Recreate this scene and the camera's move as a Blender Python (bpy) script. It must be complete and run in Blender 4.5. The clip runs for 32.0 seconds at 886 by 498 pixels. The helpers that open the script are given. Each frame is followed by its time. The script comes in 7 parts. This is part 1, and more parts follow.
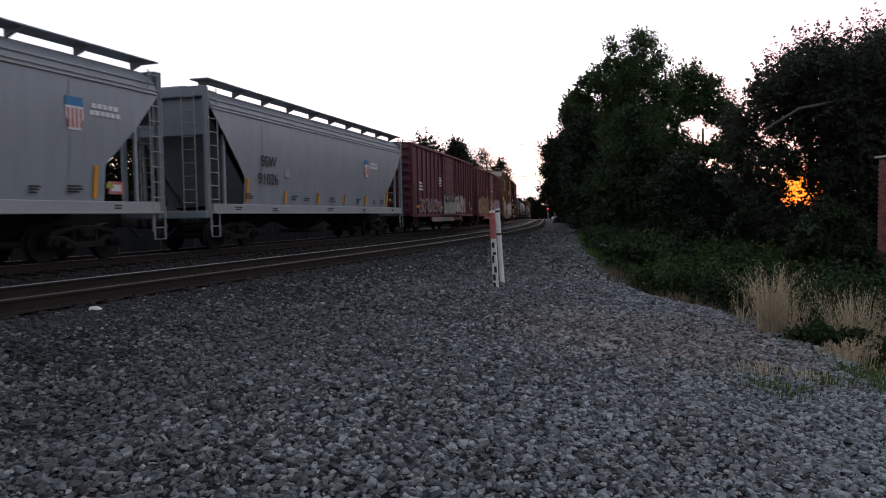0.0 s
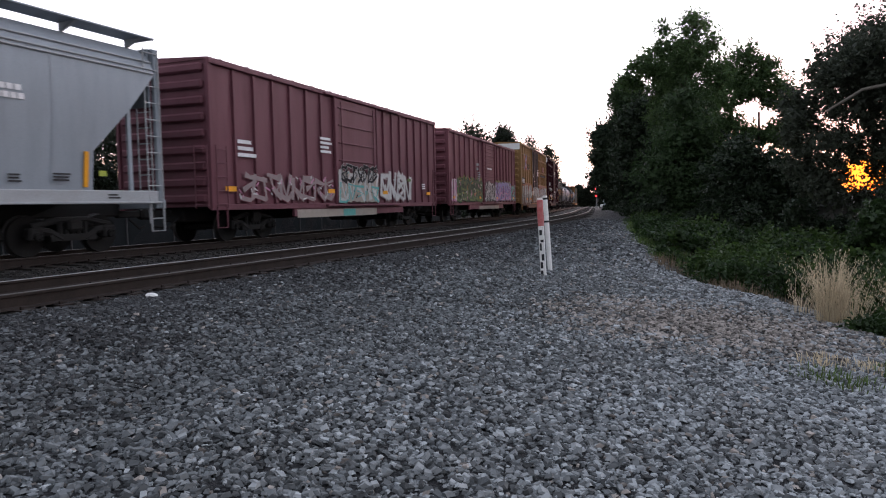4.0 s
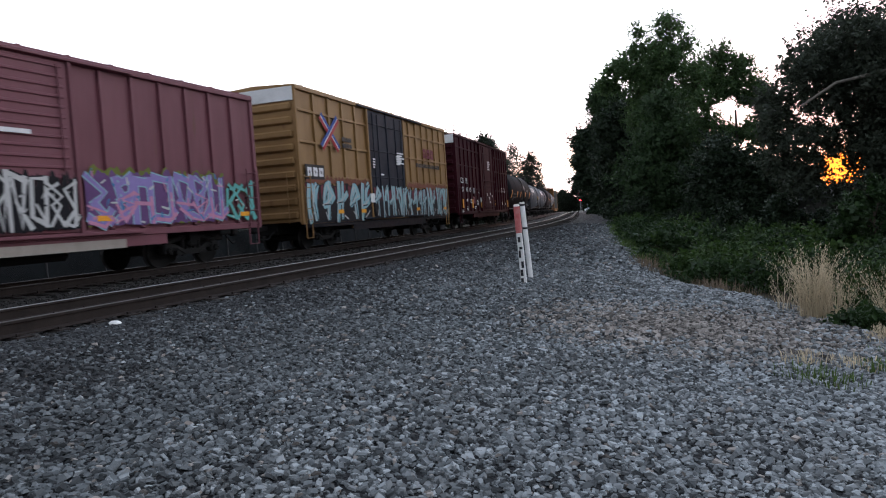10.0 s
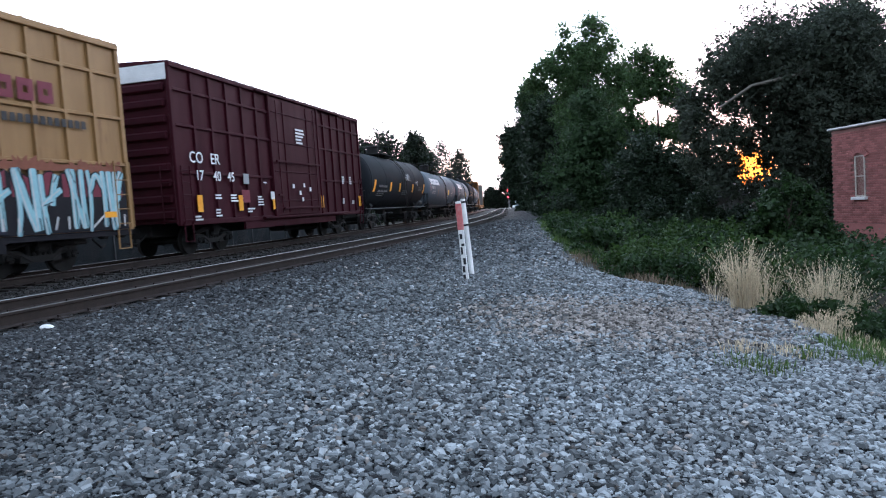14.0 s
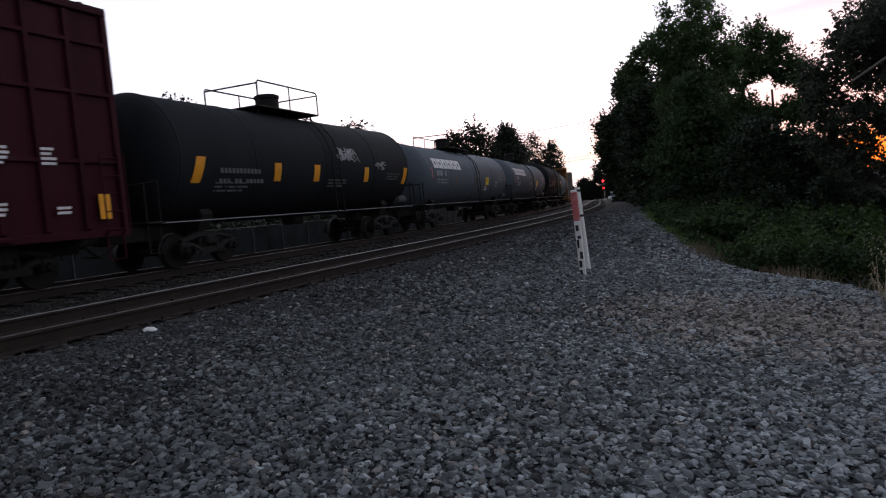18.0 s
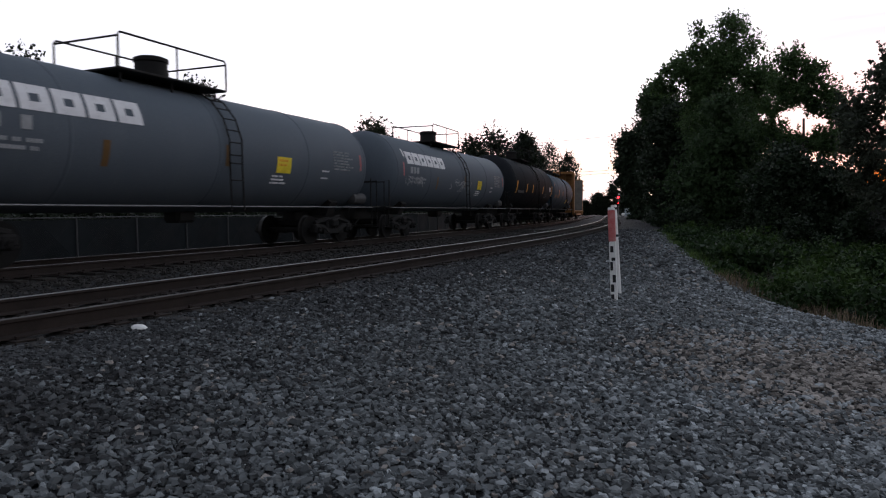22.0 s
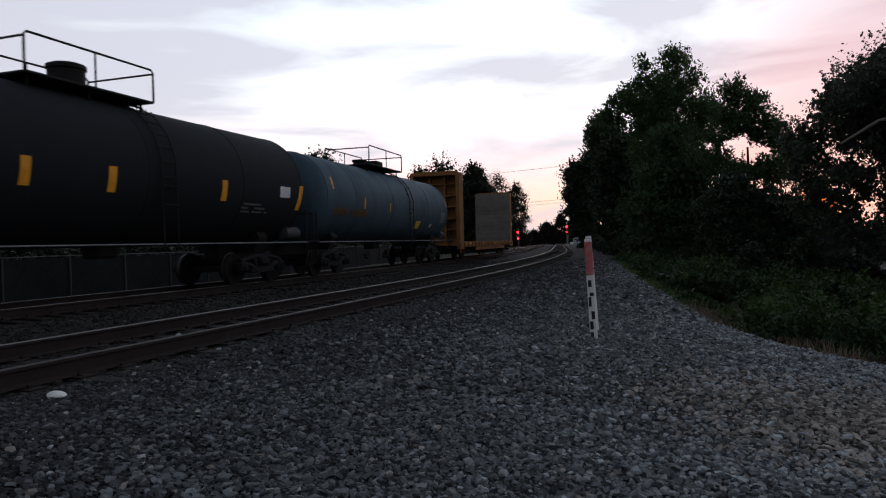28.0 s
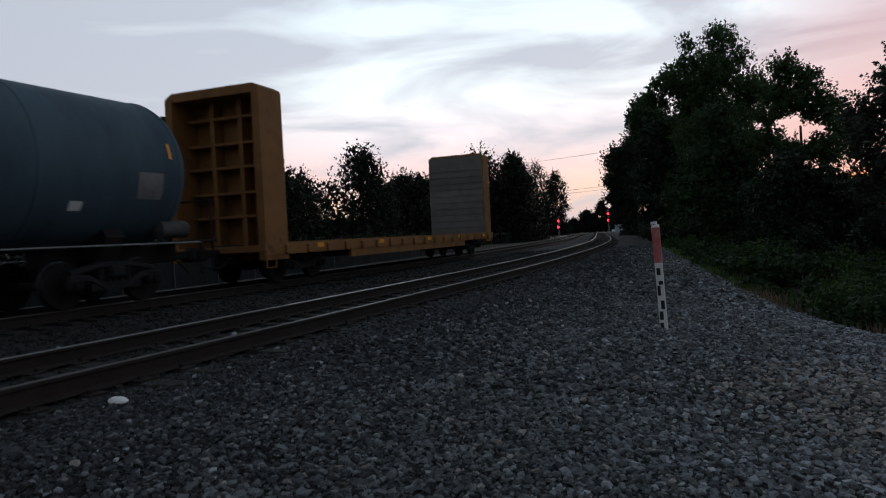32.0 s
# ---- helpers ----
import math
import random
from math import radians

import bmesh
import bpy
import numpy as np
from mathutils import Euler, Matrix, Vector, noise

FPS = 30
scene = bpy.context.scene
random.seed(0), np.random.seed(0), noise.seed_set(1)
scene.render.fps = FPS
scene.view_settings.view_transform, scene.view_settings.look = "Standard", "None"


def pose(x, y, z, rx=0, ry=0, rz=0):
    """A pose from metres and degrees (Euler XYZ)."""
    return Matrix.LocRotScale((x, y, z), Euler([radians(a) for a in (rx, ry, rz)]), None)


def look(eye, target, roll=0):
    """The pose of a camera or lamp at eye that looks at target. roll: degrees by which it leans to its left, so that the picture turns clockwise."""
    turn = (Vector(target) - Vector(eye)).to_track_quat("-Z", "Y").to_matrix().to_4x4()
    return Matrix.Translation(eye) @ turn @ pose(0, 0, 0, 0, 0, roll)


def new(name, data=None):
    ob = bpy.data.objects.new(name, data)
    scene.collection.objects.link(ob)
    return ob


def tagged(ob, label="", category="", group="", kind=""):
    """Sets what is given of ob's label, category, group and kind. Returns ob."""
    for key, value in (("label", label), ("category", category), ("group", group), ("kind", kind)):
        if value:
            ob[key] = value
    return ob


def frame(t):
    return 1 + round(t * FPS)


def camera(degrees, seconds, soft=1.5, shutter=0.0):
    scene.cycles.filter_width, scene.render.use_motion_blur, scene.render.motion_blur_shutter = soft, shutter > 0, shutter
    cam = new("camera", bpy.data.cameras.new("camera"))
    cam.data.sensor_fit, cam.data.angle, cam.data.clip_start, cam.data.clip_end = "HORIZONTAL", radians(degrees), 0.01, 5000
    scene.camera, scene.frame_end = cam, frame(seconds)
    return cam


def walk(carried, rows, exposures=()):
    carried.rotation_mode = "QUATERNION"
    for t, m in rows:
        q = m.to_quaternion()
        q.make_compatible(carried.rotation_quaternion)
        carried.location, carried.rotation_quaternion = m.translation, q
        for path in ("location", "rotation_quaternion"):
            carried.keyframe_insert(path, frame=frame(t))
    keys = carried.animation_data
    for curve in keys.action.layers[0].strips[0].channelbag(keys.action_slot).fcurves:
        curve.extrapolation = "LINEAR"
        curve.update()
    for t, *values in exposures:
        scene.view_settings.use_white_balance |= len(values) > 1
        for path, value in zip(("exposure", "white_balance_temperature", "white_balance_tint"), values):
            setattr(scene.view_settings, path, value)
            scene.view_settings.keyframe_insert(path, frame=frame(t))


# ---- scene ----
cam = camera(65.7, 32.0, 1.1, 0.4)
# seconds, eye, target, roll
PATH = [
    (0, (0.668, 0.907, 1.462), (0.001, 2.79, 1.361), -0.9),
    (0.5, (0.666, 0.963, 1.453), (0.0, 2.847, 1.359), -0.4),
    (1, (0.676, 0.983, 1.452), (-0.042, 2.847, 1.348), -1.3),
    (1.5, (0.68, 1.01, 1.454), (-0.069, 2.86, 1.334), -1.8),
    (2, (0.673, 0.991, 1.454), (-0.095, 2.832, 1.322), -1.7),
    (2.5, (0.669, 0.955, 1.447), (-0.107, 2.794, 1.314), -1.6),
    (3, (0.664, 0.946, 1.451), (-0.13, 2.777, 1.324), -1.2),
    (3.5, (0.666, 0.937, 1.45), (-0.126, 2.769, 1.32), -1.3),
    (5.5, (0.634, 0.927, 1.439), (-0.176, 2.75, 1.3), -1.0),
    (6, (0.632, 0.933, 1.429), (-0.198, 2.747, 1.285), -1.8),
    (6.5, (0.629, 0.929, 1.432), (-0.186, 2.749, 1.279), -1.7),
    (7, (0.622, 0.939, 1.431), (-0.174, 2.767, 1.281), -1.6),
    (7.5, (0.626, 0.933, 1.435), (-0.185, 2.755, 1.29), -1.6),
    (8, (0.632, 0.938, 1.435), (-0.174, 2.763, 1.303), -2.1),
    (8.5, (0.642, 0.93, 1.434), (-0.156, 2.76, 1.312), -2.4),
    (9, (0.656, 0.987, 1.432), (-0.138, 2.817, 1.285), -2.7),
    (9.5, (0.705, 1.144, 1.438), (-0.091, 2.976, 1.34), -3.7),
    (10, (0.737, 1.232, 1.432), (-0.023, 3.079, 1.33), -3.8),
    (10.5, (0.722, 1.25, 1.423), (-0.032, 3.096, 1.262), -3.5),
    (11, (0.655, 1.193, 1.461), (0.078, 3.103, 1.316), -5.2),
    (11.5, (0.567, 1.145, 1.453), (0.034, 3.068, 1.321), -3.6),
    (12, (0.527, 1.105, 1.446), (-0.057, 3.013, 1.319), -3.0),
    (12.5, (0.536, 1.118, 1.453), (-0.046, 3.025, 1.3), -3.2),
    (13, (0.528, 1.1, 1.453), (-0.045, 3.01, 1.304), -3.3),
    (13.5, (0.51, 1.126, 1.451), (-0.065, 3.035, 1.293), -3.3),
    (14, (0.508, 1.135, 1.454), (-0.058, 3.05, 1.329), -3.9),
    (14.5, (0.422, 1.105, 1.44), (-0.216, 2.996, 1.309), -4.8),
    (15, (0.399, 1.223, 1.441), (-0.357, 3.067, 1.276), -5.9),
    (15.5, (0.336, 1.463, 1.451), (-0.463, 3.295, 1.373), -4.9),
    (17.5, (-0.035, 1.665, 1.430), (-0.734, 3.536, 1.338), -3.9),
    (18, (-0.122, 1.897, 1.427), (-0.937, 3.719, 1.305), -5.1),
    (18.5, (-0.073, 2.095, 1.458), (-0.906, 3.910, 1.358), -5.7),
    (19, (-0.125, 2.159, 1.478), (-0.886, 4.006, 1.373), -3.8),
    (19.5, (-0.350, 2.195, 1.486), (-1.032, 4.071, 1.364), -1.6),
    (20, (-0.434, 2.252, 1.495), (-1.167, 4.108, 1.374), -1.8),
    (20.5, (-0.463, 2.417, 1.507), (-1.237, 4.260, 1.443), -3.4),
    (21, (-0.487, 2.534, 1.487), (-1.350, 4.337, 1.428), -3.1),
    (21.5, (-0.531, 2.573, 1.488), (-1.426, 4.356, 1.352), -1.8),
    (22, (-0.691, 2.594, 1.501), (-1.526, 4.407, 1.387), -0.4),
    (22.5, (-0.825, 2.580, 1.520), (-1.639, 4.405, 1.436), -0.9),
    (23, (-0.882, 2.626, 1.506), (-1.728, 4.433, 1.377), -1.2),
    (23.5, (-0.911, 2.794, 1.507), (-1.771, 4.592, 1.345), -3.5),
    (24, (-0.912, 2.921, 1.521), (-1.880, 4.668, 1.425), -4.7),
    (24.5, (-0.895, 2.956, 1.520), (-1.877, 4.696, 1.407), -5.2),
    (25, (-0.983, 2.977, 1.520), (-1.836, 4.782, 1.404), -4.1),
    (25.5, (-1.098, 3.004, 1.544), (-1.863, 4.850, 1.465), -2.6),
    (27.5, (-1.179, 3.290, 1.542), (-1.926, 5.144, 1.492), -2.1),
    (28, (-1.271, 3.303, 1.552), (-1.971, 5.176, 1.527), -1.4),
    (28.5, (-1.408, 3.275, 1.549), (-2.147, 5.133, 1.581), -1.3),
    (29, (-1.498, 3.272, 1.536), (-2.281, 5.112, 1.498), -0.6),
    (29.5, (-1.489, 3.327, 1.535), (-2.259, 5.170, 1.444), -1.6),
    (30, (-1.433, 3.486, 1.552), (-2.254, 5.309, 1.504), -3.8),
    (30.5, (-1.408, 3.636, 1.557), (-2.288, 5.431, 1.508), -6.1),
    (31, (-1.443, 3.668, 1.580), (-2.297, 5.476, 1.532), -5.9),
    (31.5, (-1.589, 3.635, 1.592), (-2.401, 5.463, 1.597), -4.4),
    (32, (-1.684, 3.581, 1.548), (-2.489, 5.412, 1.502), -2.9),
]

# seconds, stops, kelvin, tint
EXPOSURES = [(0, 1.0, 6500, 10), (1, 1.1, 6500, 10), (3, 1.65, 6500, 10), (6, 2.15, 6500, 10), (9, 2.1, 6300, 7), (10, 1.9, 6200, 5), (11, 2.5, 6000, 3), (12, 2.2, 5700, 2), (13, 2.55, 5550, 1), (15, 2.65, 5600, 4), (17.5, 1.1, 6300, 10),
             (19, 0.65, 6400, 9), (20, 0.75, 6400, 7), (21, 0.12, 6400, 9), (22, 0.95, 6400, 7), (23, 0.5, 6400, 8), (24, 0.9, 6400, 8), (25, 0.7, 6400, 9), (28, 0.35, 6300, 6), (29, -0.2, 6300, 6), (30, 0.45, 6200, 3), (31, 0.25, 6200, 2), (32, 0.1, 6100, 1)]
walk(cam, [(t, look(eye, target, roll)) for t, eye, target, roll in PATH], EXPOSURES)

# ---- light: sunset behind the trees, a bright hazy sky ----
SUN_AZ = radians(8.0)  # from +y towards +x
SUN_EL = radians(1.2)
SUN_DIR = Vector((math.sin(SUN_AZ) * math.cos(SUN_EL), math.cos(SUN_AZ) * math.cos(SUN_EL), math.sin(SUN_EL)))
world = bpy.data.worlds.new("dusk_sky")
scene.world = world
world.use_nodes = True
wn, wl = world.node_tree.nodes, world.node_tree.links
wn.clear()


def wnode(kind, **values):
    n = wn.new(kind)
    for key, value in values.items():
        n.inputs[key].default_value = value
    return n


def ramp(node, stops):
    e = node.color_ramp.elements
    while len(e) > 1:
        e.remove(e[-1])
    e[0].position, e[0].color = stops[0][0], (*stops[0][1], 1)
    for p, c in stops[1:]:
        e.new(p).color = (*c, 1)


coord = wnode("ShaderNodeTexCoord")
sep = wnode("ShaderNodeSeparateXYZ")
wl.new(coord.outputs["Generated"], sep.inputs[0])
# elevation colours: orange rim, pink, lavender white, pale grey-blue
elev = wnode("ShaderNodeValToRGB")
ramp(elev, [(0.0, (0.8, 0.44, 0.27)), (0.04, (0.9, 0.54, 0.37)), (0.09, (0.84, 0.55, 0.54)), (0.13, (0.82, 0.66, 0.68)), (0.20, (0.78, 0.76, 0.79)), (0.32, (0.70, 0.73, 0.79)),
            (0.52, (0.15, 0.19, 0.25)), (1.0, (0.06, 0.08, 0.108))])
wl.new(sep.outputs["Z"], elev.inputs[0])
# away from the sun the rim is dull blue-grey
away = wnode("ShaderNodeValToRGB")
ramp(away, [(0.0, (0.034, 0.039, 0.047)), (0.25, (0.054, 0.064, 0.077)), (1.0, (0.06, 0.08, 0.108))])
wl.new(sep.outputs["Z"], away.inputs[0])
dot = wn.new("ShaderNodeVectorMath")
dot.operation = "DOT_PRODUCT"
dot.inputs[1].default_value = (math.sin(SUN_AZ), math.cos(SUN_AZ), 0.12)
wl.new(coord.outputs["Generated"], dot.inputs[0])
toward = wn.new("ShaderNodeMapRange")
toward.inputs["From Min"].default_value, toward.inputs["From Max"].default_value = -0.1, 0.8
wl.new(dot.outputs["Value"], toward.inputs["Value"])
mix = wn.new("ShaderNodeMix")
mix.data_type = "RGBA"
wl.new(toward.outputs[0], mix.inputs[0])
wl.new(away.outputs[0], mix.inputs[6])
wl.new(elev.outputs[0], mix.inputs[7])
# long soft cloud streaks, mauve underneath
stretch = wn.new("ShaderNodeMapping")
stretch.inputs["Scale"].default_value = (1.6, 1.1, 7.0)
stretch.inputs["Rotation"].default_value = (0.25, 0.1, 0.5)
wl.new(coord.outputs["Generated"], stretch.inputs[0])
cloud = wnode("ShaderNodeTexNoise", Scale=1.7, Detail=5.0, Roughness=0.5, Distortion=0.6)
wl.new(stretch.outputs[0], cloud.inputs["Vector"])
band = wn.new("ShaderNodeMapRange")
band.inputs["From Min"].default_value, band.inputs["From Max"].default_value = 0.45, 0.60
band.inputs["To Max"].default_value = 0.85
wl.new(cloud.outputs["Fac"], band.inputs["Value"])
mauve = wn.new("ShaderNodeMix")
mauve.data_type = "RGBA"
mauve.inputs[7].default_value = (0.42, 0.405, 0.47, 1)
wl.new(band.outputs[0], mauve.inputs[0])
wl.new(mix.outputs[2], mauve.inputs[6])
# the glow round the set sun: a red rim and a yellow core
glow = wn.new("ShaderNodeVectorMath")
glow.operation = "DOT_PRODUCT"
glow.inputs[1].default_value = SUN_DIR
wl.new(coord.outputs["Generated"], glow.inputs[0])


def disc(inner, outer, colour):
    fac = wn.new("ShaderNodeMapRange")
    fac.interpolation_type = "SMOOTHSTEP"
    fac.inputs["From Min"].default_value, fac.inputs["From Max"].default_value = math.cos(radians(outer)), math.cos(radians(inner))
    wl.new(glow.outputs["Value"], fac.inputs["Value"])
    blend = wn.new("ShaderNodeMix")
    blend.data_type = "RGBA"
    blend.inputs[7].default_value = (*colour, 1)
    wl.new(fac.outputs[0], blend.inputs[0])
    return blend


fire = disc(1.0, 2.3, (0.5, 0.06, 0.025))
core = disc(0.4, 1.4, (0.75, 0.085, 0.02))
wl.new(fire.outputs[2], core.inputs[6])
# a dull rose bank of haze over the sunset
rose = wn.new("ShaderNodeVectorMath")
rose.operation = "DOT_PRODUCT"
rose.inputs[1].default_value = (math.sin(radians(16)), math.cos(radians(16)), 0.06)
wl.new(coord.outputs["Generated"], rose.inputs[0])
bank_of = wn.new("ShaderNodeMapRange")
bank_of.interpolation_type = "SMOOTHSTEP"
bank_of.inputs["From Min"].default_value, bank_of.inputs["From Max"].default_value = math.cos(radians(21)), math.cos(radians(8))
bank_of.inputs["To Max"].default_value = 0.66
wl.new(rose.outputs["Value"], bank_of.inputs["Value"])
haze = wn.new("ShaderNodeMix")
haze.data_type = "RGBA"
haze.inputs[7].default_value = (0.44, 0.225, 0.27, 1)
wl.new(bank_of.outputs[0], haze.inputs[0])
wl.new(mauve.outputs[2], haze.inputs[6])
wl.new(haze.outputs[2], fire.inputs[6])
back_1 = wnode("ShaderNodeBackground", Strength=1.25)
wl.new(core.outputs[2], back_1.inputs["Color"])
sky = wn.new("ShaderNodeTexSky")
sky.sky_type, sky.sun_disc, sky.sun_elevation, sky.sun_rotation = "NISHITA", False, SUN_EL, SUN_AZ
back_2 = wnode("ShaderNodeBackground", Strength=0.02)
wl.new(sky.outputs[0], back_2.inputs["Color"])
both = wn.new("ShaderNodeAddShader")
wl.new(back_1.outputs[0], both.inputs[0])
wl.new(back_2.outputs[0], both.inputs[1])
wout = wn.new("ShaderNodeOutputWorld")
wl.new(both.outputs[0], wout.inputs[0])
sun = new("sun", bpy.data.lights.new("sun", "SUN"))
sun.data.energy, sun.data.angle, sun.data.color = 0.015, radians(12), (1.0, 0.55, 0.3)
sun.matrix_world = look(SUN_DIR * 100, (0, 0, 0))

# ---- materials ----


def mat(name, colour, rough=0.6, metal=0.0, other=None, scale=3.0, amount=0.5, grain=40.0, bump=0.15, spots=None, per=0.0, stretch=(1, 1, 1), depth=0.01, glow=None, gloss=0.28):
    """A painted or natural surface: two scales of variation, relief, and a change from piece to piece."""
    m = bpy.data.materials.new(name)
    m.use_nodes = True
    n, l = m.node_tree.nodes, m.node_tree.links
    b = n["Principled BSDF"]
    b.inputs["Roughness"].default_value, b.inputs["Metallic"].default_value = rough, metal
    b.inputs["Specular IOR Level"].default_value = gloss
    tc = n.new("ShaderNodeTexCoord")
    mp = n.new("ShaderNodeMapping")
    mp.inputs["Scale"].default_value = stretch
    l.new(tc.outputs["Object"], mp.inputs[0])
    big = n.new("ShaderNodeTexNoise")
    big.inputs["Scale"].default_value, big.inputs["Detail"].default_value, big.inputs["Roughness"].default_value = scale, 6, 0.62
    fine = n.new("ShaderNodeTexNoise")
    fine.inputs["Scale"].default_value, fine.inputs["Detail"].default_value = grain, 4
    l.new(mp.outputs[0], big.inputs["Vector"])
    l.new(tc.outputs["Object"], fine.inputs["Vector"])
    rng = n.new("ShaderNodeMapRange")
    rng.inputs["From Min"].default_value, rng.inputs["From Max"].default_value, rng.inputs["To Max"].default_value = 0.42, 0.68, amount
    l.new(big.outputs["Fac"], rng.inputs["Value"])
    mx = n.new("ShaderNodeMix")
    mx.data_type = "RGBA"
    mx.inputs[6].default_value = (*colour, 1)
    mx.inputs[7].default_value = (*(other or [c * 0.5 for c in colour]), 1)
    l.new(rng.outputs[0], mx.inputs[0])
    last = mx.outputs[2]
    fr = n.new("ShaderNodeMapRange")
    fr.inputs["To Min"].default_value, fr.inputs["To Max"].default_value = 0.78, 1.22
    l.new(fine.outputs["Fac"], fr.inputs["Value"])
    if per:
        info = n.new("ShaderNodeObjectInfo")
        geo = n.new("ShaderNodeNewGeometry")
        add = n.new("ShaderNodeMath")
        add.operation = "ADD"
        l.new(info.outputs["Random"], add.inputs[0])
        l.new(geo.outputs["Random Per Island"], add.inputs[1])
        frac = n.new("ShaderNodeMath")
        frac.operation = "FRACT"
        l.new(add.outputs[0], frac.inputs[0])
        pr = n.new("ShaderNodeMapRange")
        pr.inputs["To Min"].default_value, pr.inputs["To Max"].default_value = 1 - per, 1 + per
        l.new(frac.outputs[0], pr.inputs["Value"])
        mul = n.new("ShaderNodeMath")
        mul.operation = "MULTIPLY"
        l.new(fr.outputs[0], mul.inputs[0])
        l.new(pr.outputs[0], mul.inputs[1])
        value = mul.outputs[0]
    else:
        value = fr.outputs[0]
    sc = n.new("ShaderNodeVectorMath")
    sc.operation = "SCALE"
    l.new(last, sc.inputs[0])
    l.new(value, sc.inputs["Scale"])
    last = sc.outputs[0]
    if spots:
        vor = n.new("ShaderNodeTexNoise")
        vor.inputs["Scale"].default_value, vor.inputs["Detail"].default_value = spots[1], 8
        l.new(mp.outputs[0], vor.inputs["Vector"])
        st = n.new("ShaderNodeMapRange")
        st.inputs["From Min"].default_value, st.inputs["From Max"].default_value = spots[2], spots[2] + 0.06
        l.new(vor.outputs["Fac"], st.inputs["Value"])
        m2 = n.new("ShaderNodeMix")
        m2.data_type = "RGBA"
        m2.inputs[7].default_value = (*spots[0], 1)
        l.new(st.outputs[0], m2.inputs[0])
        l.new(last, m2.inputs[6])
        last = m2.outputs[2]
    l.new(last, b.inputs["Base Color"])
    rr = n.new("ShaderNodeMapRange")
    rr.inputs["To Min"].default_value, rr.inputs["To Max"].default_value = max(rough - 0.15, 0.05), min(rough + 0.15, 1)
    l.new(big.outputs["Fac"], rr.inputs["Value"])
    l.new(rr.outputs[0], b.inputs["Roughness"])
    if bump:
        bp = n.new("ShaderNodeBump")
        bp.inputs["Strength"].default_value, bp.inputs["Distance"].default_value = bump, depth
        l.new(fine.outputs["Fac"], bp.inputs["Height"])
        l.new(bp.outputs[0], b.inputs["Normal"])
    if glow:
        b.inputs["Emission Color"].default_value, b.inputs["Emission Strength"].default_value = (*glow[0], 1), glow[1]
    return m


GRAVEL = mat("crushed_stone", (0.20, 0.216, 0.222), 0.85, other=(0.14, 0.143, 0.14), scale=0.9, grain=14, bump=0.5, per=0.72, gloss=0.2)
GRAVEL_MID = mat("grey_crushed_stone", (0.097, 0.106, 0.11), 0.85, other=(0.066, 0.068, 0.067), scale=0.9, grain=14, bump=0.5, per=0.72, gloss=0.2)
GRAVEL_DARK = mat("dark_crushed_stone", (0.04, 0.042, 0.044), 0.85, other=(0.027, 0.027, 0.027), scale=1.2, grain=14, bump=0.5, per=0.72, gloss=0.2)
GRAVEL_DUST = mat("dusty_crushed_stone", (0.20, 0.182, 0.165), 0.9, other=(0.13, 0.118, 0.106), scale=0.9, grain=14, bump=0.5, per=0.725, gloss=0.15)
GRAVEL_TRACK = mat("oily_crushed_stone", (0.03, 0.028, 0.026), 0.9, other=(0.018, 0.017, 0.016), scale=1.2, grain=14, bump=0.5, per=0.6, gloss=0.15)
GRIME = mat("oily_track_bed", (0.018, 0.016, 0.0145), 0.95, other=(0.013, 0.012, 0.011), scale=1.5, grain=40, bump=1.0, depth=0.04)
# bed under the stones, near black to paint shade into their gaps
BED = mat("gravel_bed_gap_shade", (0.014, 0.0145, 0.016), 0.95, other=(0.01, 0.01, 0.011), scale=0.8, grain=45, bump=1.0, depth=0.04)
SOIL = mat("bank_soil", (0.04, 0.036, 0.026), 0.95, other=(0.022, 0.025, 0.013), scale=0.6, grain=14, bump=0.8, depth=0.05)
RAIL_SIDE = mat("rusty_rail", (0.024, 0.017, 0.014), 0.85, 0.1, other=(0.014, 0.011, 0.01), scale=4, bump=0.2)
RAIL_SHINY = mat("polished_rail_head", (0.27, 0.26, 0.25), 0.38, 0.8, other=(0.2, 0.18, 0.165), scale=3, bump=0.05)
RAIL_TOP = mat("worn_rail_head", (0.10, 0.092, 0.086), 0.5, 0.6, other=(0.045, 0.04, 0.036), scale=3, bump=0.05)
TIE = mat("creosoted_wood", (0.022, 0.019, 0.016), 0.9, other=(0.012, 0.011, 0.01), scale=3, grain=30, stretch=(1, 6, 6), bump=0.5, per=0.3)
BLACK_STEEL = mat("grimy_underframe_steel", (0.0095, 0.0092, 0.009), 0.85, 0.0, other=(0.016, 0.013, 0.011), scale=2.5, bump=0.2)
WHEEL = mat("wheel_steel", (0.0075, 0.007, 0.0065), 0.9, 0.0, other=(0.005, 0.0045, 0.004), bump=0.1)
TREAD = mat("polished_tread", (0.03, 0.028, 0.027), 0.5, 0.4, bump=0.05)
HOPPER = mat("grey_hopper_paint", (0.245, 0.275, 0.305), 0.5, other=(0.19, 0.21, 0.23), scale=1.3, grain=60, bump=0.05, stretch=(1, 2, 0.4), spots=((0.19, 0.17, 0.155), 2.2, 0.71))
HOPPER_TRIM = mat("pale_hopper_sill", (0.30, 0.315, 0.325), 0.5, other=(0.26, 0.26, 0.26), scale=2.0, bump=0.05)
BOX_RED = mat("faded_boxcar_red", (0.13, 0.046, 0.06), 0.6, other=(0.092, 0.033, 0.042), scale=1.1, grain=50, bump=0.08, stretch=(1, 2, 0.35), spots=((0.10, 0.045, 0.04), 1.8, 0.66))
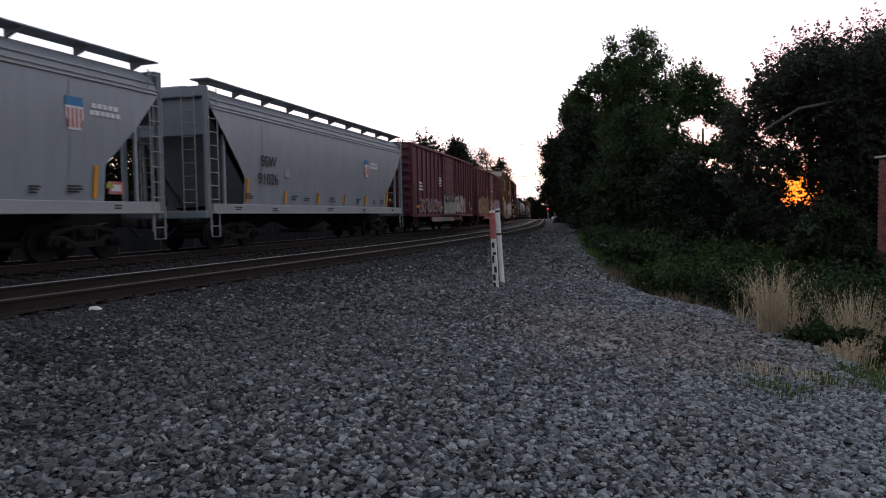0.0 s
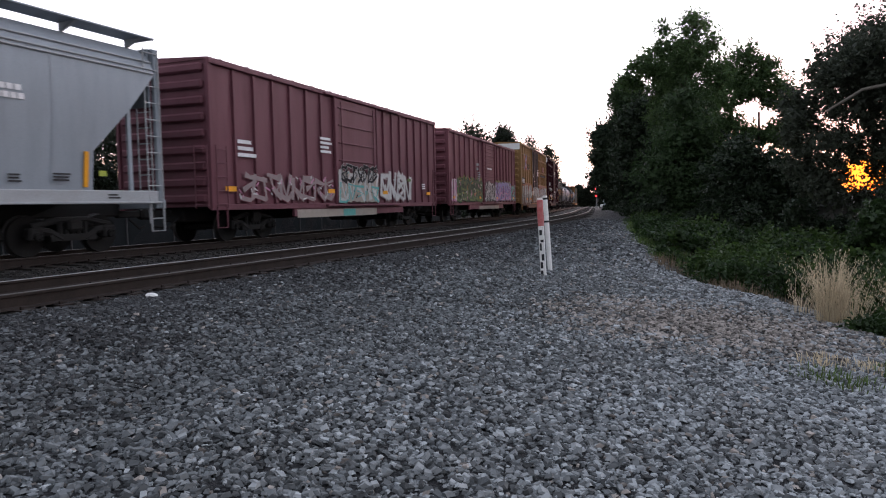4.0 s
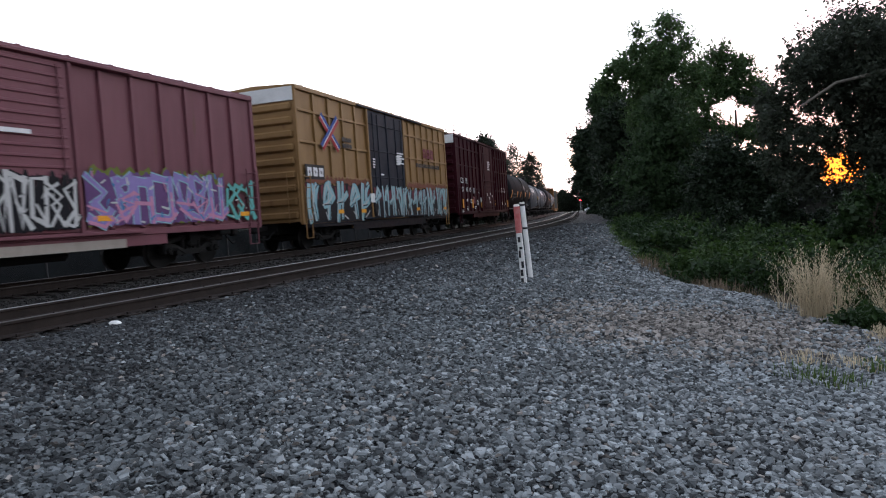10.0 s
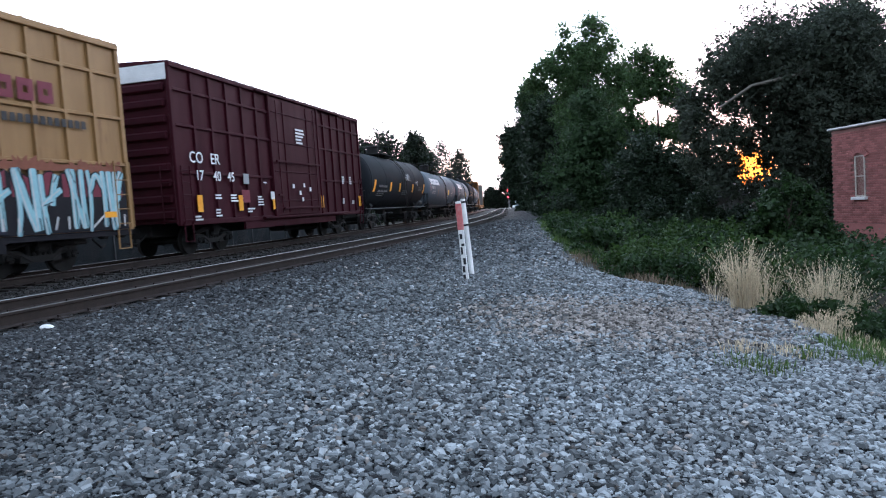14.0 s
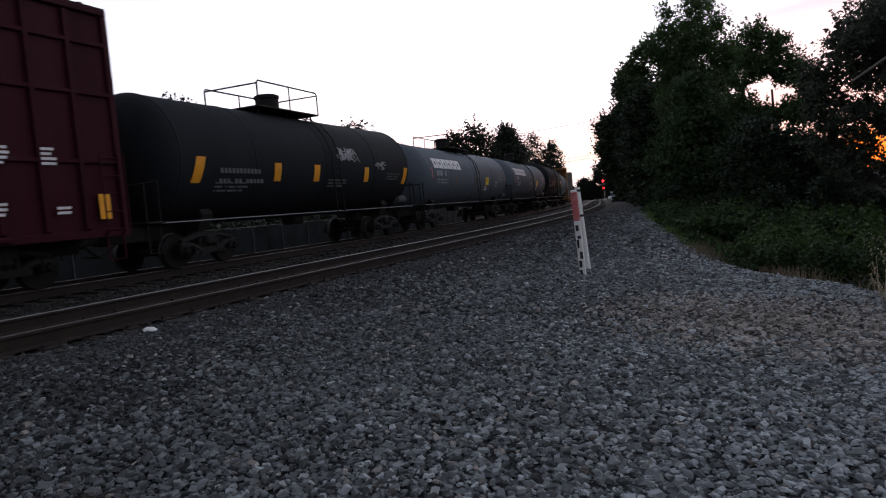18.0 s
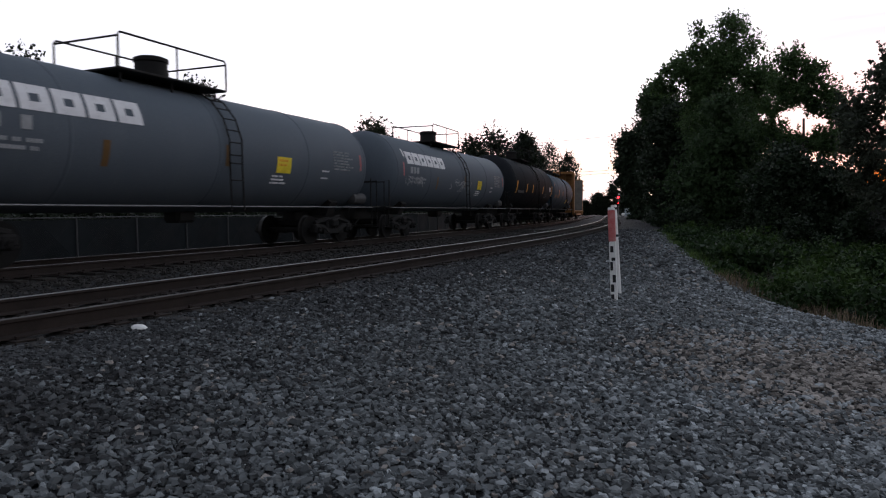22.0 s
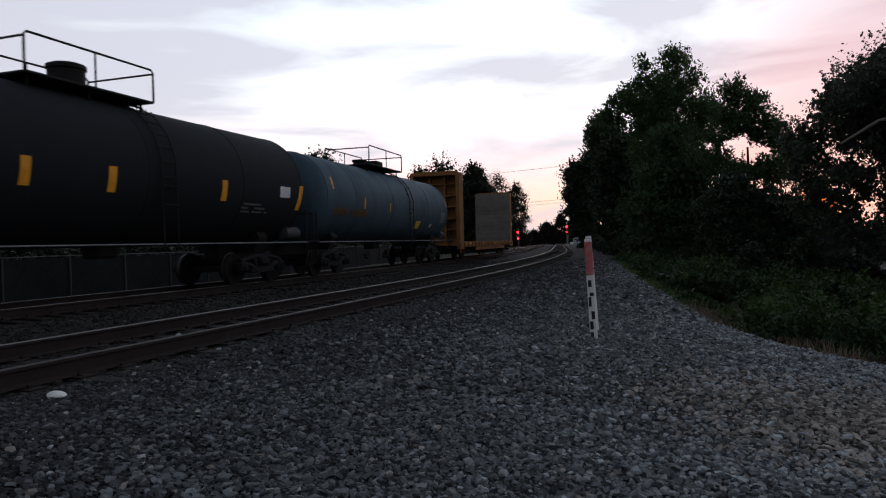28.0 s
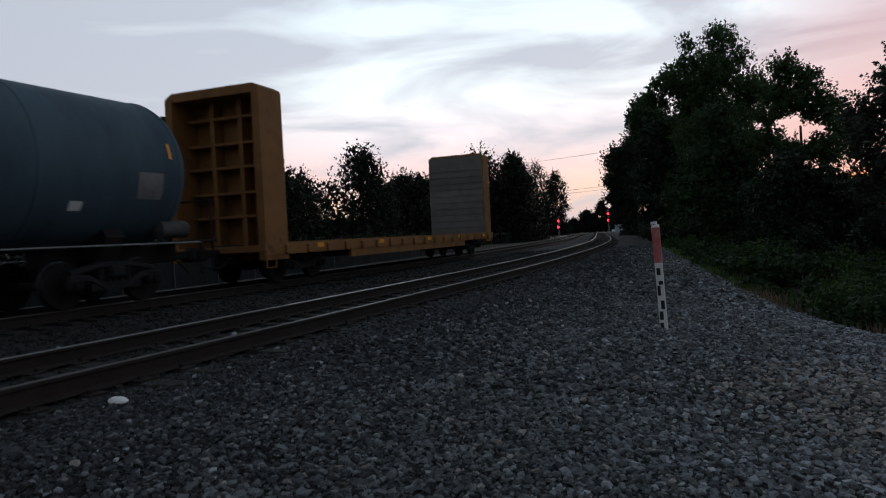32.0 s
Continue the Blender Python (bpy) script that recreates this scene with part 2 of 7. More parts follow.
BOX_RED_2 = mat("mineral_red", (0.15, 0.053, 0.067), 0.58, other=(0.108, 0.038, 0.048), scale=1.0, grain=50, bump=0.08, stretch=(1, 2, 0.35), spots=((0.12, 0.05, 0.045), 1.6, 0.68))
BOX_YELLOW = mat("weathered_yellow", (0.235, 0.136, 0.05), 0.55, other=(0.165, 0.09, 0.034), scale=1.0, grain=50, bump=0.08, stretch=(1, 2, 0.35), spots=((0.16, 0.08, 0.03), 1.7, 0.66))
DOOR_BLUE = mat("dark_blue_door", (0.011, 0.014, 0.024), 0.6, other=(0.007, 0.008, 0.012), scale=1.4, bump=0.08, gloss=0.15)
BOX_MAROON = mat("dark_maroon", (0.034, 0.0048, 0.0095), 0.65, other=(0.019, 0.0035, 0.006), scale=1.1, grain=50, bump=0.08, stretch=(1, 2, 0.35), spots=((0.035, 0.013, 0.012), 1.8, 0.67), gloss=0.1)
ROOF_WHITE = mat("white_roof_coating", (0.62, 0.63, 0.62), 0.6, other=(0.42, 0.42, 0.42), scale=1.6, bump=0.08)
TANK_BLACK = mat("black_tank_paint", (0.016, 0.018, 0.021), 0.75, other=(0.025, 0.027, 0.03), scale=0.9, grain=40, bump=0.04, stretch=(1, 1.5, 0.6), gloss=0.06)
TANK_GREY = mat("slate_tank_paint", (0.085, 0.102, 0.122), 0.65, other=(0.108, 0.125, 0.143), scale=0.9, grain=40, bump=0.04, stretch=(1, 1.5, 0.5), gloss=0.12)
TANK_BLUE = mat("blue_tank_paint", (0.056, 0.09, 0.115), 0.65, other=(0.025, 0.037, 0.055), scale=0.9, grain=40, bump=0.04, stretch=(1, 1.5, 0.5), gloss=0.14)
FLAT_YELLOW = mat("bulkhead_yellow", (0.225, 0.104, 0.03), 0.7, other=(0.13, 0.058, 0.02), scale=1.5, grain=40, bump=0.1, spots=((0.13, 0.06, 0.025), 2.4, 0.64))
PLANK_GREY = mat("grey_planks", (0.14, 0.13, 0.115), 0.85, other=(0.08, 0.075, 0.07), scale=2, bump=0.3, per=0.2)
WHITE = mat("white_paint", (0.72, 0.72, 0.70), 0.6, other=(0.5, 0.48, 0.45), scale=5, bump=0.08)
MARK_WHITE = mat("stencil_white", (0.66, 0.66, 0.67), 0.6, other=(0.48, 0.47, 0.48), scale=4, bump=0)
MARK_DIM = mat("worn_stencil_white", (0.3, 0.31, 0.32), 0.7, other=(0.14, 0.15, 0.16), scale=5, bump=0)
MARK_FAINT = mat("grimy_stencil", (0.085, 0.09, 0.095), 0.7, other=(0.04, 0.042, 0.045), scale=5, bump=0)
MARK_BLACK = mat("stencil_black", (0.02, 0.02, 0.022), 0.6, bump=0)
MARK_RED = mat("sign_red", (0.42, 0.10, 0.10), 0.6, other=(0.5, 0.32, 0.3), scale=9, bump=0.05)
REFLECT = mat("reflective_yellow", (0.75, 0.33, 0.02), 0.45, other=(0.5, 0.2, 0.02), scale=6, bump=0)
PLACARD = mat("yellow_placard", (0.8, 0.62, 0.04), 0.5, bump=0)
BARK = mat("bark", (0.055, 0.042, 0.032), 0.95, other=(0.03, 0.025, 0.02), scale=3, grain=22, bump=0.8, depth=0.03, stretch=(3, 3, 0.6))


def leaf_mat(name, a, b, through_light=0.35):
    """Thin leaves or blades: part of the light comes through them."""
    m = mat(name, a, 0.6, other=b, scale=0.5, grain=3, bump=0, per=0.3)
    n, l = m.node_tree.nodes, m.node_tree.links
    p = n["Principled BSDF"]
    thin = n.new("ShaderNodeBsdfTranslucent")
    l.new(p.inputs["Base Color"].links[0].from_socket, thin.inputs["Color"])
    both_sides = n.new("ShaderNodeMixShader")
    both_sides.inputs[0].default_value = through_light
    l.new(p.outputs[0], both_sides.inputs[1])
    l.new(thin.outputs[0], both_sides.inputs[2])
    l.new(both_sides.outputs[0], n["Material Output"].inputs["Surface"])
    return m


LEAF = leaf_mat("oak_leaves", (0.036, 0.066, 0.024), (0.024, 0.042, 0.017))
LEAF_TOP = leaf_mat("light_oak_leaves", (0.058, 0.10, 0.034), (0.036, 0.062, 0.024), 0.45)
LEAF_GREY = leaf_mat("grey_oak_leaves", (0.05, 0.062, 0.042), (0.03, 0.038, 0.026), 0.4)
LEAF_LIGHT = leaf_mat("bright_bramble_leaves", (0.038, 0.07, 0.015), (0.022, 0.042, 0.011))
# leaf green darkened to carry the shade low in the tree group
LEAF_DEEP = leaf_mat("shaded_low_leaves", (0.017, 0.03, 0.013), (0.011, 0.02, 0.009), 0.2)
BARK_PALE = mat("pale_bark", (0.13, 0.12, 0.10), 0.9, other=(0.07, 0.06, 0.05), scale=3, grain=22, bump=0.6, depth=0.02)
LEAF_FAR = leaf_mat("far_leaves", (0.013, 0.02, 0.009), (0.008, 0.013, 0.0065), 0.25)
LEAF_BUSH = leaf_mat("bramble_leaves", (0.023, 0.046, 0.013), (0.012, 0.024, 0.008))
LEAF_PALE = leaf_mat("pale_leaves", (0.08, 0.12, 0.06), (0.05, 0.08, 0.04))
GRASS = leaf_mat("green_grass", (0.065, 0.11, 0.025), (0.085, 0.095, 0.035))
STRAW = leaf_mat("dead_brown_weeds", (0.16, 0.12, 0.08), (0.09, 0.07, 0.05))
DRY = leaf_mat("dry_grass", (0.50, 0.42, 0.29), (0.34, 0.27, 0.17))
BRICK = mat("red_brick", (0.25, 0.095, 0.085), 0.85, other=(0.17, 0.066, 0.06), scale=3, grain=30, bump=0.4, per=0.25)
MORTAR = mat("mortar", (0.20, 0.105, 0.09), 0.95, bump=0.3)
STONE_TRIM = mat("pale_coping", (0.55, 0.53, 0.52), 0.8, bump=0.2)
GLASS = mat("window_glass", (0.10, 0.10, 0.11), 0.08, bump=0)
CREAM = mat("cream_paint", (0.42, 0.38, 0.32), 0.7, bump=0.05)
CURTAIN = mat("cream_blind_behind_glass", (0.40, 0.35, 0.26), 0.35, other=(0.3, 0.26, 0.2), scale=2, bump=0)
SHINGLE = mat("grey_shingles", (0.10, 0.10, 0.105), 0.9, bump=0.4, per=0.2)
SIDING = mat("dull_siding", (0.20, 0.19, 0.18), 0.8, bump=0.15)
PALE_WALL = mat("pale_wall", (0.42, 0.47, 0.5), 0.8, bump=0.1)
GALV = mat("galvanised_steel", (0.2, 0.205, 0.21), 0.6, 0.4, other=(0.11, 0.11, 0.11), scale=6, bump=0.05)
FENCE = mat("dull_fence_steel", (0.07, 0.07, 0.072), 0.7, 0.2, other=(0.04, 0.04, 0.04), scale=6, bump=0.05)
SCREEN = mat("dark_woven_screen", (0.021, 0.024, 0.026), 0.9, other=(0.013, 0.015, 0.015), scale=0.7, grain=60, bump=0.3, gloss=0.08)
WIRE = mat("dark_cable", (0.03, 0.03, 0.03), 0.6, bump=0)
CONCRETE = mat("concrete", (0.33, 0.32, 0.30), 0.9, other=(0.24, 0.23, 0.22), bump=0.3)
SIGNAL_BLACK = mat("signal_black", (0.02, 0.02, 0.02), 0.6, bump=0)
RED_LIGHT = mat("red_signal_lens", (0.6, 0.02, 0.03), 0.3, bump=0, glow=((1.0, 0.012, 0.02), 9.0))
SPRAY = {k: mat("spray_" + k, c, 0.5, other=[v * 0.75 for v in c], scale=5, bump=0, gloss=0.12) for k, c in {
    "white": (0.46, 0.46, 0.45), "black": (0.008, 0.008, 0.011), "red": (0.34, 0.035, 0.045), "navy": (0.03, 0.07, 0.26), "faded": (0.13, 0.075, 0.03), "teal": (0.12, 0.36, 0.34), "pale_blue": (0.25, 0.43, 0.47), "violet": (0.24, 0.19, 0.42),
    "pink": (0.48, 0.22, 0.33), "green": (0.12, 0.17, 0.07), "olive": (0.07, 0.10, 0.06), "orange": (0.5, 0.2, 0.06), "maroon": (0.14, 0.03, 0.045), "cream": (0.34, 0.3, 0.26), "dusty": (0.25, 0.2, 0.2), "moss": (0.13, 0.15, 0.03), "rust": (0.17, 0.065, 0.04), "deep_green": (0.025, 0.05, 0.03), "lime": (0.3, 0.34, 0.06), "plum": (0.12, 0.06, 0.16), "blue": (0.06, 0.2, 0.38)}.items()}

# ---- mesh helpers ----


class Shape:
    """Gathers boxes, tubes and sheets into one mesh."""

    def __init__(self):
        self.v, self.f = [], []

    def add(self, verts, faces):
        n = len(self.v)
        self.v += [tuple(p) for p in verts]
        self.f += [tuple(i + n for i in f) for f in faces]
        return self

    def box(self, c, s, ch=0.0, m=None):
        hx, hy, hz = s[0] / 2, s[1] / 2, s[2] / 2
        if ch <= 0:
            vs = [(x * hx, y * hy, z * hz) for x in (-1, 1) for y in (-1, 1) for z in (-1, 1)]
            fs = [(0, 1, 3, 2), (4, 6, 7, 5), (0, 4, 5, 1), (2, 3, 7, 6), (0, 2, 6, 4), (1, 5, 7, 3)]
        else:
            ch = min(ch, hx * 0.9, hy * 0.9, hz * 0.9)
            bm = bmesh.new()
            bmesh.ops.create_cube(bm, size=1, matrix=Matrix.Diagonal((*s, 1)))
            bmesh.ops.bevel(bm, geom=bm.edges[:], offset=ch, segments=1, affect="EDGES")
            bm.verts.index_update()
            vs, fs = [v.co[:] for v in bm.verts], [[v.index for v in f.verts] for f in bm.faces]
            bm.free()
        vs = [(m @ Vector(p) if m else Vector(p)) + Vector(c) for p in vs]
        return self.add(vs, fs)

    def tube(self, path, r, n=8, r2=None, cap=True):
        path = [Vector(p) for p in path]
        rings = []
        for i, p in enumerate(path):
            d = (path[min(i + 1, len(path) - 1)] - path[max(i - 1, 0)]).normalized()
            a = d.orthogonal().normalized() if i == 0 else (rings[-1][1] - d * d.dot(rings[-1][1])).normalized()
            b = d.cross(a)
            k = i / max(len(path) - 1, 1)
            rr = r + ((r2 if r2 is not None else r) - r) * k
            rings.append(([p + (a * math.cos(2 * math.pi * j / n) + b * math.sin(2 * math.pi * j / n)) * rr for j in range(n)], a))
        vs = [q for ring, _ in rings for q in ring]
        fs = [(i * n + j, i * n + (j + 1) % n, (i + 1) * n + (j + 1) % n, (i + 1) * n + j) for i in range(len(path) - 1) for j in range(n)]
        if cap:
            fs += [tuple(range(n - 1, -1, -1)), tuple(range((len(path) - 1) * n, len(path) * n))]
        return self.add(vs, fs)

    def prism(self, profile, y0, y1):
        """A closed profile in x, z drawn out along y."""
        n = len(profile)
        vs = [(x, y, z) for y in (y0, y1) for x, z in profile]
        fs = [(i, (i + 1) % n, n + (i + 1) % n, n + i) for i in range(n)] + [tuple(range(n - 1, -1, -1)), tuple(range(n, 2 * n))]
        return self.add(vs, fs)

    def lathe(self, profile, n=40, axis="y", c=(0, 0, 0)):
        """profile: (along, radius) turned round an axis through c."""
        vs, k = [], len(profile)
        for a, r in profile:
            for j in range(n):
                u, w = r * math.cos(2 * math.pi * j / n), r * math.sin(2 * math.pi * j / n)
                p = (u, a, w) if axis == "y" else (a, u, w) if axis == "x" else (u, w, a)
                vs.append((p[0] + c[0], p[1] + c[1], p[2] + c[2]))
        fs = [(i * n + j, i * n + (j + 1) % n, (i + 1) * n + (j + 1) % n, (i + 1) * n + j) for i in range(k - 1) for j in range(n)]
        fs += [tuple(range(n - 1, -1, -1)), tuple(range((k - 1) * n, k * n))]
        return self.add(vs, fs)

    def quad(self, a, b, c, d):
        return self.add([a, b, c, d], [(0, 1, 2, 3)])

    def mesh(self, name, material, smooth=False):
        me = bpy.data.meshes.new(name)
        me.from_pydata(self.v, [], self.f)
        bm = bmesh.new()
        bm.from_mesh(me)
        bmesh.ops.recalc_face_normals(bm, faces=bm.faces)
        bm.to_mesh(me)
        bm.free()
        me.materials.append(material)
        if smooth:
            me.shade_smooth()
            me.set_sharp_from_angle(angle=radians(40))
        return me


def part(name, shape, material, parent=None, label="", smooth=False, at=None):
    """Links a shape as one mesh object, under a thing or a part."""
    ob = new(name, shape.mesh(name, material, smooth) if isinstance(shape, Shape) else shape)
    if parent is not None:
        ob.parent = parent
    if at is not None:
        ob.matrix_basis = at
    return tagged(ob, label)


def empty(name, label, category, group="", m=None, kind=""):
    ob = new(name)
    ob.empty_display_size = 0.2
    if m is not None:
        ob.matrix_basis = m
    return tagged(ob, label, category, group, kind)


def raw_mesh(name, verts, faces, material):
    me = bpy.data.meshes.new(name)
    me.from_pydata(verts.tolist() if hasattr(verts, "tolist") else verts, [], faces.tolist() if hasattr(faces, "tolist") else faces)
    me.materials.append(material)
    return me


# ---- the line: two tracks on one curve ----
RADIUS, BEND, BEND_END, RAIL_Z = 400.0, 4.0, 80.0, 0.545
TRAIN_X, NEAR_X = -13.4, -7.61  # track centres where the line is straight
GAUGE = 0.75  # half the distance between rail centres


def drop(y):
    d = max(y - 5, 0)
    return 0.0025 * d + 0.00001 * min(d, 200) ** 2


def line(s, lateral=0.0, h=0.0):
    """A point at the distance s along the train's track, lateral metres to its right, h above the rails; and the heading."""
    if s < BEND:
        x, y, th = TRAIN_X, s, 0.0
    else:
        th = (min(s, BEND_END) - BEND) / RADIUS
        rest = max(s - BEND_END, 0)
        x, y = TRAIN_X - RADIUS * (1 - math.cos(th)) - rest * math.sin(th), BEND + RADIUS * math.sin(th) + rest * math.cos(th)
    return Vector((x + lateral * math.cos(th), y + lateral * math.sin(th), RAIL_Z - drop(y) + h)), th


def bend_off(y):
    """How far the line has swung to the left at y."""
    if y < BEND:
        return 0.0
    far = RADIUS * math.sin((BEND_END - BEND) / RADIUS)
    if y - BEND < far:
        return RADIUS - math.sqrt(RADIUS ** 2 - (y - BEND) ** 2)
    rest = math.sqrt(RADIUS ** 2 - far ** 2)
    return RADIUS - rest + (y - BEND - far) * far / rest


# ---- the ground ----
PROFILE_U = [-90, -16, -9.6, -8.6, -7.9, -5.1, -4.5, -3.6, -2.6, -2.1, 0.6, 1.0, 1.3, 2.5, 4.0, 5.2, 6.4, 7.6, 12, 20]
PROFILE_Z = [-0.5, -0.35, -0.05, 0.30, 0.315, 0.315, 0.32, 0.33, 0.335, 0.325, 0.33, 0.352, 0.355, 0.285, 0.15, 0.03, -0.09, -0.20, -0.45, -0.7]
EDGE_Y = [-40, 5, 9.5, 11.0, 13.2, 14.4, 15.6, 18.6, 21.5, 31.7, 37, 50, 80, 200]
EDGE_U = [16, 10.5, 9.4, 9.2, 8.6, 8.0, 7.0, 5.9, 5.4, 4.1, 3.4, 3.0, 3.0, 3.0]


def ground_z(x, y):
    u = x + 6.87 + bend_off(y)
    z = float(np.interp(u, PROFILE_U, PROFILE_Z)) - drop(y)
    if u > 1.2:
        z -= 0.012 * max(min(y - 6, 14), 0) * min((u - 1.2) / 4, 1)
    past = u - float(np.interp(y, EDGE_Y, EDGE_U))
    if past > 0:
        z -= 0.7 * (1 - math.exp(-past / 2.0))
    return z + 0.03 * noise.noise((x * 0.8, y * 0.8, 0)) + 0.012 * noise.noise((x * 3, y * 3, 5))


def edge_past(x, y):
    return x + 6.87 + bend_off(y) - float(np.interp(y, EDGE_Y, EDGE_U))


def sheet(name, xs, ys, material, bank):
    verts = [(x, y, ground_z(x, y)) for y in ys for x in xs]
    nx = len(xs)
    faces, ids = [], []
    for j in range(len(ys) - 1):
        for i in range(nx - 1):
            faces.append((j * nx + i, j * nx + i + 1, (j + 1) * nx + i + 1, (j + 1) * nx + i))
            x, y = (xs[i] + xs[i + 1]) / 2, (ys[j] + ys[j + 1]) / 2
            u = x + 6.87 + bend_off(y)
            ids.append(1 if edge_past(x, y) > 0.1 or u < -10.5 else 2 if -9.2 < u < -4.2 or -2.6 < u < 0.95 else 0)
    me = raw_mesh(name, verts, faces, material)
    me.materials.append(bank)
    me.materials.append(GRIME)
    me.polygons.foreach_set("material_index", ids)
    me.shade_smooth()
    return me


def steps(a, b, n, power=1.0):
    return [a + (b - a) * (i / n) ** power for i in range(n + 1)]


XS = steps(-900, -120, 8, 0.6)[:-1] + steps(-120, -22, 30) [:-1] + steps(-22, 14, 150)[:-1] + steps(14, 80, 30)[:-1] + steps(80, 900, 8, 1.6)
YS = steps(-400, -12, 8, 0.5)[:-1] + steps(-12, 30, 170)[:-1] + steps(30, 180, 120)[:-1] + steps(180, 1500, 10, 1.6)
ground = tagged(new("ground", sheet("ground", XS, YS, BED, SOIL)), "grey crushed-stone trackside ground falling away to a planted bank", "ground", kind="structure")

# ---- rails and sleepers ----


def lateral(offset, s):
    """The near track draws a little closer to the other one down the line."""
    k = min(max((s - 20) / 60, 0), 1)
    return offset - (1.2 * k * k * (3 - 2 * k) if offset > 3 else 0)


def rail_run(offset, s0, s1, step):
    """Foot, web and head of one rail, swept along the curve."""
    foot = [(-0.075, -0.18), (0.075, -0.18), (0.07, -0.165), (0.012, -0.15), (0.012, -0.045), (0.036, -0.035), (0.036, -0.006), (-0.036, -0.006), (-0.036, -0.035),
            (-0.012, -0.045), (-0.012, -0.15), (-0.07, -0.165)]
    head = [(-0.034, -0.0065), (0.034, -0.0065), (0.03, 0.0), (-0.03, 0.0)]
    out = []
    for profile in (foot, head):
        sh, n, k = Shape(), len(profile), 0
        vs, fs, s = [], [], s0
        while s <= s1:
            for x, z in profile:
                vs.append(line(s, lateral(offset, s) + x, z)[0])
            if k:
                fs += [((k - 1) * n + i, (k - 1) * n + (i + 1) % n, k * n + (i + 1) % n, k * n + i) for i in range(n)]
            k += 1
            s += step if s < 60 else step * 3
        out.append(sh.add(vs, fs))
    return out


SPACING = NEAR_X - TRAIN_X


def track(offset, label, fine):
    t = empty("railway_track", label, "railway track", "double main line", kind="structure")
    for side in (-GAUGE, GAUGE):
        foot, head = rail_run(offset + side, -30, 235, 1.0)
        rail = part("rail", foot, RAIL_SIDE, t)
        part("rail_head", head, RAIL_SHINY if offset and side < 0 else RAIL_TOP, rail, "shiny worn running surface")
    tie_shapes = []
    for _ in range(5):
        sh = Shape().box((0, 0, 0), (2.6 + random.uniform(-0.06, 0.06), 0.23, 0.18), 0.012)
        sh.v = [(x, y + random.uniform(-0.006, 0.006), z + random.uniform(-0.006, 0.006)) for x, y, z in sh.v]
        tie_shapes.append(sh.mesh("sleeper", TIE))
    plate = Shape()
    for side in (-GAUGE, GAUGE):
        plate.box((side, 0, 0.1), (0.34, 0.19, 0.02), 0.004)
        for dx in (-0.1, 0.1):
            plate.box((side + dx, random.uniform(-0.04, 0.04), 0.125), (0.03, 0.03, 0.04))
    plates = plate.mesh("tie_plate", RAIL_SIDE)
    far = Shape()
    s = -8.0
    while s < 170:
        p, th = line(s, lateral(offset, s) + random.uniform(-0.05, 0.05), -0.29 + random.uniform(-0.012, 0.008))
        m = Matrix.Translation(p) @ Matrix.Rotation(th + random.uniform(-0.02, 0.02), 4, "Z")
        if s < fine:
            ob = part("sleeper", random.choice(tie_shapes), TIE, t, at=m)
            if s < 30:
                part("tie_plate", plates, RAIL_SIDE, ob)
        else:
            far.box(p, (2.6, 0.23, 0.18), 0, Matrix.Rotation(th, 3, "Z"))
        s += 0.52
    tagged(part("far_sleepers", far, TIE, t), kind="stuff")
    return t


track(SPACING, "near railway track with rusty rails on dark wooden sleepers", 70)
track(0.0, "far railway track that the freight train runs on", 60)

# ---- freight cars ----
# a car's space: x to the camera's side, y along the line, z up from the rail heads; the origin is the middle of the car
WHEELS = []
R_WHEEL = 0.42


def letters(text, size, material, parent, m, label="", depth=0.002):
    """Words with the built-in font, standing on the car's side."""
    cu = bpy.data.curves.new("words", "FONT")
    cu.body, cu.size, cu.align_x, cu.align_y, cu.extrude, cu.offset = text, size, "CENTER", "CENTER", depth, 0.004
    ob = bpy.data.objects.new("words", cu)
    scene.collection.objects.link(ob)
    me = bpy.data.meshes.new_from_object(ob)
    bpy.data.objects.remove(ob)
    me.materials.clear()
    me.materials.append(material)
    o = new("lettering", me)
    o.parent, o.matrix_basis = parent, m
    return tagged(o, label)


def side_plane(x, y, z, lean=0.0):
    """A frame lying on the camera-side wall: its x runs along the car towards -y... text reads from the far end of the picture's left."""
    return Matrix.Translation((x, y, z)) @ Matrix.Rotation(radians(90), 4, "Z") @ Matrix.Rotation(radians(90) - lean, 4, "X")


def bars(rows, w, h, material, parent, x, y, z, name="stencil_block"):
    """Small writing that cannot be read: bars of its size."""
    sh = Shape()
    for r in range(rows):
        length = w * random.uniform(0.6, 1.0)
        sh.box((x, y - (w - length) / 2, z - r * h * 1.8), (0.004, length, h))
    return tagged(part(name, sh, material, parent), kind="stuff")


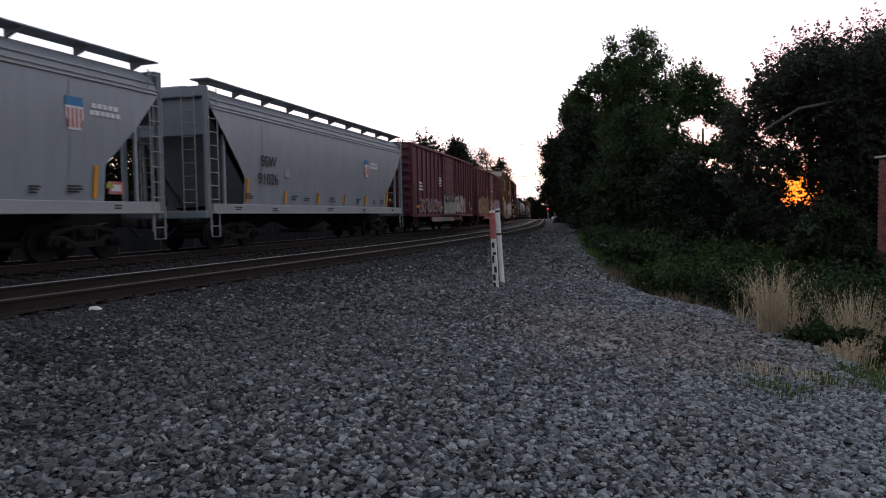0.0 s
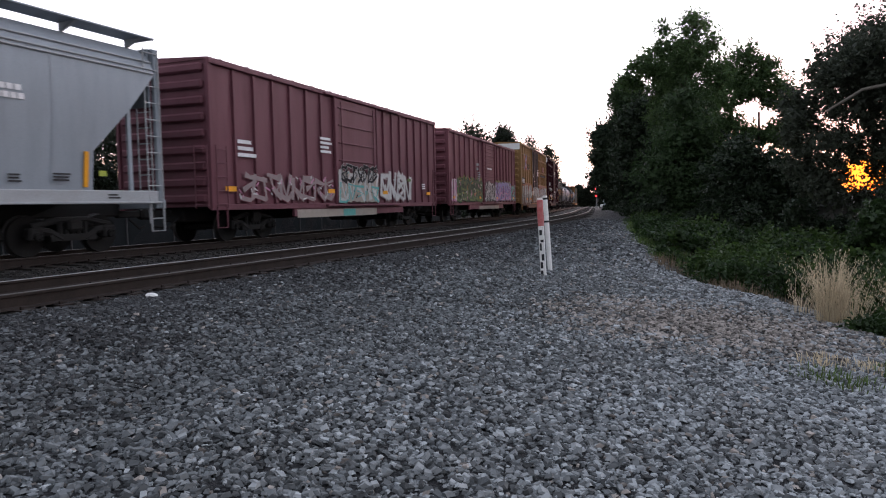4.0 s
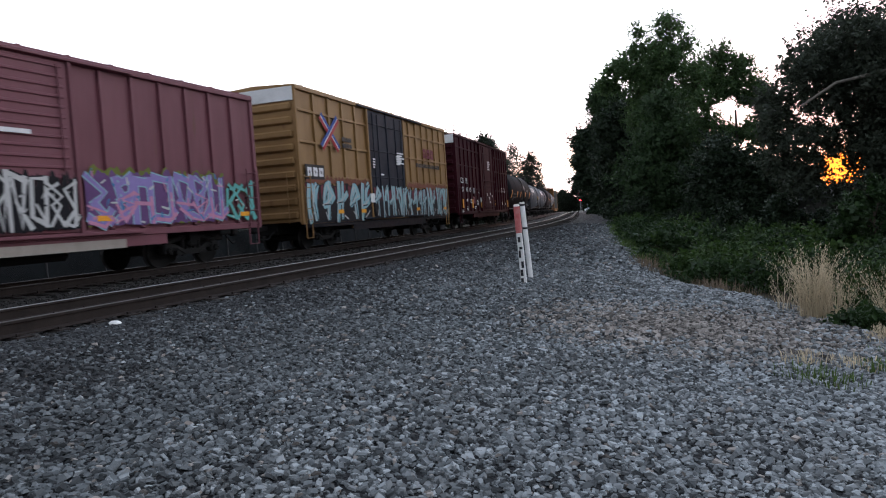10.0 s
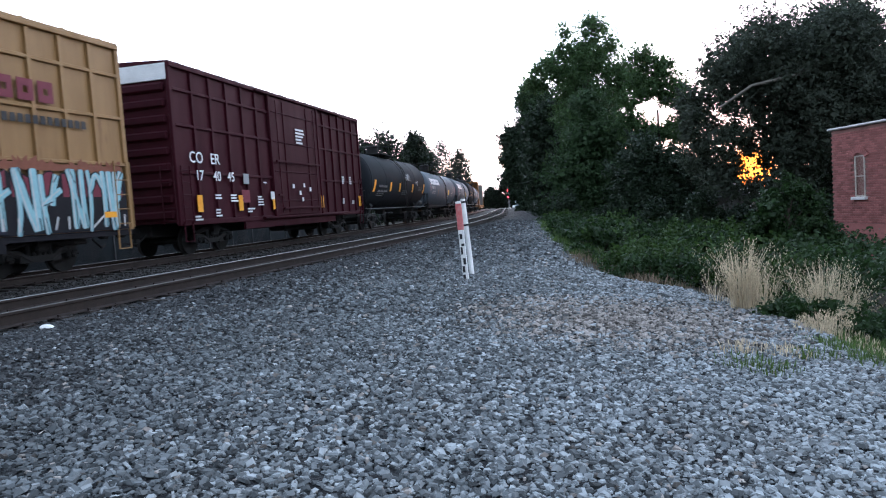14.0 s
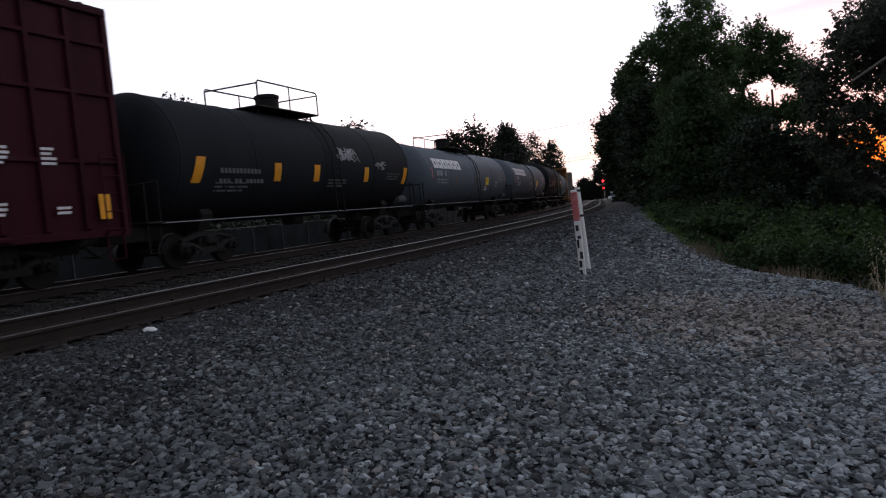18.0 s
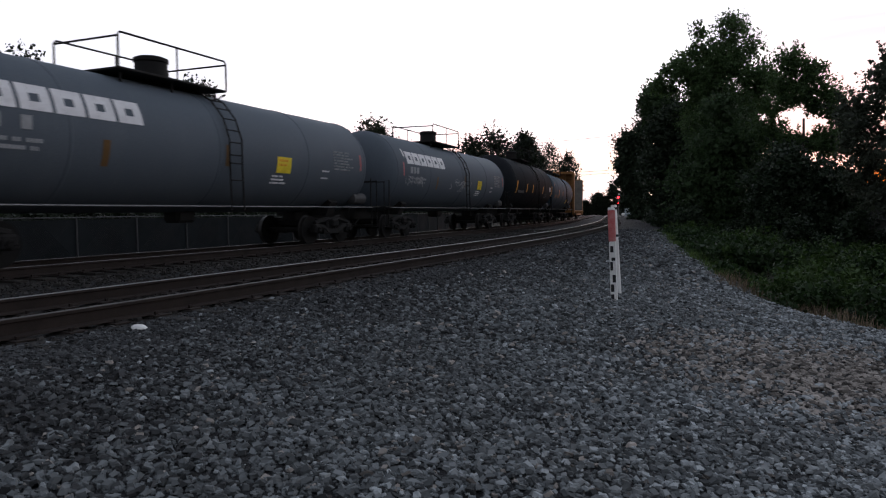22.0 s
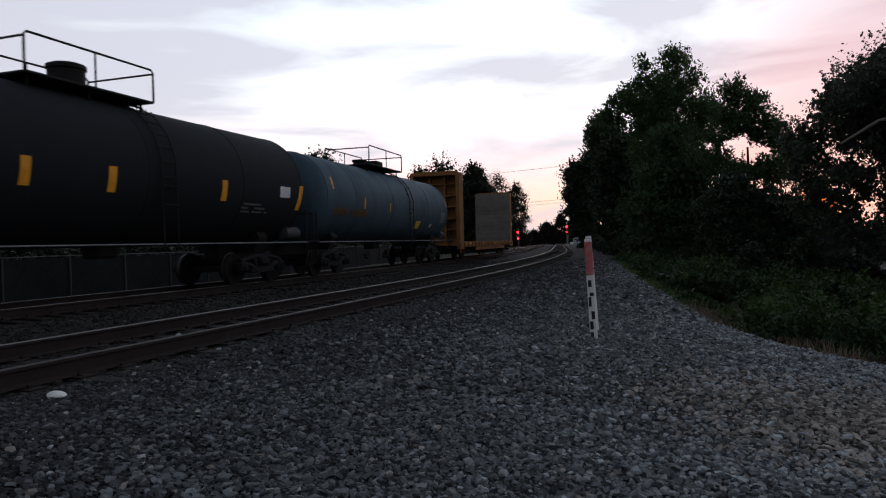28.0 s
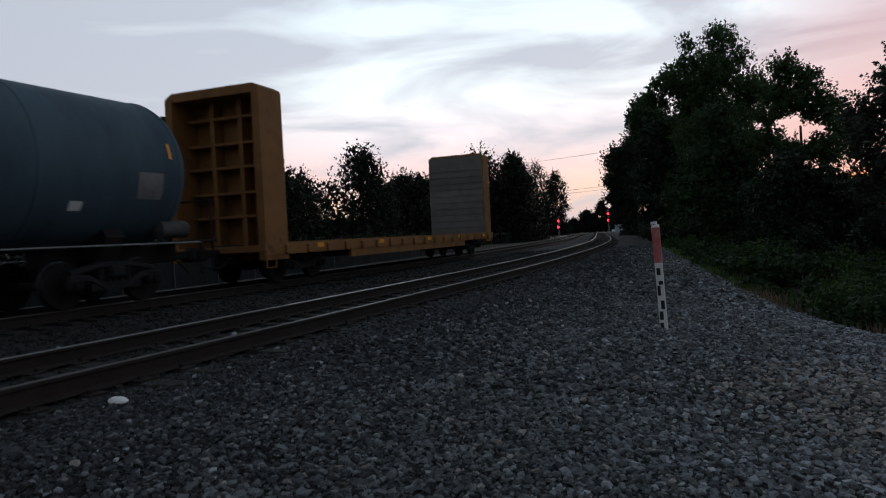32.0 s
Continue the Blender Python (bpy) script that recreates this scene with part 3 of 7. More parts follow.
def truck_shapes():
    frame_sh = Shape()
    for side in (-1, 1):
        x = side * 1.0
        frame_sh.prism([(x - 0.07, 0.30), (x + 0.07, 0.30), (x + 0.07, 0.44), (x - 0.07, 0.44)], -0.55, 0.55)
        for sy in (-1, 1):
            frame_sh.tube([(x, sy * 0.28, 0.34), (x, sy * 0.55, 0.5), (x, sy * 0.95, 0.56)], 0.09, 6)
            frame_sh.box((x, sy * 0.88, 0.46), (0.22, 0.32, 0.28), 0.04)
            frame_sh.tube([(x, sy * 0.3, 0.3), (x, sy * 0.3, 0.7)], 0.06, 6)
        frame_sh.tube([(x, -0.95, 0.62), (x, -0.35, 0.74), (x, 0.35, 0.74), (x, 0.95, 0.62)], 0.07, 6)
        for k in (-0.14, 0, 0.14):
            frame_sh.tube([(x, k, 0.42), (x, k, 0.68)], 0.055, 8)
    frame_sh.box((0, 0, 0.62), (2.3, 0.36, 0.24), 0.05)
    return frame_sh


TRUCK = None


def add_truck(car, y):
    global TRUCK
    if TRUCK is None:
        wheel = Shape()
        for side in (-1, 1):
            a = side * 0.72
            wheel.lathe([(a - 0.065, 0.12), (a - 0.06, 0.30), (a - 0.068, 0.42 if side < 0 else 0.445), (a - 0.045, 0.42 if side < 0 else 0.445), (a - 0.035, 0.42), (a + 0.035, 0.42), (a + 0.045, 0.42 if side > 0 else 0.445), (a + 0.066, 0.42 if side > 0 else 0.445), (a + 0.05, 0.30), (a + 0.03, 0.13)], 24, "x")
            cap = side * 1.12
            wheel.lathe([(cap - 0.05, 0.10), (cap + 0.04, 0.09), (cap + 0.05, 0.04)], 10, "x")
            for k in range(3):
                ang = k * 2.094
                wheel.box((cap + side * 0.055, 0.055 * math.cos(ang), 0.055 * math.sin(ang)), (0.03, 0.03, 0.03))
        wheel.tube([(-1.15, 0, 0), (1.15, 0, 0)], 0.08, 10)
        rolling = wheel.mesh("wheelset", WHEEL, True)
        rolling.materials.append(TREAD)
        for p in rolling.polygons:
            if math.hypot(p.center.y, p.center.z) > 0.4:
                p.material_index = 1
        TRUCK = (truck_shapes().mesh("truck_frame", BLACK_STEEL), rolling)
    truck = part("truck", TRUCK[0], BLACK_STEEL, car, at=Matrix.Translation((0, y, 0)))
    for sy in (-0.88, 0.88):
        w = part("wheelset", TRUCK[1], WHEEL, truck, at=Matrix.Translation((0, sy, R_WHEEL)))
        WHEELS.append(w)
    return truck


def coupler(car, y, out):
    sh = Shape().box((0, y + out * 0.3, 0.82), (0.16, 0.75, 0.18), 0.03)
    sh.box((0.05, y + out * 0.72, 0.82), (0.26, 0.26, 0.3), 0.06)
    sh.tube([(0.35, y, 0.7), (0.3, y + out * 0.35, 0.45), (0.1, y + out * 0.7, 0.5)], 0.025, 6)
    part("coupler", sh, BLACK_STEEL, car)


def ladder(car, x, y, z0, z1, width, material, along="y", rungs=None, name="ladder"):
    sh = Shape()
    d = Vector((0, width / 2, 0)) if along == "y" else Vector((width / 2, 0, 0))
    c = Vector((x, y, 0))
    for k in (-1, 1):
        sh.tube([c + d * k + Vector((0, 0, z0)), c + d * k + Vector((0, 0, z1))], 0.018, 6)
    n = rungs or max(2, round((z1 - z0) / 0.38))
    for i in range(n + 1):
        z = z0 + (z1 - z0) * (i + 0.3) / (n + 0.6)
        sh.tube([c - d + Vector((0, 0, z)), c + d + Vector((0, 0, z))], 0.014, 6)
    return part(name, sh, material, car)


def new_car(name, label, category):
    return empty(name, label, category, "cars of the freight train")


def ribbon(sh, pts, wd, x):
    """A fat rounded brush stroke lying on a car's side."""
    for _ in range(2):
        pts = [pts[0]] + [(a[0] * (1 - k) + b[0] * k, a[1] * (1 - k) + b[1] * k) for a, b in zip(pts, pts[1:]) for k in (0.25, 0.75)] + [pts[-1]]
    left, right, n = [], [], len(pts)
    for i, p in enumerate(pts):
        a, b = pts[max(i - 1, 0)], pts[min(i + 1, n - 1)]
        dy, dz = b[0] - a[0], b[1] - a[1]
        q = max(math.hypot(dy, dz), 1e-4)
        half = wd / 2 * (0.7 if i in (0, n - 1) else 1.0)
        left.append((x, p[0] - dz / q * half, p[1] + dy / q * half))
        right.append((left[-1][0], p[0] + dz / q * half, p[1] - dy / q * half))
    sh.add(left + right, [(i, i + 1, n + i + 1, n + i) for i in range(n - 1)])


def shard(sh, pts, wa, wb, x):
    """A hard-edged stroke that narrows or widens along its way, its ends cut upright."""
    left, right, n = [], [], len(pts)
    for i, p in enumerate(pts):
        a, b = pts[max(i - 1, 0)], pts[min(i + 1, n - 1)]
        dy, dz = b[0] - a[0], b[1] - a[1]
        q = max(math.hypot(dy, dz), 1e-4)
        half = (wa + (wb - wa) * i / max(n - 1, 1)) / 2
        left.append((x, p[0] - dz / q * half, p[1] + dy / q * half))
        right.append((x, p[0] + dz / q * half, p[1] - dy / q * half))
    sh.add(left + right, [(i, i + 1, n + i + 1, n + i) for i in range(n - 1)])


def spray_tall(car, x, y0, y1, z0, z1, glyphs, seed):
    """Tall pale-blue uprights and arches on a black ground, deep red between their heads."""
    rnd = random.Random(seed)
    w, h = (y1 - y0) / glyphs, z1 - z0
    ground_sh, red, rim, blue, white = Shape(), Shape(), Shape(), Shape(), Shape()
    n = glyphs * 5
    top = [z1 - rnd.uniform(0.04, 0.16) * h for _ in range(n + 1)]
    for i in range(n):
        ya, yb = y0 + (y1 - y0) * i / n, y0 + (y1 - y0) * (i + 1) / n
        ground_sh.quad((x + 0.002, ya, z0), (x + 0.002, yb, z0), (x + 0.002, yb, top[i + 1]), (x + 0.002, ya, top[i]))
        if i % 5 < 4:
            zb = z0 + h * 0.55
            red.quad((x + 0.004, ya, zb), (x + 0.004, yb, zb), (x + 0.004, yb, top[i + 1] - 0.03), (x + 0.004, ya, top[i] - 0.03))
    k = 0
    for g in range(glyphs):
        c = y0 + w * (g + 0.5)
        lo, hi = z0 + 0.05 * h, z1 - rnd.uniform(0.0, 0.14) * h
        l, r = c - w * 0.32, c + w * 0.32
        b = [rnd.uniform(-0.1, 0.1) * w for _ in range(8)]
        mid_z = lo + (hi - lo) * rnd.uniform(0.42, 0.6)
        forms = [[(l + b[0], lo - 0.06 * h), (l + b[1], mid_z), (l + b[2], hi)], [(r + b[3], lo), (r + b[4], mid_z), (r, hi)], [(l, mid_z), (c + b[5], hi), (r, mid_z + 0.1 * h)], [(l + b[5], hi), (c, mid_z), (r, lo)],
                 [(c + b[6], lo), (c + b[7], hi)], [(l - 0.1 * w, mid_z - 0.1 * h), (c, mid_z + b[6]), (r + 0.1 * w, mid_z + 0.15 * h)], [(r + b[1], hi), (c + b[0], hi - 0.25 * h), (c, mid_z - 0.1 * h)]]
        for pts in rnd.sample(forms, 3):
            wd = w * rnd.uniform(0.17, 0.3)
            k += 1
            ribbon(rim, pts, wd + 0.06, x + 0.006 + 0.0001 * k)
            ribbon(blue, pts, wd, x + 0.012 + 0.0001 * k)
            ribbon(white, [(p[0] - wd * 0.3, p[1]) for p in pts], wd * 0.18, x + 0.018 + 0.0001 * k)
            ribbon(rim, [(pts[0][0] + wd * 0.2, pts[0][1]), (pts[1][0] + wd * 0.15, (pts[0][1] + pts[1][1]) / 2)], wd * 0.16, x + 0.02 + 0.0001 * k)
        ribbon(white, [(c + w * rnd.uniform(-0.4, 0.4), lo), (c + w * rnd.uniform(-0.4, 0.4), lo + 0.2 * h)], 0.05, x + 0.02)
    tagged(part("paint_ground", ground_sh, SPRAY["black"], car), kind="stuff")
    tagged(part("paint_fill", red, SPRAY["maroon"], car), kind="stuff")
    tagged(part("paint_outline", rim, SPRAY["black"], car), kind="stuff")
    tagged(part("paint_stroke", blue, SPRAY["pale_blue"], car), kind="stuff")
    tagged(part("paint_highlight", white, SPRAY["white"], car), kind="stuff")


def scribble(car, radius, zc, y0, y1, z0, z1, seed, count=12):
    """Loose thin white spray lines on a tank's flank."""
    rnd = random.Random(seed)
    sh = Shape()
    for k in range(count):
        a = rnd.uniform(y0, y1)
        pts = [(a + rnd.uniform(-0.3, 0.3), rnd.uniform(z0, z1)) for _ in range(4)]
        one = Shape()
        ribbon(one, pts, rnd.uniform(0.02, 0.05), 0.0)
        one.v = [(math.sqrt(radius ** 2 - (z - zc) ** 2) + 0.012 + 0.0002 * k, y, z) for _, y, z in one.v]
        sh.add(one.v, one.f)
    tagged(part("paint_scribble", sh, MARK_DIM, car, "thin pale spray scribble"), kind="stuff")


BENDS = [[(0.1, 0.0), (0.2, 1.0)], [(0.85, 0.95), (0.2, 0.75), (0.75, 0.4), (0.1, 0.05)], [(0.15, 0.9), (0.5, 0.1), (0.9, 0.95)], [(0.9, 0.85), (0.15, 0.9), (0.1, 0.2), (0.85, 0.05)],
         [(0.2, 0.95), (0.9, 0.7), (0.25, 0.45)], [(0.3, 0.5), (0.95, 0.0)], [(0.05, 0.95), (0.95, 0.85)], [(0.0, 0.15), (0.6, 0.0), (1.0, 0.3)], [(0.75, 0.0), (0.85, 1.0)]]


def spray(car, x, y0, y1, z0, z1, fill, edge, accents, glyphs, seed, base=None, outline=0.03, second=None, halo=None):
    """Wild-style paint on a car's side: a ragged ground, overlapping hard-edged shards with a dark rim, two tones, bits of light."""
    rnd = random.Random(seed)
    w, h = (y1 - y0) / glyphs, z1 - z0
    lift = [0]

    def up(dx):
        lift[0] += 1
        return x + dx + 0.00003 * lift[0]

    def cloud(name, material, dx, grow):
        sh, n = Shape(), glyphs * 7
        top = [z1 + grow - abs(rnd.gauss(0, 0.1)) * h + 0.05 * h * math.sin(i * 1.1 + seed) for i in range(n + 1)]
        bot = [z0 + rnd.uniform(0.0, 0.06) * h for _ in range(n + 1)]
        for i in range(n):
            ya, yb = y0 + (y1 - y0) * i / n, y0 + (y1 - y0) * (i + 1) / n
            sh.quad((x + dx, ya, bot[i]), (x + dx, yb, bot[i + 1]), (x + dx, yb, top[i + 1]), (x + dx, ya, top[i]))
        tagged(part(name, sh, material, car), kind="stuff")

    if halo:
        cloud("paint_halo", halo, 0.001, 0.07)
    if base:
        cloud("paint_ground", base, 0.003, 0.0)
    rim, body, inner, acc = Shape(), Shape(), Shape(), [Shape() for _ in accents]
    for g in range(glyphs):
        c = y0 + w * (g + 0.5)
        lo, hi = z0 + rnd.uniform(0.0, 0.08) * h, z1 - rnd.uniform(0.0, 0.14) * h
        slant = rnd.uniform(-0.18, 0.18) * w
        for bend in rnd.sample(BENDS, 3):
            pts = [(c + (a - 0.5 + rnd.uniform(-0.08, 0.08)) * w * 1.15 + slant * b, lo + (hi - lo) * min(max(b + rnd.uniform(-0.06, 0.06), 0.02), 1.0)) for a, b in bend]
            wa, wb = w * rnd.uniform(0.14, 0.3), w * rnd.uniform(0.14, 0.34)
            shard(rim, pts, wa + outline * 2, wb + outline * 2, up(0.006))
            shard(body, pts, wa, wb, up(0.010))
            if second and rnd.random() < 0.8:
                k = rnd.uniform(0.35, 0.65)
                cut = [(p[0] + wa * 0.1, p[1] * k + lo * (1 - k)) for p in pts]
                shard(inner, cut, wa * 0.5, wb * 0.5, up(0.014))
        for a in acc:
            for _ in range(2):
                cy, cz = c + rnd.uniform(-0.5, 0.5) * w, rnd.uniform(lo, hi)
                ang, size = rnd.uniform(0, 3.14), w * rnd.uniform(0.12, 0.4)
                shard(a, [(cy, cz), (cy + math.cos(ang) * size, min(max(cz + math.sin(ang) * size, z0), z1))], w * rnd.uniform(0.03, 0.12), w * rnd.uniform(0.02, 0.08), up(0.018))
    tagged(part("paint_outline", rim, edge, car), kind="stuff")
    tagged(part("paint_shape", body, fill, car, "spray-painted shapes"), kind="stuff")
    if second:
        tagged(part("paint_tone", inner, second, car), kind="stuff")
    for a, m in zip(acc, accents):
        tagged(part("paint_accent", a, m, car), kind="stuff")


def boxcar(length, eave, paint, label, door, ribs, name="boxcar", roof=None, door_paint=None, split=False, door_w=3.0, door_y=0.0, belts=(), deep_sill=True):
    car = new_car(name, label, "boxcar")
    half, w, floor = length / 2, 1.56, 0.98
    side = Shape()
    # body shell with corner posts
    side.box((0, 0, (floor + eave) / 2), (2 * w - 0.08, length - 0.08, eave - floor))
    part("body", side, paint, car)
    for sx in (-1, 1):
        for sy in (-1, 1):
            part("corner_post", Shape().box((sx * (w - 0.03), sy * (half - 0.05), (floor + eave) / 2 - 0.05), (0.10, 0.14, eave - floor + 0.1), 0.015), paint, car)
    # side ribs on the camera side and the other
    n = ribs
    dl, dr = door_y - door_w / 2, door_y + door_w / 2
    for lo, hi in ((-half + 0.1, dl), (dr, half - 0.1)):
        k = max(1, round((hi - lo) / (length / n)))
        for i in range(1, k + 1):
            y = lo + (hi - lo) * i / (k + (0 if lo < dl and hi == dl else 1))
            if y > hi - 0.12 or y < lo + 0.12:
                continue
            part("side_rib", Shape().prism([(w - 0.04, floor + 0.05), (w - 0.04, eave - 0.12), (w + 0.035, eave - 0.16), (w + 0.035, floor + 0.09)], y - 0.05, y + 0.05), paint, car)
    other = Shape()
    for i in range(n):
        other.box((-w + 0.02, -half + length * (i + 0.5) / n, (floor + eave) / 2), (0.08, 0.1, eave - floor - 0.2))
    tagged(part("far_side_ribs", other, paint, car), kind="stuff")
    for z in belts:
        for lo, hi in ((-half + 0.1, dl - 0.05), (dr + 0.05, half - 0.1)):
            part("belt_rail", Shape().box((w - 0.01, (lo + hi) / 2, z), (0.07, hi - lo, 0.09), 0.015), paint, car)
    # door
    dp = door_paint or paint
    dh0, dh1 = floor + 0.04, eave - 0.14
    leaf = part("door", Shape().box((w + 0.0, door_y, (dh0 + dh1) / 2), (0.10, door_w, dh1 - dh0), 0.02), dp, car)
    slats = {"panels": (6, 0.05, 0.06, 0.3), "louvres": (17, 0.04, 0.07, 0.25)}.get(door, (4, 0.04, 0.05, 0.2))
    for i in range(slats[0]):
        z = dh0 + (dh1 - dh0) * (i + 0.5) / slats[0]
        part("door_slat" if door == "louvres" else "door_rib", Shape().box((w + 0.06, door_y, z), (slats[1], door_w - slats[3], slats[2]), 0.016), dp, leaf)
    if door == "grid":
        for k in (-1, 1):
            part("door_rib", Shape().box((w + 0.064, door_y + k * door_w / 4, (dh0 + dh1) / 2), (0.04, 0.06, dh1 - dh0 - 0.2), 0.012), dp, leaf)
    for y in (dl - 0.06, dr + 0.06) + ((door_y,) if split else ()):
        part("door_frame", Shape().box((w + 0.03, y, (dh0 + dh1) / 2), (0.12, 0.10, dh1 - dh0 + 0.1), 0.015), dp if y == door_y else paint, car)
    for k in (-0.25, 0.25):
        part("lock_rod", Shape().tube([(w + 0.10, door_y + k * door_w * 1.6, dh0 + 0.1), (w + 0.10, door_y + k * door_w * 1.6, dh1 - 0.1)], 0.02, 6), dp, leaf)
    part("door_lever", Shape().box((w + 0.1, door_y - door_w * 0.4, dh0 + 0.75), (0.05, 0.5, 0.06)), dp, leaf)
    for z, d in ((dh1 + 0.06, 0.12), (dh0 - 0.05, 0.14)):
        part("door_track", Shape().box((w + 0.06, door_y + 0.2 * door_w, z), (d, door_w * 1.9, 0.07), 0.01), dp, car)
    # roof and top chord
    rf = paint
    part("roof", Shape().prism([(-w - 0.02, eave - 0.02), (w + 0.02, eave - 0.02), (w + 0.02, eave + 0.03), (0, eave + 0.12), (-w - 0.02, eave + 0.03)], -half, half), rf, car)
    seams = Shape()
    for i in range(14):
        y = -half + length * (i + 0.5) / 14
        seams.prism([(-w, eave + 0.03), (w, eave + 0.03), (w, eave + 0.06), (0, eave + 0.15), (-w, eave + 0.06)], y - 0.04, y + 0.04)
    part("roof_seams", seams, rf, car)
    part("top_chord", Shape().box((w + 0.0, 0, eave - 0.07), (0.10, length, 0.12), 0.015).box((-w, 0, eave - 0.07), (0.10, length, 0.12), 0.015), paint, car)
    # ends: horizontal corrugations
    for sy in (-1, 1):
        m = 9 if eave < 4.9 else 10
        for i in range(m):
            z = floor + (eave - floor) * (i + 0.5) / m
            if not (roof and i == m - 1):
                part("end_corrugation", Shape().box((0, sy * (half - 0.01), z), (2 * w - 0.35, 0.14, (eave - floor) / m * 0.55), 0.05), paint, car)
        if roof:
            part("end_cap", Shape().box((0, sy * (half - 0.01), eave - 0.26), (2 * w - 0.1, 0.06, 0.46), 0.01), roof, car)
    # sill, steps, ladders
    sl = Shape().box((w - 0.05, 0, floor - 0.02), (0.12, length, 0.16), 0.015)
    if deep_sill:
        sl.prism([(w - 0.10, floor - 0.34), (w - 0.02, floor - 0.34), (w - 0.02, floor - 0.05), (w - 0.10, floor - 0.05)], -half * 0.52, half * 0.52)
    sl.box((-w + 0.05, 0, floor - 0.02), (0.12, length, 0.16), 0.015)
    part("side_sill", sl, paint, car)
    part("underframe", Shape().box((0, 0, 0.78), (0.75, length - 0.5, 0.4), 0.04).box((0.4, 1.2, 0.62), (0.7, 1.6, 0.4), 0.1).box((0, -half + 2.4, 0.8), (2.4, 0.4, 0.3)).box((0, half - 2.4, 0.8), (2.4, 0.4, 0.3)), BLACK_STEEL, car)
    for sy in (-1, 1):
        ladder(car, w + 0.06, sy * (half - 0.34), floor - 0.05, floor + 1.6, 0.42, paint)
        ladder(car, w - 0.25, sy * (half + 0.10), floor - 0.05, floor + 1.6, 0.42, paint, "x", name="end_ladder")
        st = Shape().tube([(w + 0.02, sy * (half - 0.55), floor), (w + 0.02, sy * (half - 0.55), 0.42), (w + 0.02, sy * (half - 0.15), 0.42), (w + 0.02, sy * (half - 0.15), floor)], 0.022, 6)
        part("step", st, paint, car)
        add_truck(car, sy * (half - 2.4))
        coupler(car, sy * (half - 0.1), sy)
    return car


def hopper(length, label):
    car = new_car("covered_hopper", label, "hopper car")
    half, w = length / 2, 1.52
    z0, zk, zt = 1.28, 4.04, 4.67
    # bowed side sheets, cut back at the foot of both ends
    prof = [(-0.98, z0), (-1.0, z0 + 0.04)]
    sh = Shape()
    rows = [(1.38, 1.34, 0), (1.42, 1.8, 0), (1.46, 2.2, 0), (1.50, 2.6, 0), (1.54, 3.2, 0), (1.52, zk, 0), (1.44, 4.31, 0), (1.30, 4.51, 0), (1.05, zt, 0)]
    zs = [r[1] for r in rows]

    def end_at(z):
        """Half-length of the body at height z: slope sheets cut the corners."""
        return half - 0.25 - max(0.0, (3.3 - z)) * 1.02 * 0.95 if z < 3.3 else half - 0.25

    def end_side(z):
        return half - 0.25 - min(max(0.0, 3.95 - z), 1.75) * 0.97

    vs, fs = [], []
    for sx in (-1, 1):
        base = len(vs)
        for x, z, _ in rows:
            for k in range(13):
                vs.append((sx * x, -end_side(z) + 2 * end_side(z) * k / 12, z))
        for i in range(len(rows) - 1):
            for k in range(12):
                a = base + i * 13 + k
                fs.append((a, a + 1, a + 14, a + 13))
    side = Shape().add(vs, fs)
    n = len(rows) * 13
    for i in range(5, len(rows) - 1):
        side.quad(vs[i * 13], vs[(i + 1) * 13], vs[n + (i + 1) * 13], vs[n + i * 13])
        side.quad(vs[i * 13 + 12], vs[(i + 1) * 13 + 12], vs[n + (i + 1) * 13 + 12], vs[n + i * 13 + 12])
    part("body", side, HOPPER, car, smooth=True)
    top = Shape()
    t = len(rows) - 1
    top.prism([(-1.06, zt - 0.01), (1.06, zt - 0.01), (0.7, zt + 0.07), (-0.7, zt + 0.07)], -half + 0.2, half - 0.2)
    part("roof", top, HOPPER, car)
    for z, x in ((zk + 0.03, 1.535), (zk + 0.13, 1.50), (4.34, 1.45)):
        part("roof_bead", Shape().tube([(x, -half + 0.28, z), (x, half - 0.28, z)], 0.025, 6), HOPPER_TRIM, car)
    # seams between the sheets
    for k in range(1, 6):
        y = -half + 0.3 + (length - 0.6) * k / 6
        sm = Shape()
        for (xa, za, _), (xb, zb, _) in zip(rows[:6], rows[1:6]):
            sm.quad((xa + 0.012, y - 0.025, za), (xa + 0.012, y + 0.025, za), (xb + 0.012, y + 0.025, zb), (xb + 0.012, y - 0.025, zb))
        part("sheet_seam", sm, HOPPER, car)
    part("side_sill", Shape().box((w - 0.06, 0, 1.22), (0.10, length - 0.5, 0.28), 0.02).box((w + 0.02, 0, 1.09), (0.12, length - 0.5, 0.05), 0.01).box((-w + 0.06, 0, 1.22), (0.10, length - 0.5, 0.28), 0.02), HOPPER_TRIM, car)
    # end frames
    for sy in (-1, 1):
        y = sy * (half - 0.12)
        fr = Shape()
        for sx in (-1, 1):
            fr.box((sx * 1.42, y, (0.95 + 4.66) / 2), (0.12, 0.16, 3.71), 0.02)
            fr.box((sx * 1.40, sy * (half - 0.95), 2.3), (0.07, 0.1, 2.2), 0.01)
        fr.box((0, y, 4.54), (2.8, 0.12, 0.3), 0.02)
        fr.box((0, y, 1.05), (2.9, 0.3, 0.22), 0.02)
        part("end_frame", fr, HOPPER, car)
        slope = Shape().quad((-1.35, sy * (half - 0.35), 3.9), (1.35, sy * (half - 0.35), 3.9), (1.3, sy * (half - 2.6), 1.35), (-1.3, sy * (half - 2.6), 1.35))
        part("slope_sheet", slope, HOPPER, car)
        part("end_sheet", Shape().box((0, sy * (half - 0.24), 4.0), (2.7, 0.05, 1.35), 0.01), HOPPER, car)
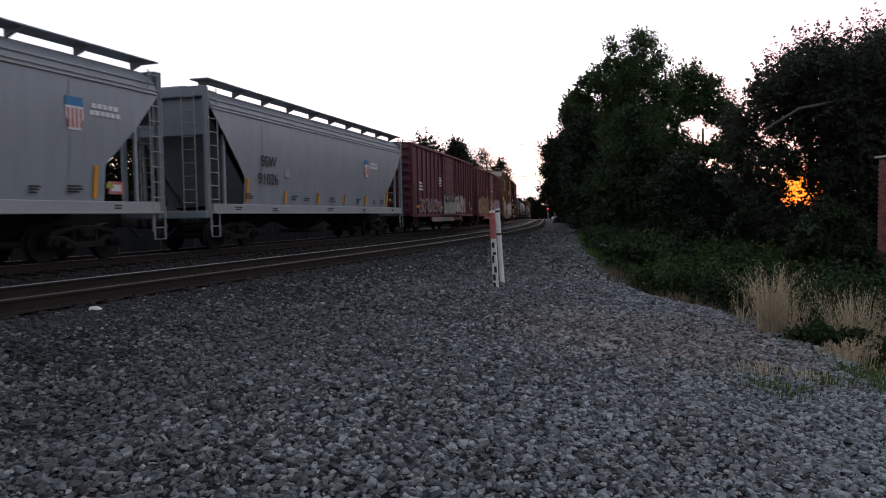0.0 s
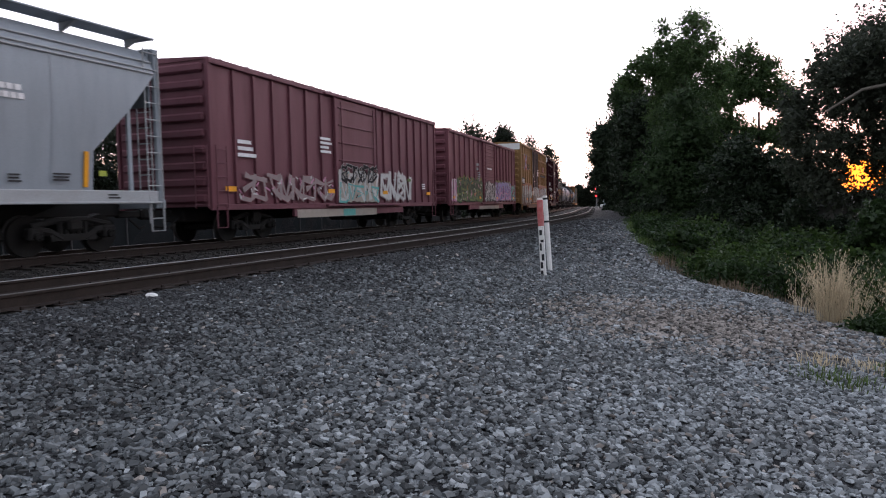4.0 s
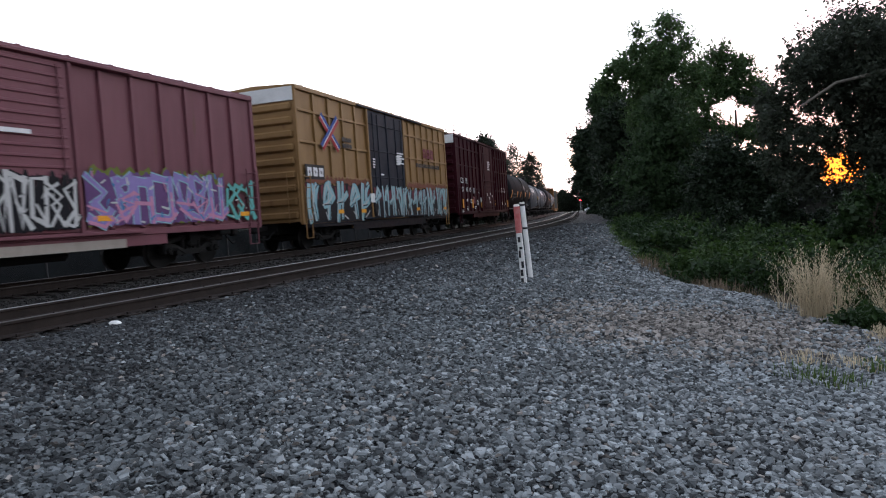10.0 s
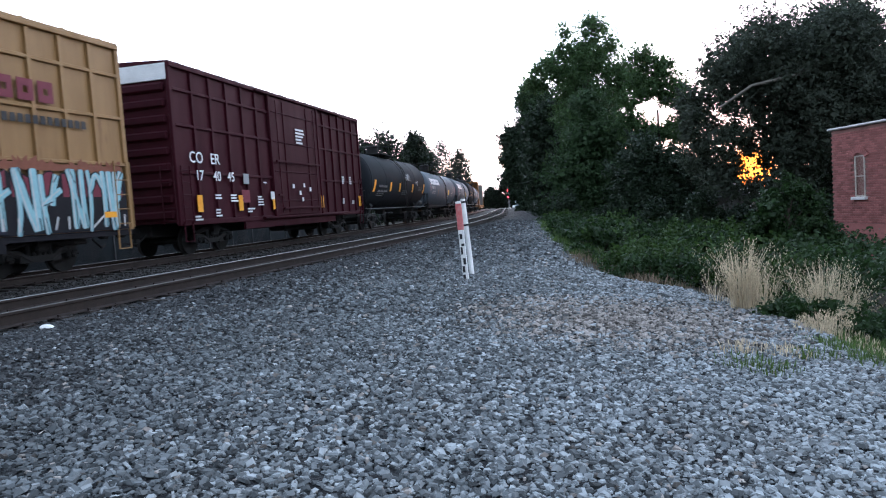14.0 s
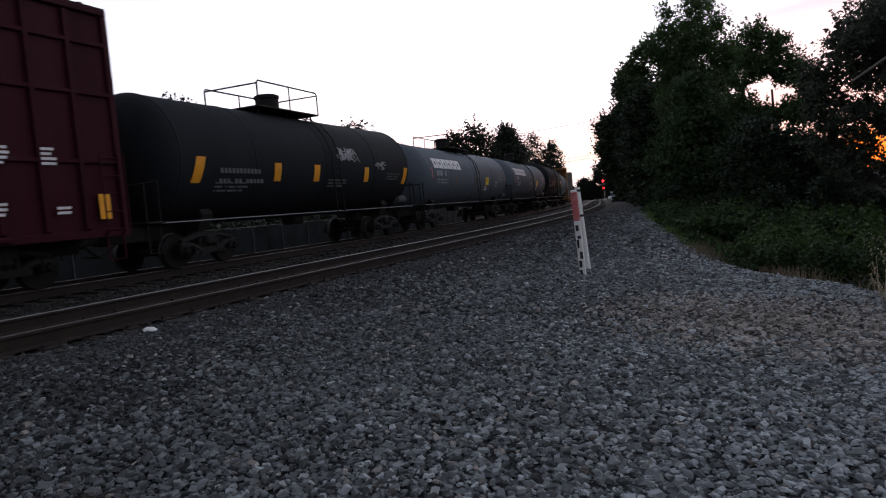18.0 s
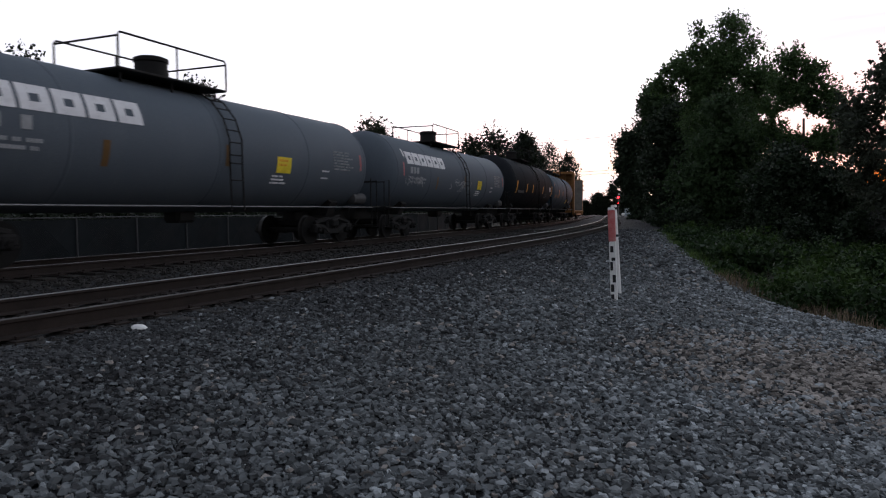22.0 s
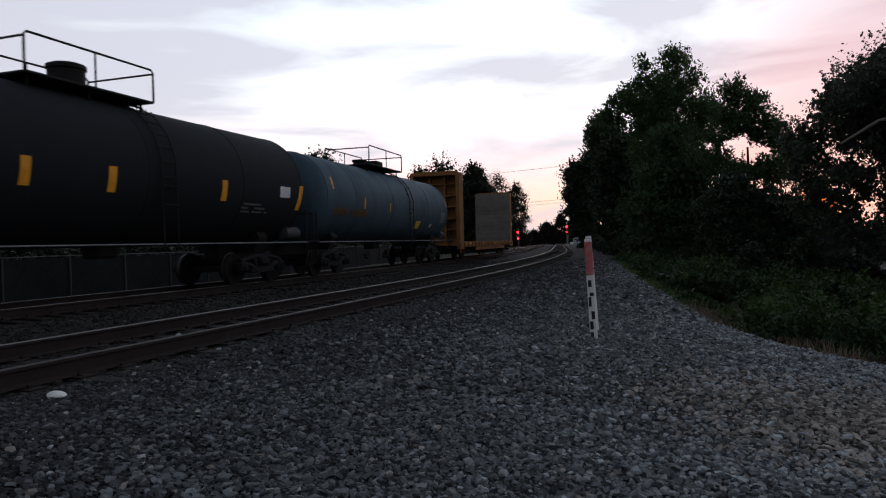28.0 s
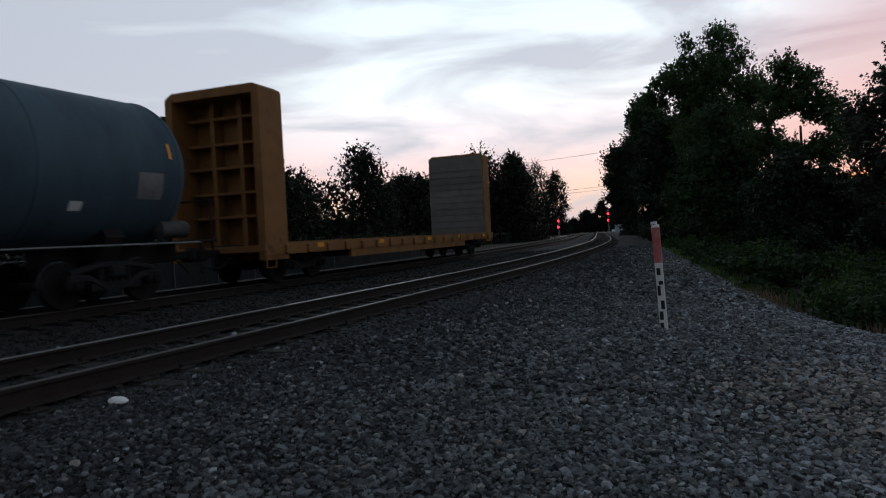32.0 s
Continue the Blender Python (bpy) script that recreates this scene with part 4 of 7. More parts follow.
        ladder(car, 1.50, sy * (half - 0.32), 0.6, 4.66, 0.42, HOPPER_TRIM, rungs=10)
        ladder(car, 0.9, sy * (half - 0.02), 0.9, 4.5, 0.42, HOPPER_TRIM, "x", rungs=9, name="end_ladder")
        add_truck(car, sy * (half - 2.2))
        coupler(car, sy * (half - 0.1), sy)
        part("step", Shape().tube([(w, sy * (half - 0.5), 1.1), (w, sy * (half - 0.5), 0.42), (w, sy * (half - 0.12), 0.42), (w, sy * (half - 0.12), 1.1)], 0.022, 6), HOPPER_TRIM, car)
    # discharge hoppers and running boards
    for k in range(3):
        y = (k - 1) * length * 0.26
        bay = Shape()
        a, b = length * 0.125, 0.35
        bay.add([(-1.1, y - a, 1.3), (1.1, y - a, 1.3), (1.1, y + a, 1.3), (-1.1, y + a, 1.3), (-0.3, y - b, 0.5), (0.3, y - b, 0.5), (0.3, y + b, 0.5), (-0.3, y + b, 0.5)],
                [(0, 1, 5, 4), (1, 2, 6, 5), (2, 3, 7, 6), (3, 0, 4, 7), (4, 5, 6, 7)])
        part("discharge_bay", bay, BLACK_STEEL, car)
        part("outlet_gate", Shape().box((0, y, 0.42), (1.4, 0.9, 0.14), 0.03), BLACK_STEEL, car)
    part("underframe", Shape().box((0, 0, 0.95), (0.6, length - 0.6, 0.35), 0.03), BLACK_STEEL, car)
    for sx in (-1, 1):
        part("running_board", Shape().box((sx * 1.2, 0, zt + 0.22), (0.6, length - 0.3, 0.04), 0.01), HOPPER, car)
        for i in range(10):
            y = -half + 0.5 + (length - 1.0) * i / 9
            part("board_bracket", Shape().prism([(sx * 0.95, zt), (sx * 1.45, zt + 0.2), (sx * 0.95, zt + 0.2)], y - 0.04, y + 0.04), HOPPER_TRIM, car)
    for k in range(4):
        part("hatch", Shape().box((0, (k - 1.5) * length * 0.23, zt + 0.14), (0.7, length * 0.2, 0.14), 0.04), HOPPER, car)
    return car


def tank_car(length, radius, paint, label, zc=2.46, dome="cylinder", rail_len=3.2, mid=-0.6, bands=(), belly=0.0, tail=True):
    car = new_car("tank_car", label, "tank car")
    half = length / 2
    hl = half - 0.45
    head = [(math.sin(a) * 0.62, math.cos(a)) for a in [i * math.pi / 2 / 8 for i in range(9)]]
    prof = [(-hl + 0.62 - dy, radius * max(r, 0.02)) for dy, r in reversed(head)] + [(hl - 0.62 + dy, radius * max(r, 0.02)) for dy, r in head]
    part("tank", Shape().lathe(prof, 64, "y", (0, 0, zc)), paint, car, smooth=True)
    for y in (-hl * 0.5, 0.02 * hl, hl * 0.5) if not bands else bands:
        part("weld_seam", Shape().lathe([(y - 0.03, radius + 0.004), (y - 0.02, radius + 0.012), (y + 0.02, radius + 0.012), (y + 0.03, radius + 0.004)], 64, "y", (0, 0, zc)), paint, car, smooth=True)
    for sy in (-1, 1):
        part("head_seam", Shape().lathe([(sy * (hl - 0.62) - 0.03, radius + 0.004), (sy * (hl - 0.62), radius + 0.014), (sy * (hl - 0.62) + 0.03, radius + 0.002)], 64, "y", (0, 0, zc)), paint, car, smooth=True)
    top = zc + radius
    # fittings platform with rails
    plat = Shape().box((0, mid, top + 0.04), (1.9, rail_len, 0.05), 0.01)
    for sx in (-0.75, 0.75):
        for sy in (mid - rail_len / 2 + 0.2, mid, mid + rail_len / 2 - 0.2):
            plat.tube([(sx, sy, top - 0.28), (sx, sy, top + 0.02)], 0.03, 6)
    part("platform", plat, BLACK_STEEL, car)
    rail = Shape()
    for sx in (-0.93, 0.93):
        a, b, zr = mid - rail_len / 2, mid + rail_len / 2, top + 0.76
        rail.tube([(sx, a, top + 0.05), (sx, a, zr - 0.06), (sx, a + 0.06, zr), (sx, b - 0.06, zr), (sx, b, zr - 0.06), (sx, b, top + 0.05)], 0.024, 6)
        rail.tube([(sx, mid, top + 0.05), (sx, mid, zr)], 0.02, 6)
    for sy in (mid - rail_len / 2, mid + rail_len / 2):
        rail.tube([(-0.93, sy, top + 0.68), (0.93, sy, top + 0.68)], 0.022, 6)
    part("safety_rail", rail, BLACK_STEEL, car)
    if dome == "cylinder":
        part("valve_housing", Shape().lathe([(top - 0.1, 0.36), (top + 0.52, 0.36), (top + 0.54, 0.39), (top + 0.62, 0.39), (top + 0.66, 0.3), (top + 0.68, 0.05)], 28, "z", (0, mid + 0.15, 0)), BLACK_STEEL, car, smooth=True)
    else:
        part("valve_housing", Shape().box((0.1, mid + 0.6, top + 0.24), (0.6, 0.7, 0.36), 0.04), BLACK_STEEL, car)
        part("manway", Shape().lathe([(top, 0.26), (top + 0.26, 0.26), (top + 0.3, 0.3), (top + 0.36, 0.3), (top + 0.38, 0.05)], 20, "z", (0, mid - 0.6, 0)), BLACK_STEEL, car, smooth=True)
    # ladder from the platform over the shell
    lad = Shape()
    for k in (-0.22, 0.22):
        pts = [((radius + 0.09) * math.cos(a), mid + 1.2 + k, zc + (radius + 0.09) * math.sin(a)) for a in [radians(d) for d in (70, 50, 30, 10, -10)]] + [(radius + 0.10, mid + 1.2 + k, 1.0)]
        lad.tube(pts, 0.02, 6)
    for i in range(9):
        a = radians(62 - i * 11)
        if i < 7:
            p = ((radius + 0.09) * math.cos(a), zc + (radius + 0.09) * math.sin(a))
        else:
            p = (radius + 0.1, zc - 0.3 - (i - 7) * 0.4)
        lad.tube([(p[0], mid + 0.98, p[1]), (p[0], mid + 1.42, p[1])], 0.016, 6)
    part("ladder", lad, BLACK_STEEL, car)
    # bolsters, stub sills, side walkway rail
    for sy in (-1, 1):
        y = sy * (half - 2.35)
        bo = Shape()
        bo.prism([(-1.1, 1.25), (-0.9, 0.85), (0.9, 0.85), (1.1, 1.25), (0.9, zc - radius * 0.7), (-0.9, zc - radius * 0.7)], y - 0.2, y + 0.2)
        part("bolster", bo, BLACK_STEEL, car)
        part("stub_sill", Shape().box((0, sy * (half - 1.6), 0.9), (0.5, 3.2, 0.4), 0.03), BLACK_STEEL, car)
        part("end_platform", Shape().box((0, sy * (half - 0.28), 1.12), (2.9, 0.5, 0.05), 0.01), BLACK_STEEL, car)
        er = Shape()
        for sx in (-1.35, 1.35):
            er.tube([(sx, sy * (half - 0.1), 1.1), (sx, sy * (half - 0.1), 2.0), (sx, sy * (half - 0.5), 2.05), (sx, sy * (half - 0.5), 1.1)], 0.02, 6)
            er.tube([(sx, sy * (half - 0.1), 1.1), (sx, sy * (half - 0.1), 0.45), (sx, sy * (half - 0.45), 0.45), (sx, sy * (half - 0.45), 1.1)], 0.022, 6)
        er.tube([(-1.35, sy * (half - 0.1), 1.98), (1.35, sy * (half - 0.1), 1.98)], 0.02, 6)
        part("grab_iron", er, BLACK_STEEL, car)
        add_truck(car, y)
        coupler(car, sy * (half - 0.1), sy)
    part("side_rail", Shape().tube([(1.42, -half + 0.4, 1.10), (1.42, half - 0.4, 1.10)], 0.018, 6).tube([(-1.42, -half + 0.4, 1.10), (-1.42, half - 0.4, 1.10)], 0.03, 6), GALV, car, "pale edge rail along the car's foot")
    part("bottom_outlet", Shape().box((0, 0.3, zc - radius - 0.05), (0.5, 0.6, 0.4), 0.06), BLACK_STEEL, car)
    if tail:
        part("brake_reservoir", Shape().lathe([(half - 1.35, 0.03), (half - 1.3, 0.18), (half - 0.6, 0.18), (half - 0.55, 0.03)], 16, "y", (1.05, 0, 1.38)), FENCE, car, "dull steel air reservoir", smooth=True)
    return car


def on_tank(car, radius, zc, y, z, wid, hei, material, name, tilt=0.0):
    """A patch that follows the shell's curve."""
    sh = Shape()
    for i in range(6):
        za, zb = z - hei / 2 + hei * i / 6, z - hei / 2 + hei * (i + 1) / 6
        xa, xb = math.sqrt(max(radius ** 2 - (za - zc) ** 2, 0.01)) + 0.012, math.sqrt(max(radius ** 2 - (zb - zc) ** 2, 0.01)) + 0.012
        ta, tb = tilt * (za - z), tilt * (zb - z)
        sh.quad((xa, y - wid / 2 + ta, za), (xa, y + wid / 2 + ta, za), (xb, y + wid / 2 + tb, zb), (xb, y - wid / 2 + tb, zb))
    return part(name, sh, material, car)


def tank_bars(car, radius, zc, y, z, w, rows, h, material):
    sh = Shape()
    for r in range(rows):
        zz = z - r * h * 1.9
        x = math.sqrt(max(radius ** 2 - (zz - zc) ** 2, 0.01)) + 0.012
        q = random.uniform(0.65, 1.0) * w
        k = max(2, int(q / (h * 1.1)))
        for i in range(k):
            if random.random() < 0.85:
                sh.box((x, y - w / 2 + q * (i + 0.5) / k, zz), (0.008, q / k * 0.72, h))
    return tagged(part("stencil_block", sh, material, car), kind="stuff")


def bulkhead_flat(length, label):
    car = new_car("bulkhead_flat_car", label, "flat car")
    half, w, deck = length / 2, 1.38, 1.0
    planks = []
    part("deck_frame", Shape().box((0, 0, deck - 0.12), (2 * w - 0.06, length - 0.1, 0.16), 0.01), FLAT_YELLOW, car)
    shared = Shape().box((0, 0, 0), (2 * w - 0.1, 0.27, 0.06), 0.008).mesh("deck_plank", PLANK_GREY)
    n = int((length - 2.4) / 0.28)
    for i in range(n):
        part("deck_plank", shared, PLANK_GREY, car, at=Matrix.Translation((0, -half + 1.3 + i * 0.28, deck - 0.01)))
    for sx in (-1, 1):
        sill = Shape()
        sill.add([(sx * w, -half, 0.62), (sx * w, half, 0.62), (sx * w, half, deck), (sx * w, -half, deck)], [(0, 1, 2, 3)])
        part("side_sill", Shape().prism([(sx * (w - 0.05), 0.72), (sx * (w + 0.05), 0.72), (sx * (w + 0.05), deck + 0.02), (sx * (w - 0.05), deck + 0.02)], -half, half), FLAT_YELLOW, car)
        part("deep_sill", Shape().prism([(sx * (w - 0.05), 0.50), (sx * (w + 0.03), 0.50), (sx * (w + 0.03), 0.72), (sx * (w - 0.05), 0.72)], -half * 0.55, half * 0.55), FLAT_YELLOW, car)
        for i in range(18):
            y = -half + 0.9 + (length - 1.8) * i / 17
            part("stake_pocket", Shape().box((sx * (w + 0.08), y, deck - 0.16), (0.08, 0.16, 0.22), 0.015), FLAT_YELLOW, car)
    part("underframe", Shape().box((0, 0, 0.75), (0.7, length - 0.6, 0.5), 0.04), BLACK_STEEL, car)
    for sy in (-1, 1):
        b = part("bulkhead", Shape().box((0, sy * (half - 1.05), (deck + 4.77) / 2), (2 * w - 0.1, 0.06, 4.77 - deck)), PLANK_GREY if sy > 0 else FLAT_YELLOW, car, "grey plank-lined bulkhead" if sy > 0 else "yellow ribbed steel bulkhead")
        fr = Shape()
        for x in (-w + 0.09, -0.42, 0.42, w - 0.09):
            wide = 0.2 if abs(x) > 1 else 0.12
            fr.prism([(x - wide / 2, deck - 0.4), (x + wide / 2, deck - 0.4), (x + wide / 2, 4.72), (x - wide / 2, 4.72)], sy * (half - 1.05), sy * (half - (0.1 if wide > 0.15 else 0.65)))
        fr.prism([(-w, 4.64), (w, 4.64), (w, 4.76), (w - 0.18, 4.86), (-w + 0.18, 4.86), (-w, 4.76)], sy * (half - 1.05), sy * (half - 0.14))
        part("bulkhead_frame", fr, FLAT_YELLOW, b)
        for z in (1.7, 2.3, 2.95, 3.55, 4.2):
            part("bulkhead_rib", Shape().box((0, sy * (half - 0.83), z), (2 * w - 0.3, 0.38, 0.07), 0.01), FLAT_YELLOW, b)
        if sy > 0:
            for i in range(11):
                part("lining_plank", Shape().box((0, half - 1.11, deck + 0.16 + i * 0.305), (2 * w - 0.02, 0.06, 0.29), 0.01), PLANK_GREY, b)
        add_truck(car, sy * (half - 2.3))
        coupler(car, sy * (half - 0.1), sy)
        part("step", Shape().tube([(w, sy * (half - 0.5), 0.9), (w, sy * (half - 0.5), 0.42), (w, sy * (half - 0.12), 0.42), (w, sy * (half - 0.12), 0.9)], 0.022, 6), FLAT_YELLOW, car)
    return car


# the cars, from the head of the visible train to its end: the place of the middle along the line at the start
TRAIN = []


def marker(car, x, y, z, w, h, material, name="reflector"):
    return part(name, Shape().box((x, y, z), (0.012, w, h), 0), material, car)




def blocks(car, x, y, z, count, w, h, gap, material, curve=None, name="painted_mark", lean=0.0):
    """A name or number as a row of plain upright blocks of its size; curve: (radius, height of axis) of a tank."""
    sh = Shape()
    for i in range(count):
        yy = y + (i - (count - 1) / 2) * (w + gap)
        slot = 0.05 * h if h > 0.25 else 0.0
        bits = [(-w / 2, w / 2, -h / 2, h / 2)]
        if slot:
            bits = [(-w / 2, -w * 0.16, -h / 2, h / 2), (w * 0.16, w / 2, -h / 2, h / 2), (-w * 0.16, w * 0.16, -h / 2, -h * 0.16), (-w * 0.16, w * 0.16, h * 0.16, h / 2)]
        for ya, yb, za, zb in bits:
            if curve:
                r, zc = curve
                for k in range(3):
                    z2, z3 = z + za + (zb - za) * k / 3, z + za + (zb - za) * (k + 1) / 3
                    xa, xb = math.sqrt(r * r - (z2 - zc) ** 2) + 0.014, math.sqrt(r * r - (z3 - zc) ** 2) + 0.014
                    sh.quad((xa, yy + ya, z2), (xa, yy + yb, z2), (xb, yy + yb, z3), (xb, yy + ya, z3))
            else:
                sh.box((x, yy + (ya + yb) / 2, z + (za + zb) / 2), (0.008, yb - ya, zb - za))
    return tagged(part(name, sh, material, car), kind="stuff")


def reflectors(car, x, zs, ys, w=0.12, h=0.5):
    for y in ys:
        marker(car, x, y, zs, w, h, REFLECT)


def hopper_marks(car, shield_y, name_y, up):
    part("mark_field", Shape().box((1.556, shield_y, 2.98 + up), (0.008, 0.46, 0.30)).box((1.55, shield_y, 2.72 + up), (0.008, 0.36, 0.24)), MARK_WHITE, car)
    part("mark_chief", Shape().box((1.558, shield_y, 3.22 + up), (0.008, 0.46, 0.2)), SPRAY["blue"], car)
    for k in range(4):
        part("mark_stripe", Shape().box((1.562, shield_y - 0.165 + k * 0.11, 2.86 + up), (0.006, 0.055, 0.42)), MARK_RED, car)
    blocks(car, 1.558, shield_y + 0.85, 3.2 + up, 5, 0.13, 0.11, 0.03, MARK_WHITE)
    blocks(car, 1.558, shield_y + 0.85, 3.04 + up, 6, 0.12, 0.11, 0.03, MARK_WHITE)
    if name_y is not None:
        letters("SSW", 0.5, MARK_BLACK, car, side_plane(1.552, name_y, 2.74), "black stencilled letters")
        letters("91026", 0.5, MARK_BLACK, car, side_plane(1.525, name_y, 2.18), "black stencilled numerals")
    for y in (-5.9, -3.0, 0.1, 2.6, 5.4):
        bars(3, 0.45, 0.035, MARK_BLACK, car, 1.42 + 0.04, y, 1.68)
    for y, z, n, w in ((-6.6, 1.26, 2, 0.4), (-4.4, 1.24, 3, 0.5), (-0.2, 1.26, 2, 0.7), (3.1, 1.25, 3, 0.45), (6.6, 1.26, 2, 0.35), (-2.1, 1.62, 2, 0.4), (4.4, 1.64, 3, 0.3)):
        bars(n, w, 0.035, MARK_BLACK, car, 1.515 if z < 1.5 else 1.45, y, z)
    part("test_panel", Shape().box((1.50, -3.6, 2.45), (0.012, 0.34, 0.26)), HOPPER_TRIM, car, "pale framed test panel")
    part("tape_mark", Shape().box((1.47, 6.35, 1.72), (0.012, 0.2, 0.12)), SPRAY["lime"], car, "yellow-green paint dab")
    for y in (-6.02, -3.67, -1.2, 1.2, 3.4, 5.95):
        tall = 0.75 if abs(y) > 5 else 0.42
        part("reflector", Shape().box((1.455, y, 1.42 + tall / 2), (0.03, 0.1, tall), 0, Matrix.Rotation(0.1, 3, "Y")), REFLECT, car)


car = hopper(16.4, "pale grey covered hopper car with a red and white shield mark")
TRAIN.append((car, 7.1))
hopper_marks(car, 5.35, None, 0.3)
marker(car, 1.40, 6.6, 1.68, 0.45, 0.3, MARK_RED, "routing_placard")
marker(car, 1.406, 6.6, 1.68, 0.3, 0.16, MARK_WHITE, "placard_text")
car = hopper(16.2, "pale grey covered hopper car with black stencilled marks")
TRAIN.append((car, 25.0))
hopper_marks(car, 3.3, -4.86, 0.08)

car = boxcar(16.0, 4.8, BOX_RED, "faded red boxcar with panelled door and white graffiti", "panels", 17, door_w=3.1, door_y=0.03)
TRAIN.append((car, 42.55))
spray(car, 1.60, -6.9, -1.75, 1.1, 1.95, SPRAY["dusty"], SPRAY["maroon"], [SPRAY["white"], SPRAY["pink"]], 8, 11, outline=0.02)
spray(car, 1.675, -1.5, 1.55, 1.05, 2.25, SPRAY["white"], SPRAY["cream"], [SPRAY["teal"], SPRAY["black"], SPRAY["cream"]], 5, 12, base=SPRAY["cream"], outline=0.02, second=SPRAY["teal"])
spray(car, 1.69, -1.4, 1.45, 1.75, 2.45, SPRAY["black"], SPRAY["white"], [SPRAY["white"]], 7, 14, outline=0.015)
spray(car, 1.60, 1.95, 5.0, 1.12, 2.35, SPRAY["white"], SPRAY["dusty"], [SPRAY["dusty"], SPRAY["white"]], 4, 13, outline=0.05)
part("sill_paint", Shape().box((1.545, -1.2, 0.72), (0.012, 5.6, 0.26)), SPRAY["cream"], car, "pale paint over the sill")
part("sill_paint", Shape().box((1.548, -0.6, 0.72), (0.012, 0.9, 0.24)), SPRAY["teal"], car, "teal paint over the sill")
for y in (-7.3, -1.95, 2.3, 6.9):
    marker(car, 1.61, y, 1.45, 0.45, 0.14, REFLECT)
bars(4, 0.8, 0.08, MARK_WHITE, car, 1.61, -2.2, 3.2)
bars(3, 0.9, 0.1, MARK_WHITE, car, 1.61, -6.5, 2.75)
bars(3, 0.5, 0.05, MARK_WHITE, car, 1.61, 6.4, 1.85)
marker(car, 1.61, 4.7, 2.0, 0.35, 0.12, SPRAY["green"], "paint_mark")
blocks(car, -1.2, 0, 4.28, 1, 0.1, 0.1, 0.1, MARK_WHITE)

car = boxcar(15.7, 4.72, BOX_RED_2, "mineral red boxcar with louvred door and coloured graffiti", "louvres", 16, door_w=2.65, door_y=0.22)
TRAIN.append((car, 60.3))
spray(car, 1.60, -6.6, -1.5, 1.05, 2.4, SPRAY["olive"], SPRAY["black"], [SPRAY["pink"], SPRAY["white"], SPRAY["moss"], SPRAY["orange"]], 6, 21, base=SPRAY["deep_green"], second=SPRAY["green"], halo=SPRAY["moss"])
spray(car, 1.605, -7.6, -6.7, 1.05, 2.3, SPRAY["white"], SPRAY["pink"], [SPRAY["violet"]], 2, 24, base=SPRAY["pink"])
spray(car, 1.675, -1.1, 1.5, 1.05, 2.3, SPRAY["white"], SPRAY["black"], [SPRAY["white"], SPRAY["black"]], 7, 22, base=SPRAY["black"], outline=0.04)
spray(car, 1.60, 1.75, 6.3, 1.1, 2.4, SPRAY["violet"], SPRAY["pale_blue"], [SPRAY["pink"], SPRAY["blue"], SPRAY["white"]], 7, 23, base=SPRAY["plum"], second=SPRAY["pink"], halo=SPRAY["moss"])
spray(car, 1.602, 6.3, 7.6, 1.1, 2.3, SPRAY["teal"], SPRAY["olive"], [SPRAY["white"], SPRAY["black"]], 3, 25)
part("sill_paint", Shape().box((1.545, 0.4, 0.72), (0.012, 4.8, 0.2)), SPRAY["cream"], car, "pale paint over the sill")
bars(2, 0.7, 0.14, MARK_DIM, car, 1.61, -2.4, 3.2)
bars(5, 0.6, 0.06, MARK_DIM, car, 1.61, -2.2, 2.75)
marker(car, 1.68, 0.0, 3.05, 1.1, 0.09, MARK_WHITE, "scrape")
for y in (-7.2, -2.0, 2.2, 7.1):
    marker(car, 1.612, y, 1.3, 0.4, 0.12, REFLECT)

car = boxcar(15.4, 5.48, BOX_YELLOW, "weathered yellow boxcar with dark blue doors and pale graffiti", "grid", 15, door_paint=DOOR_BLUE, door_w=3.75, door_y=-0.35, split=True, belts=(2.5, 3.65, 4.7), roof=ROOF_WHITE, name="boxcar")
TRAIN.append((car, 78.2))
spray_tall(car, 1.605, -7.5, -2.25, 0.9, 2.4, 5, 41)
spray_tall(car, 1.69, -2.2, 1.5, 0.95, 2.3, 5, 32)
spray_tall(car, 1.605, 1.6, 7.5, 0.9, 2.35, 9, 33)
part("sill_paint", Shape().box((1.558, 0, 0.86), (0.02, 15.3, 0.2)).box((1.546, 0, 0.68), (0.02, 8.0, 0.24)), SPRAY["black"], car, "black paint over the sill")
part("number_panel", Shape().box((1.6, -6.75, 2.65), (0.012, 1.3, 0.5)), MARK_BLACK, car)
blocks(car, 1.612, -6.75, 2.65, 3, 0.28, 0.3, 0.12, MARK_WHITE)
for sgn in (1, -1):
    for off, mtl in ((0.08, SPRAY["navy"]), (-0.08, SPRAY["red"])):
        m = Matrix.Rotation(sgn * 0.72, 3, "X")
        part("cross_mark", Shape().box(Vector((1.612 + 0.003 * sgn, -5.5, 4.1)) + m @ Vector((0, 0, off)), (0.008, 1.7, 0.14), 0, m), mtl, car)
    part("cross_line", Shape().box((1.619 + 0.003 * sgn, -5.5, 4.1), (0.004, 1.7, 0.035), 0, Matrix.Rotation(sgn * 0.72, 3, "X")), MARK_WHITE, car)
blocks(car, 1.612, -4.2, 3.95, 4, 0.16, 0.16, 0.04, MARK_BLACK)
blocks(car, 1.612, -4.2, 3.72, 4, 0.16, 0.16, 0.04, MARK_BLACK)
blocks(car, 1.612, 4.8, 3.98, 3, 0.4, 0.46, 0.12, SPRAY["maroon"])
blocks(car, 1.612, 4.7, 3.36, 18, 0.13, 0.18, 0.06, MARK_BLACK)
bars(4, 0.7, 0.06, MARK_WHITE, car, 1.68, 0.75, 3.6)
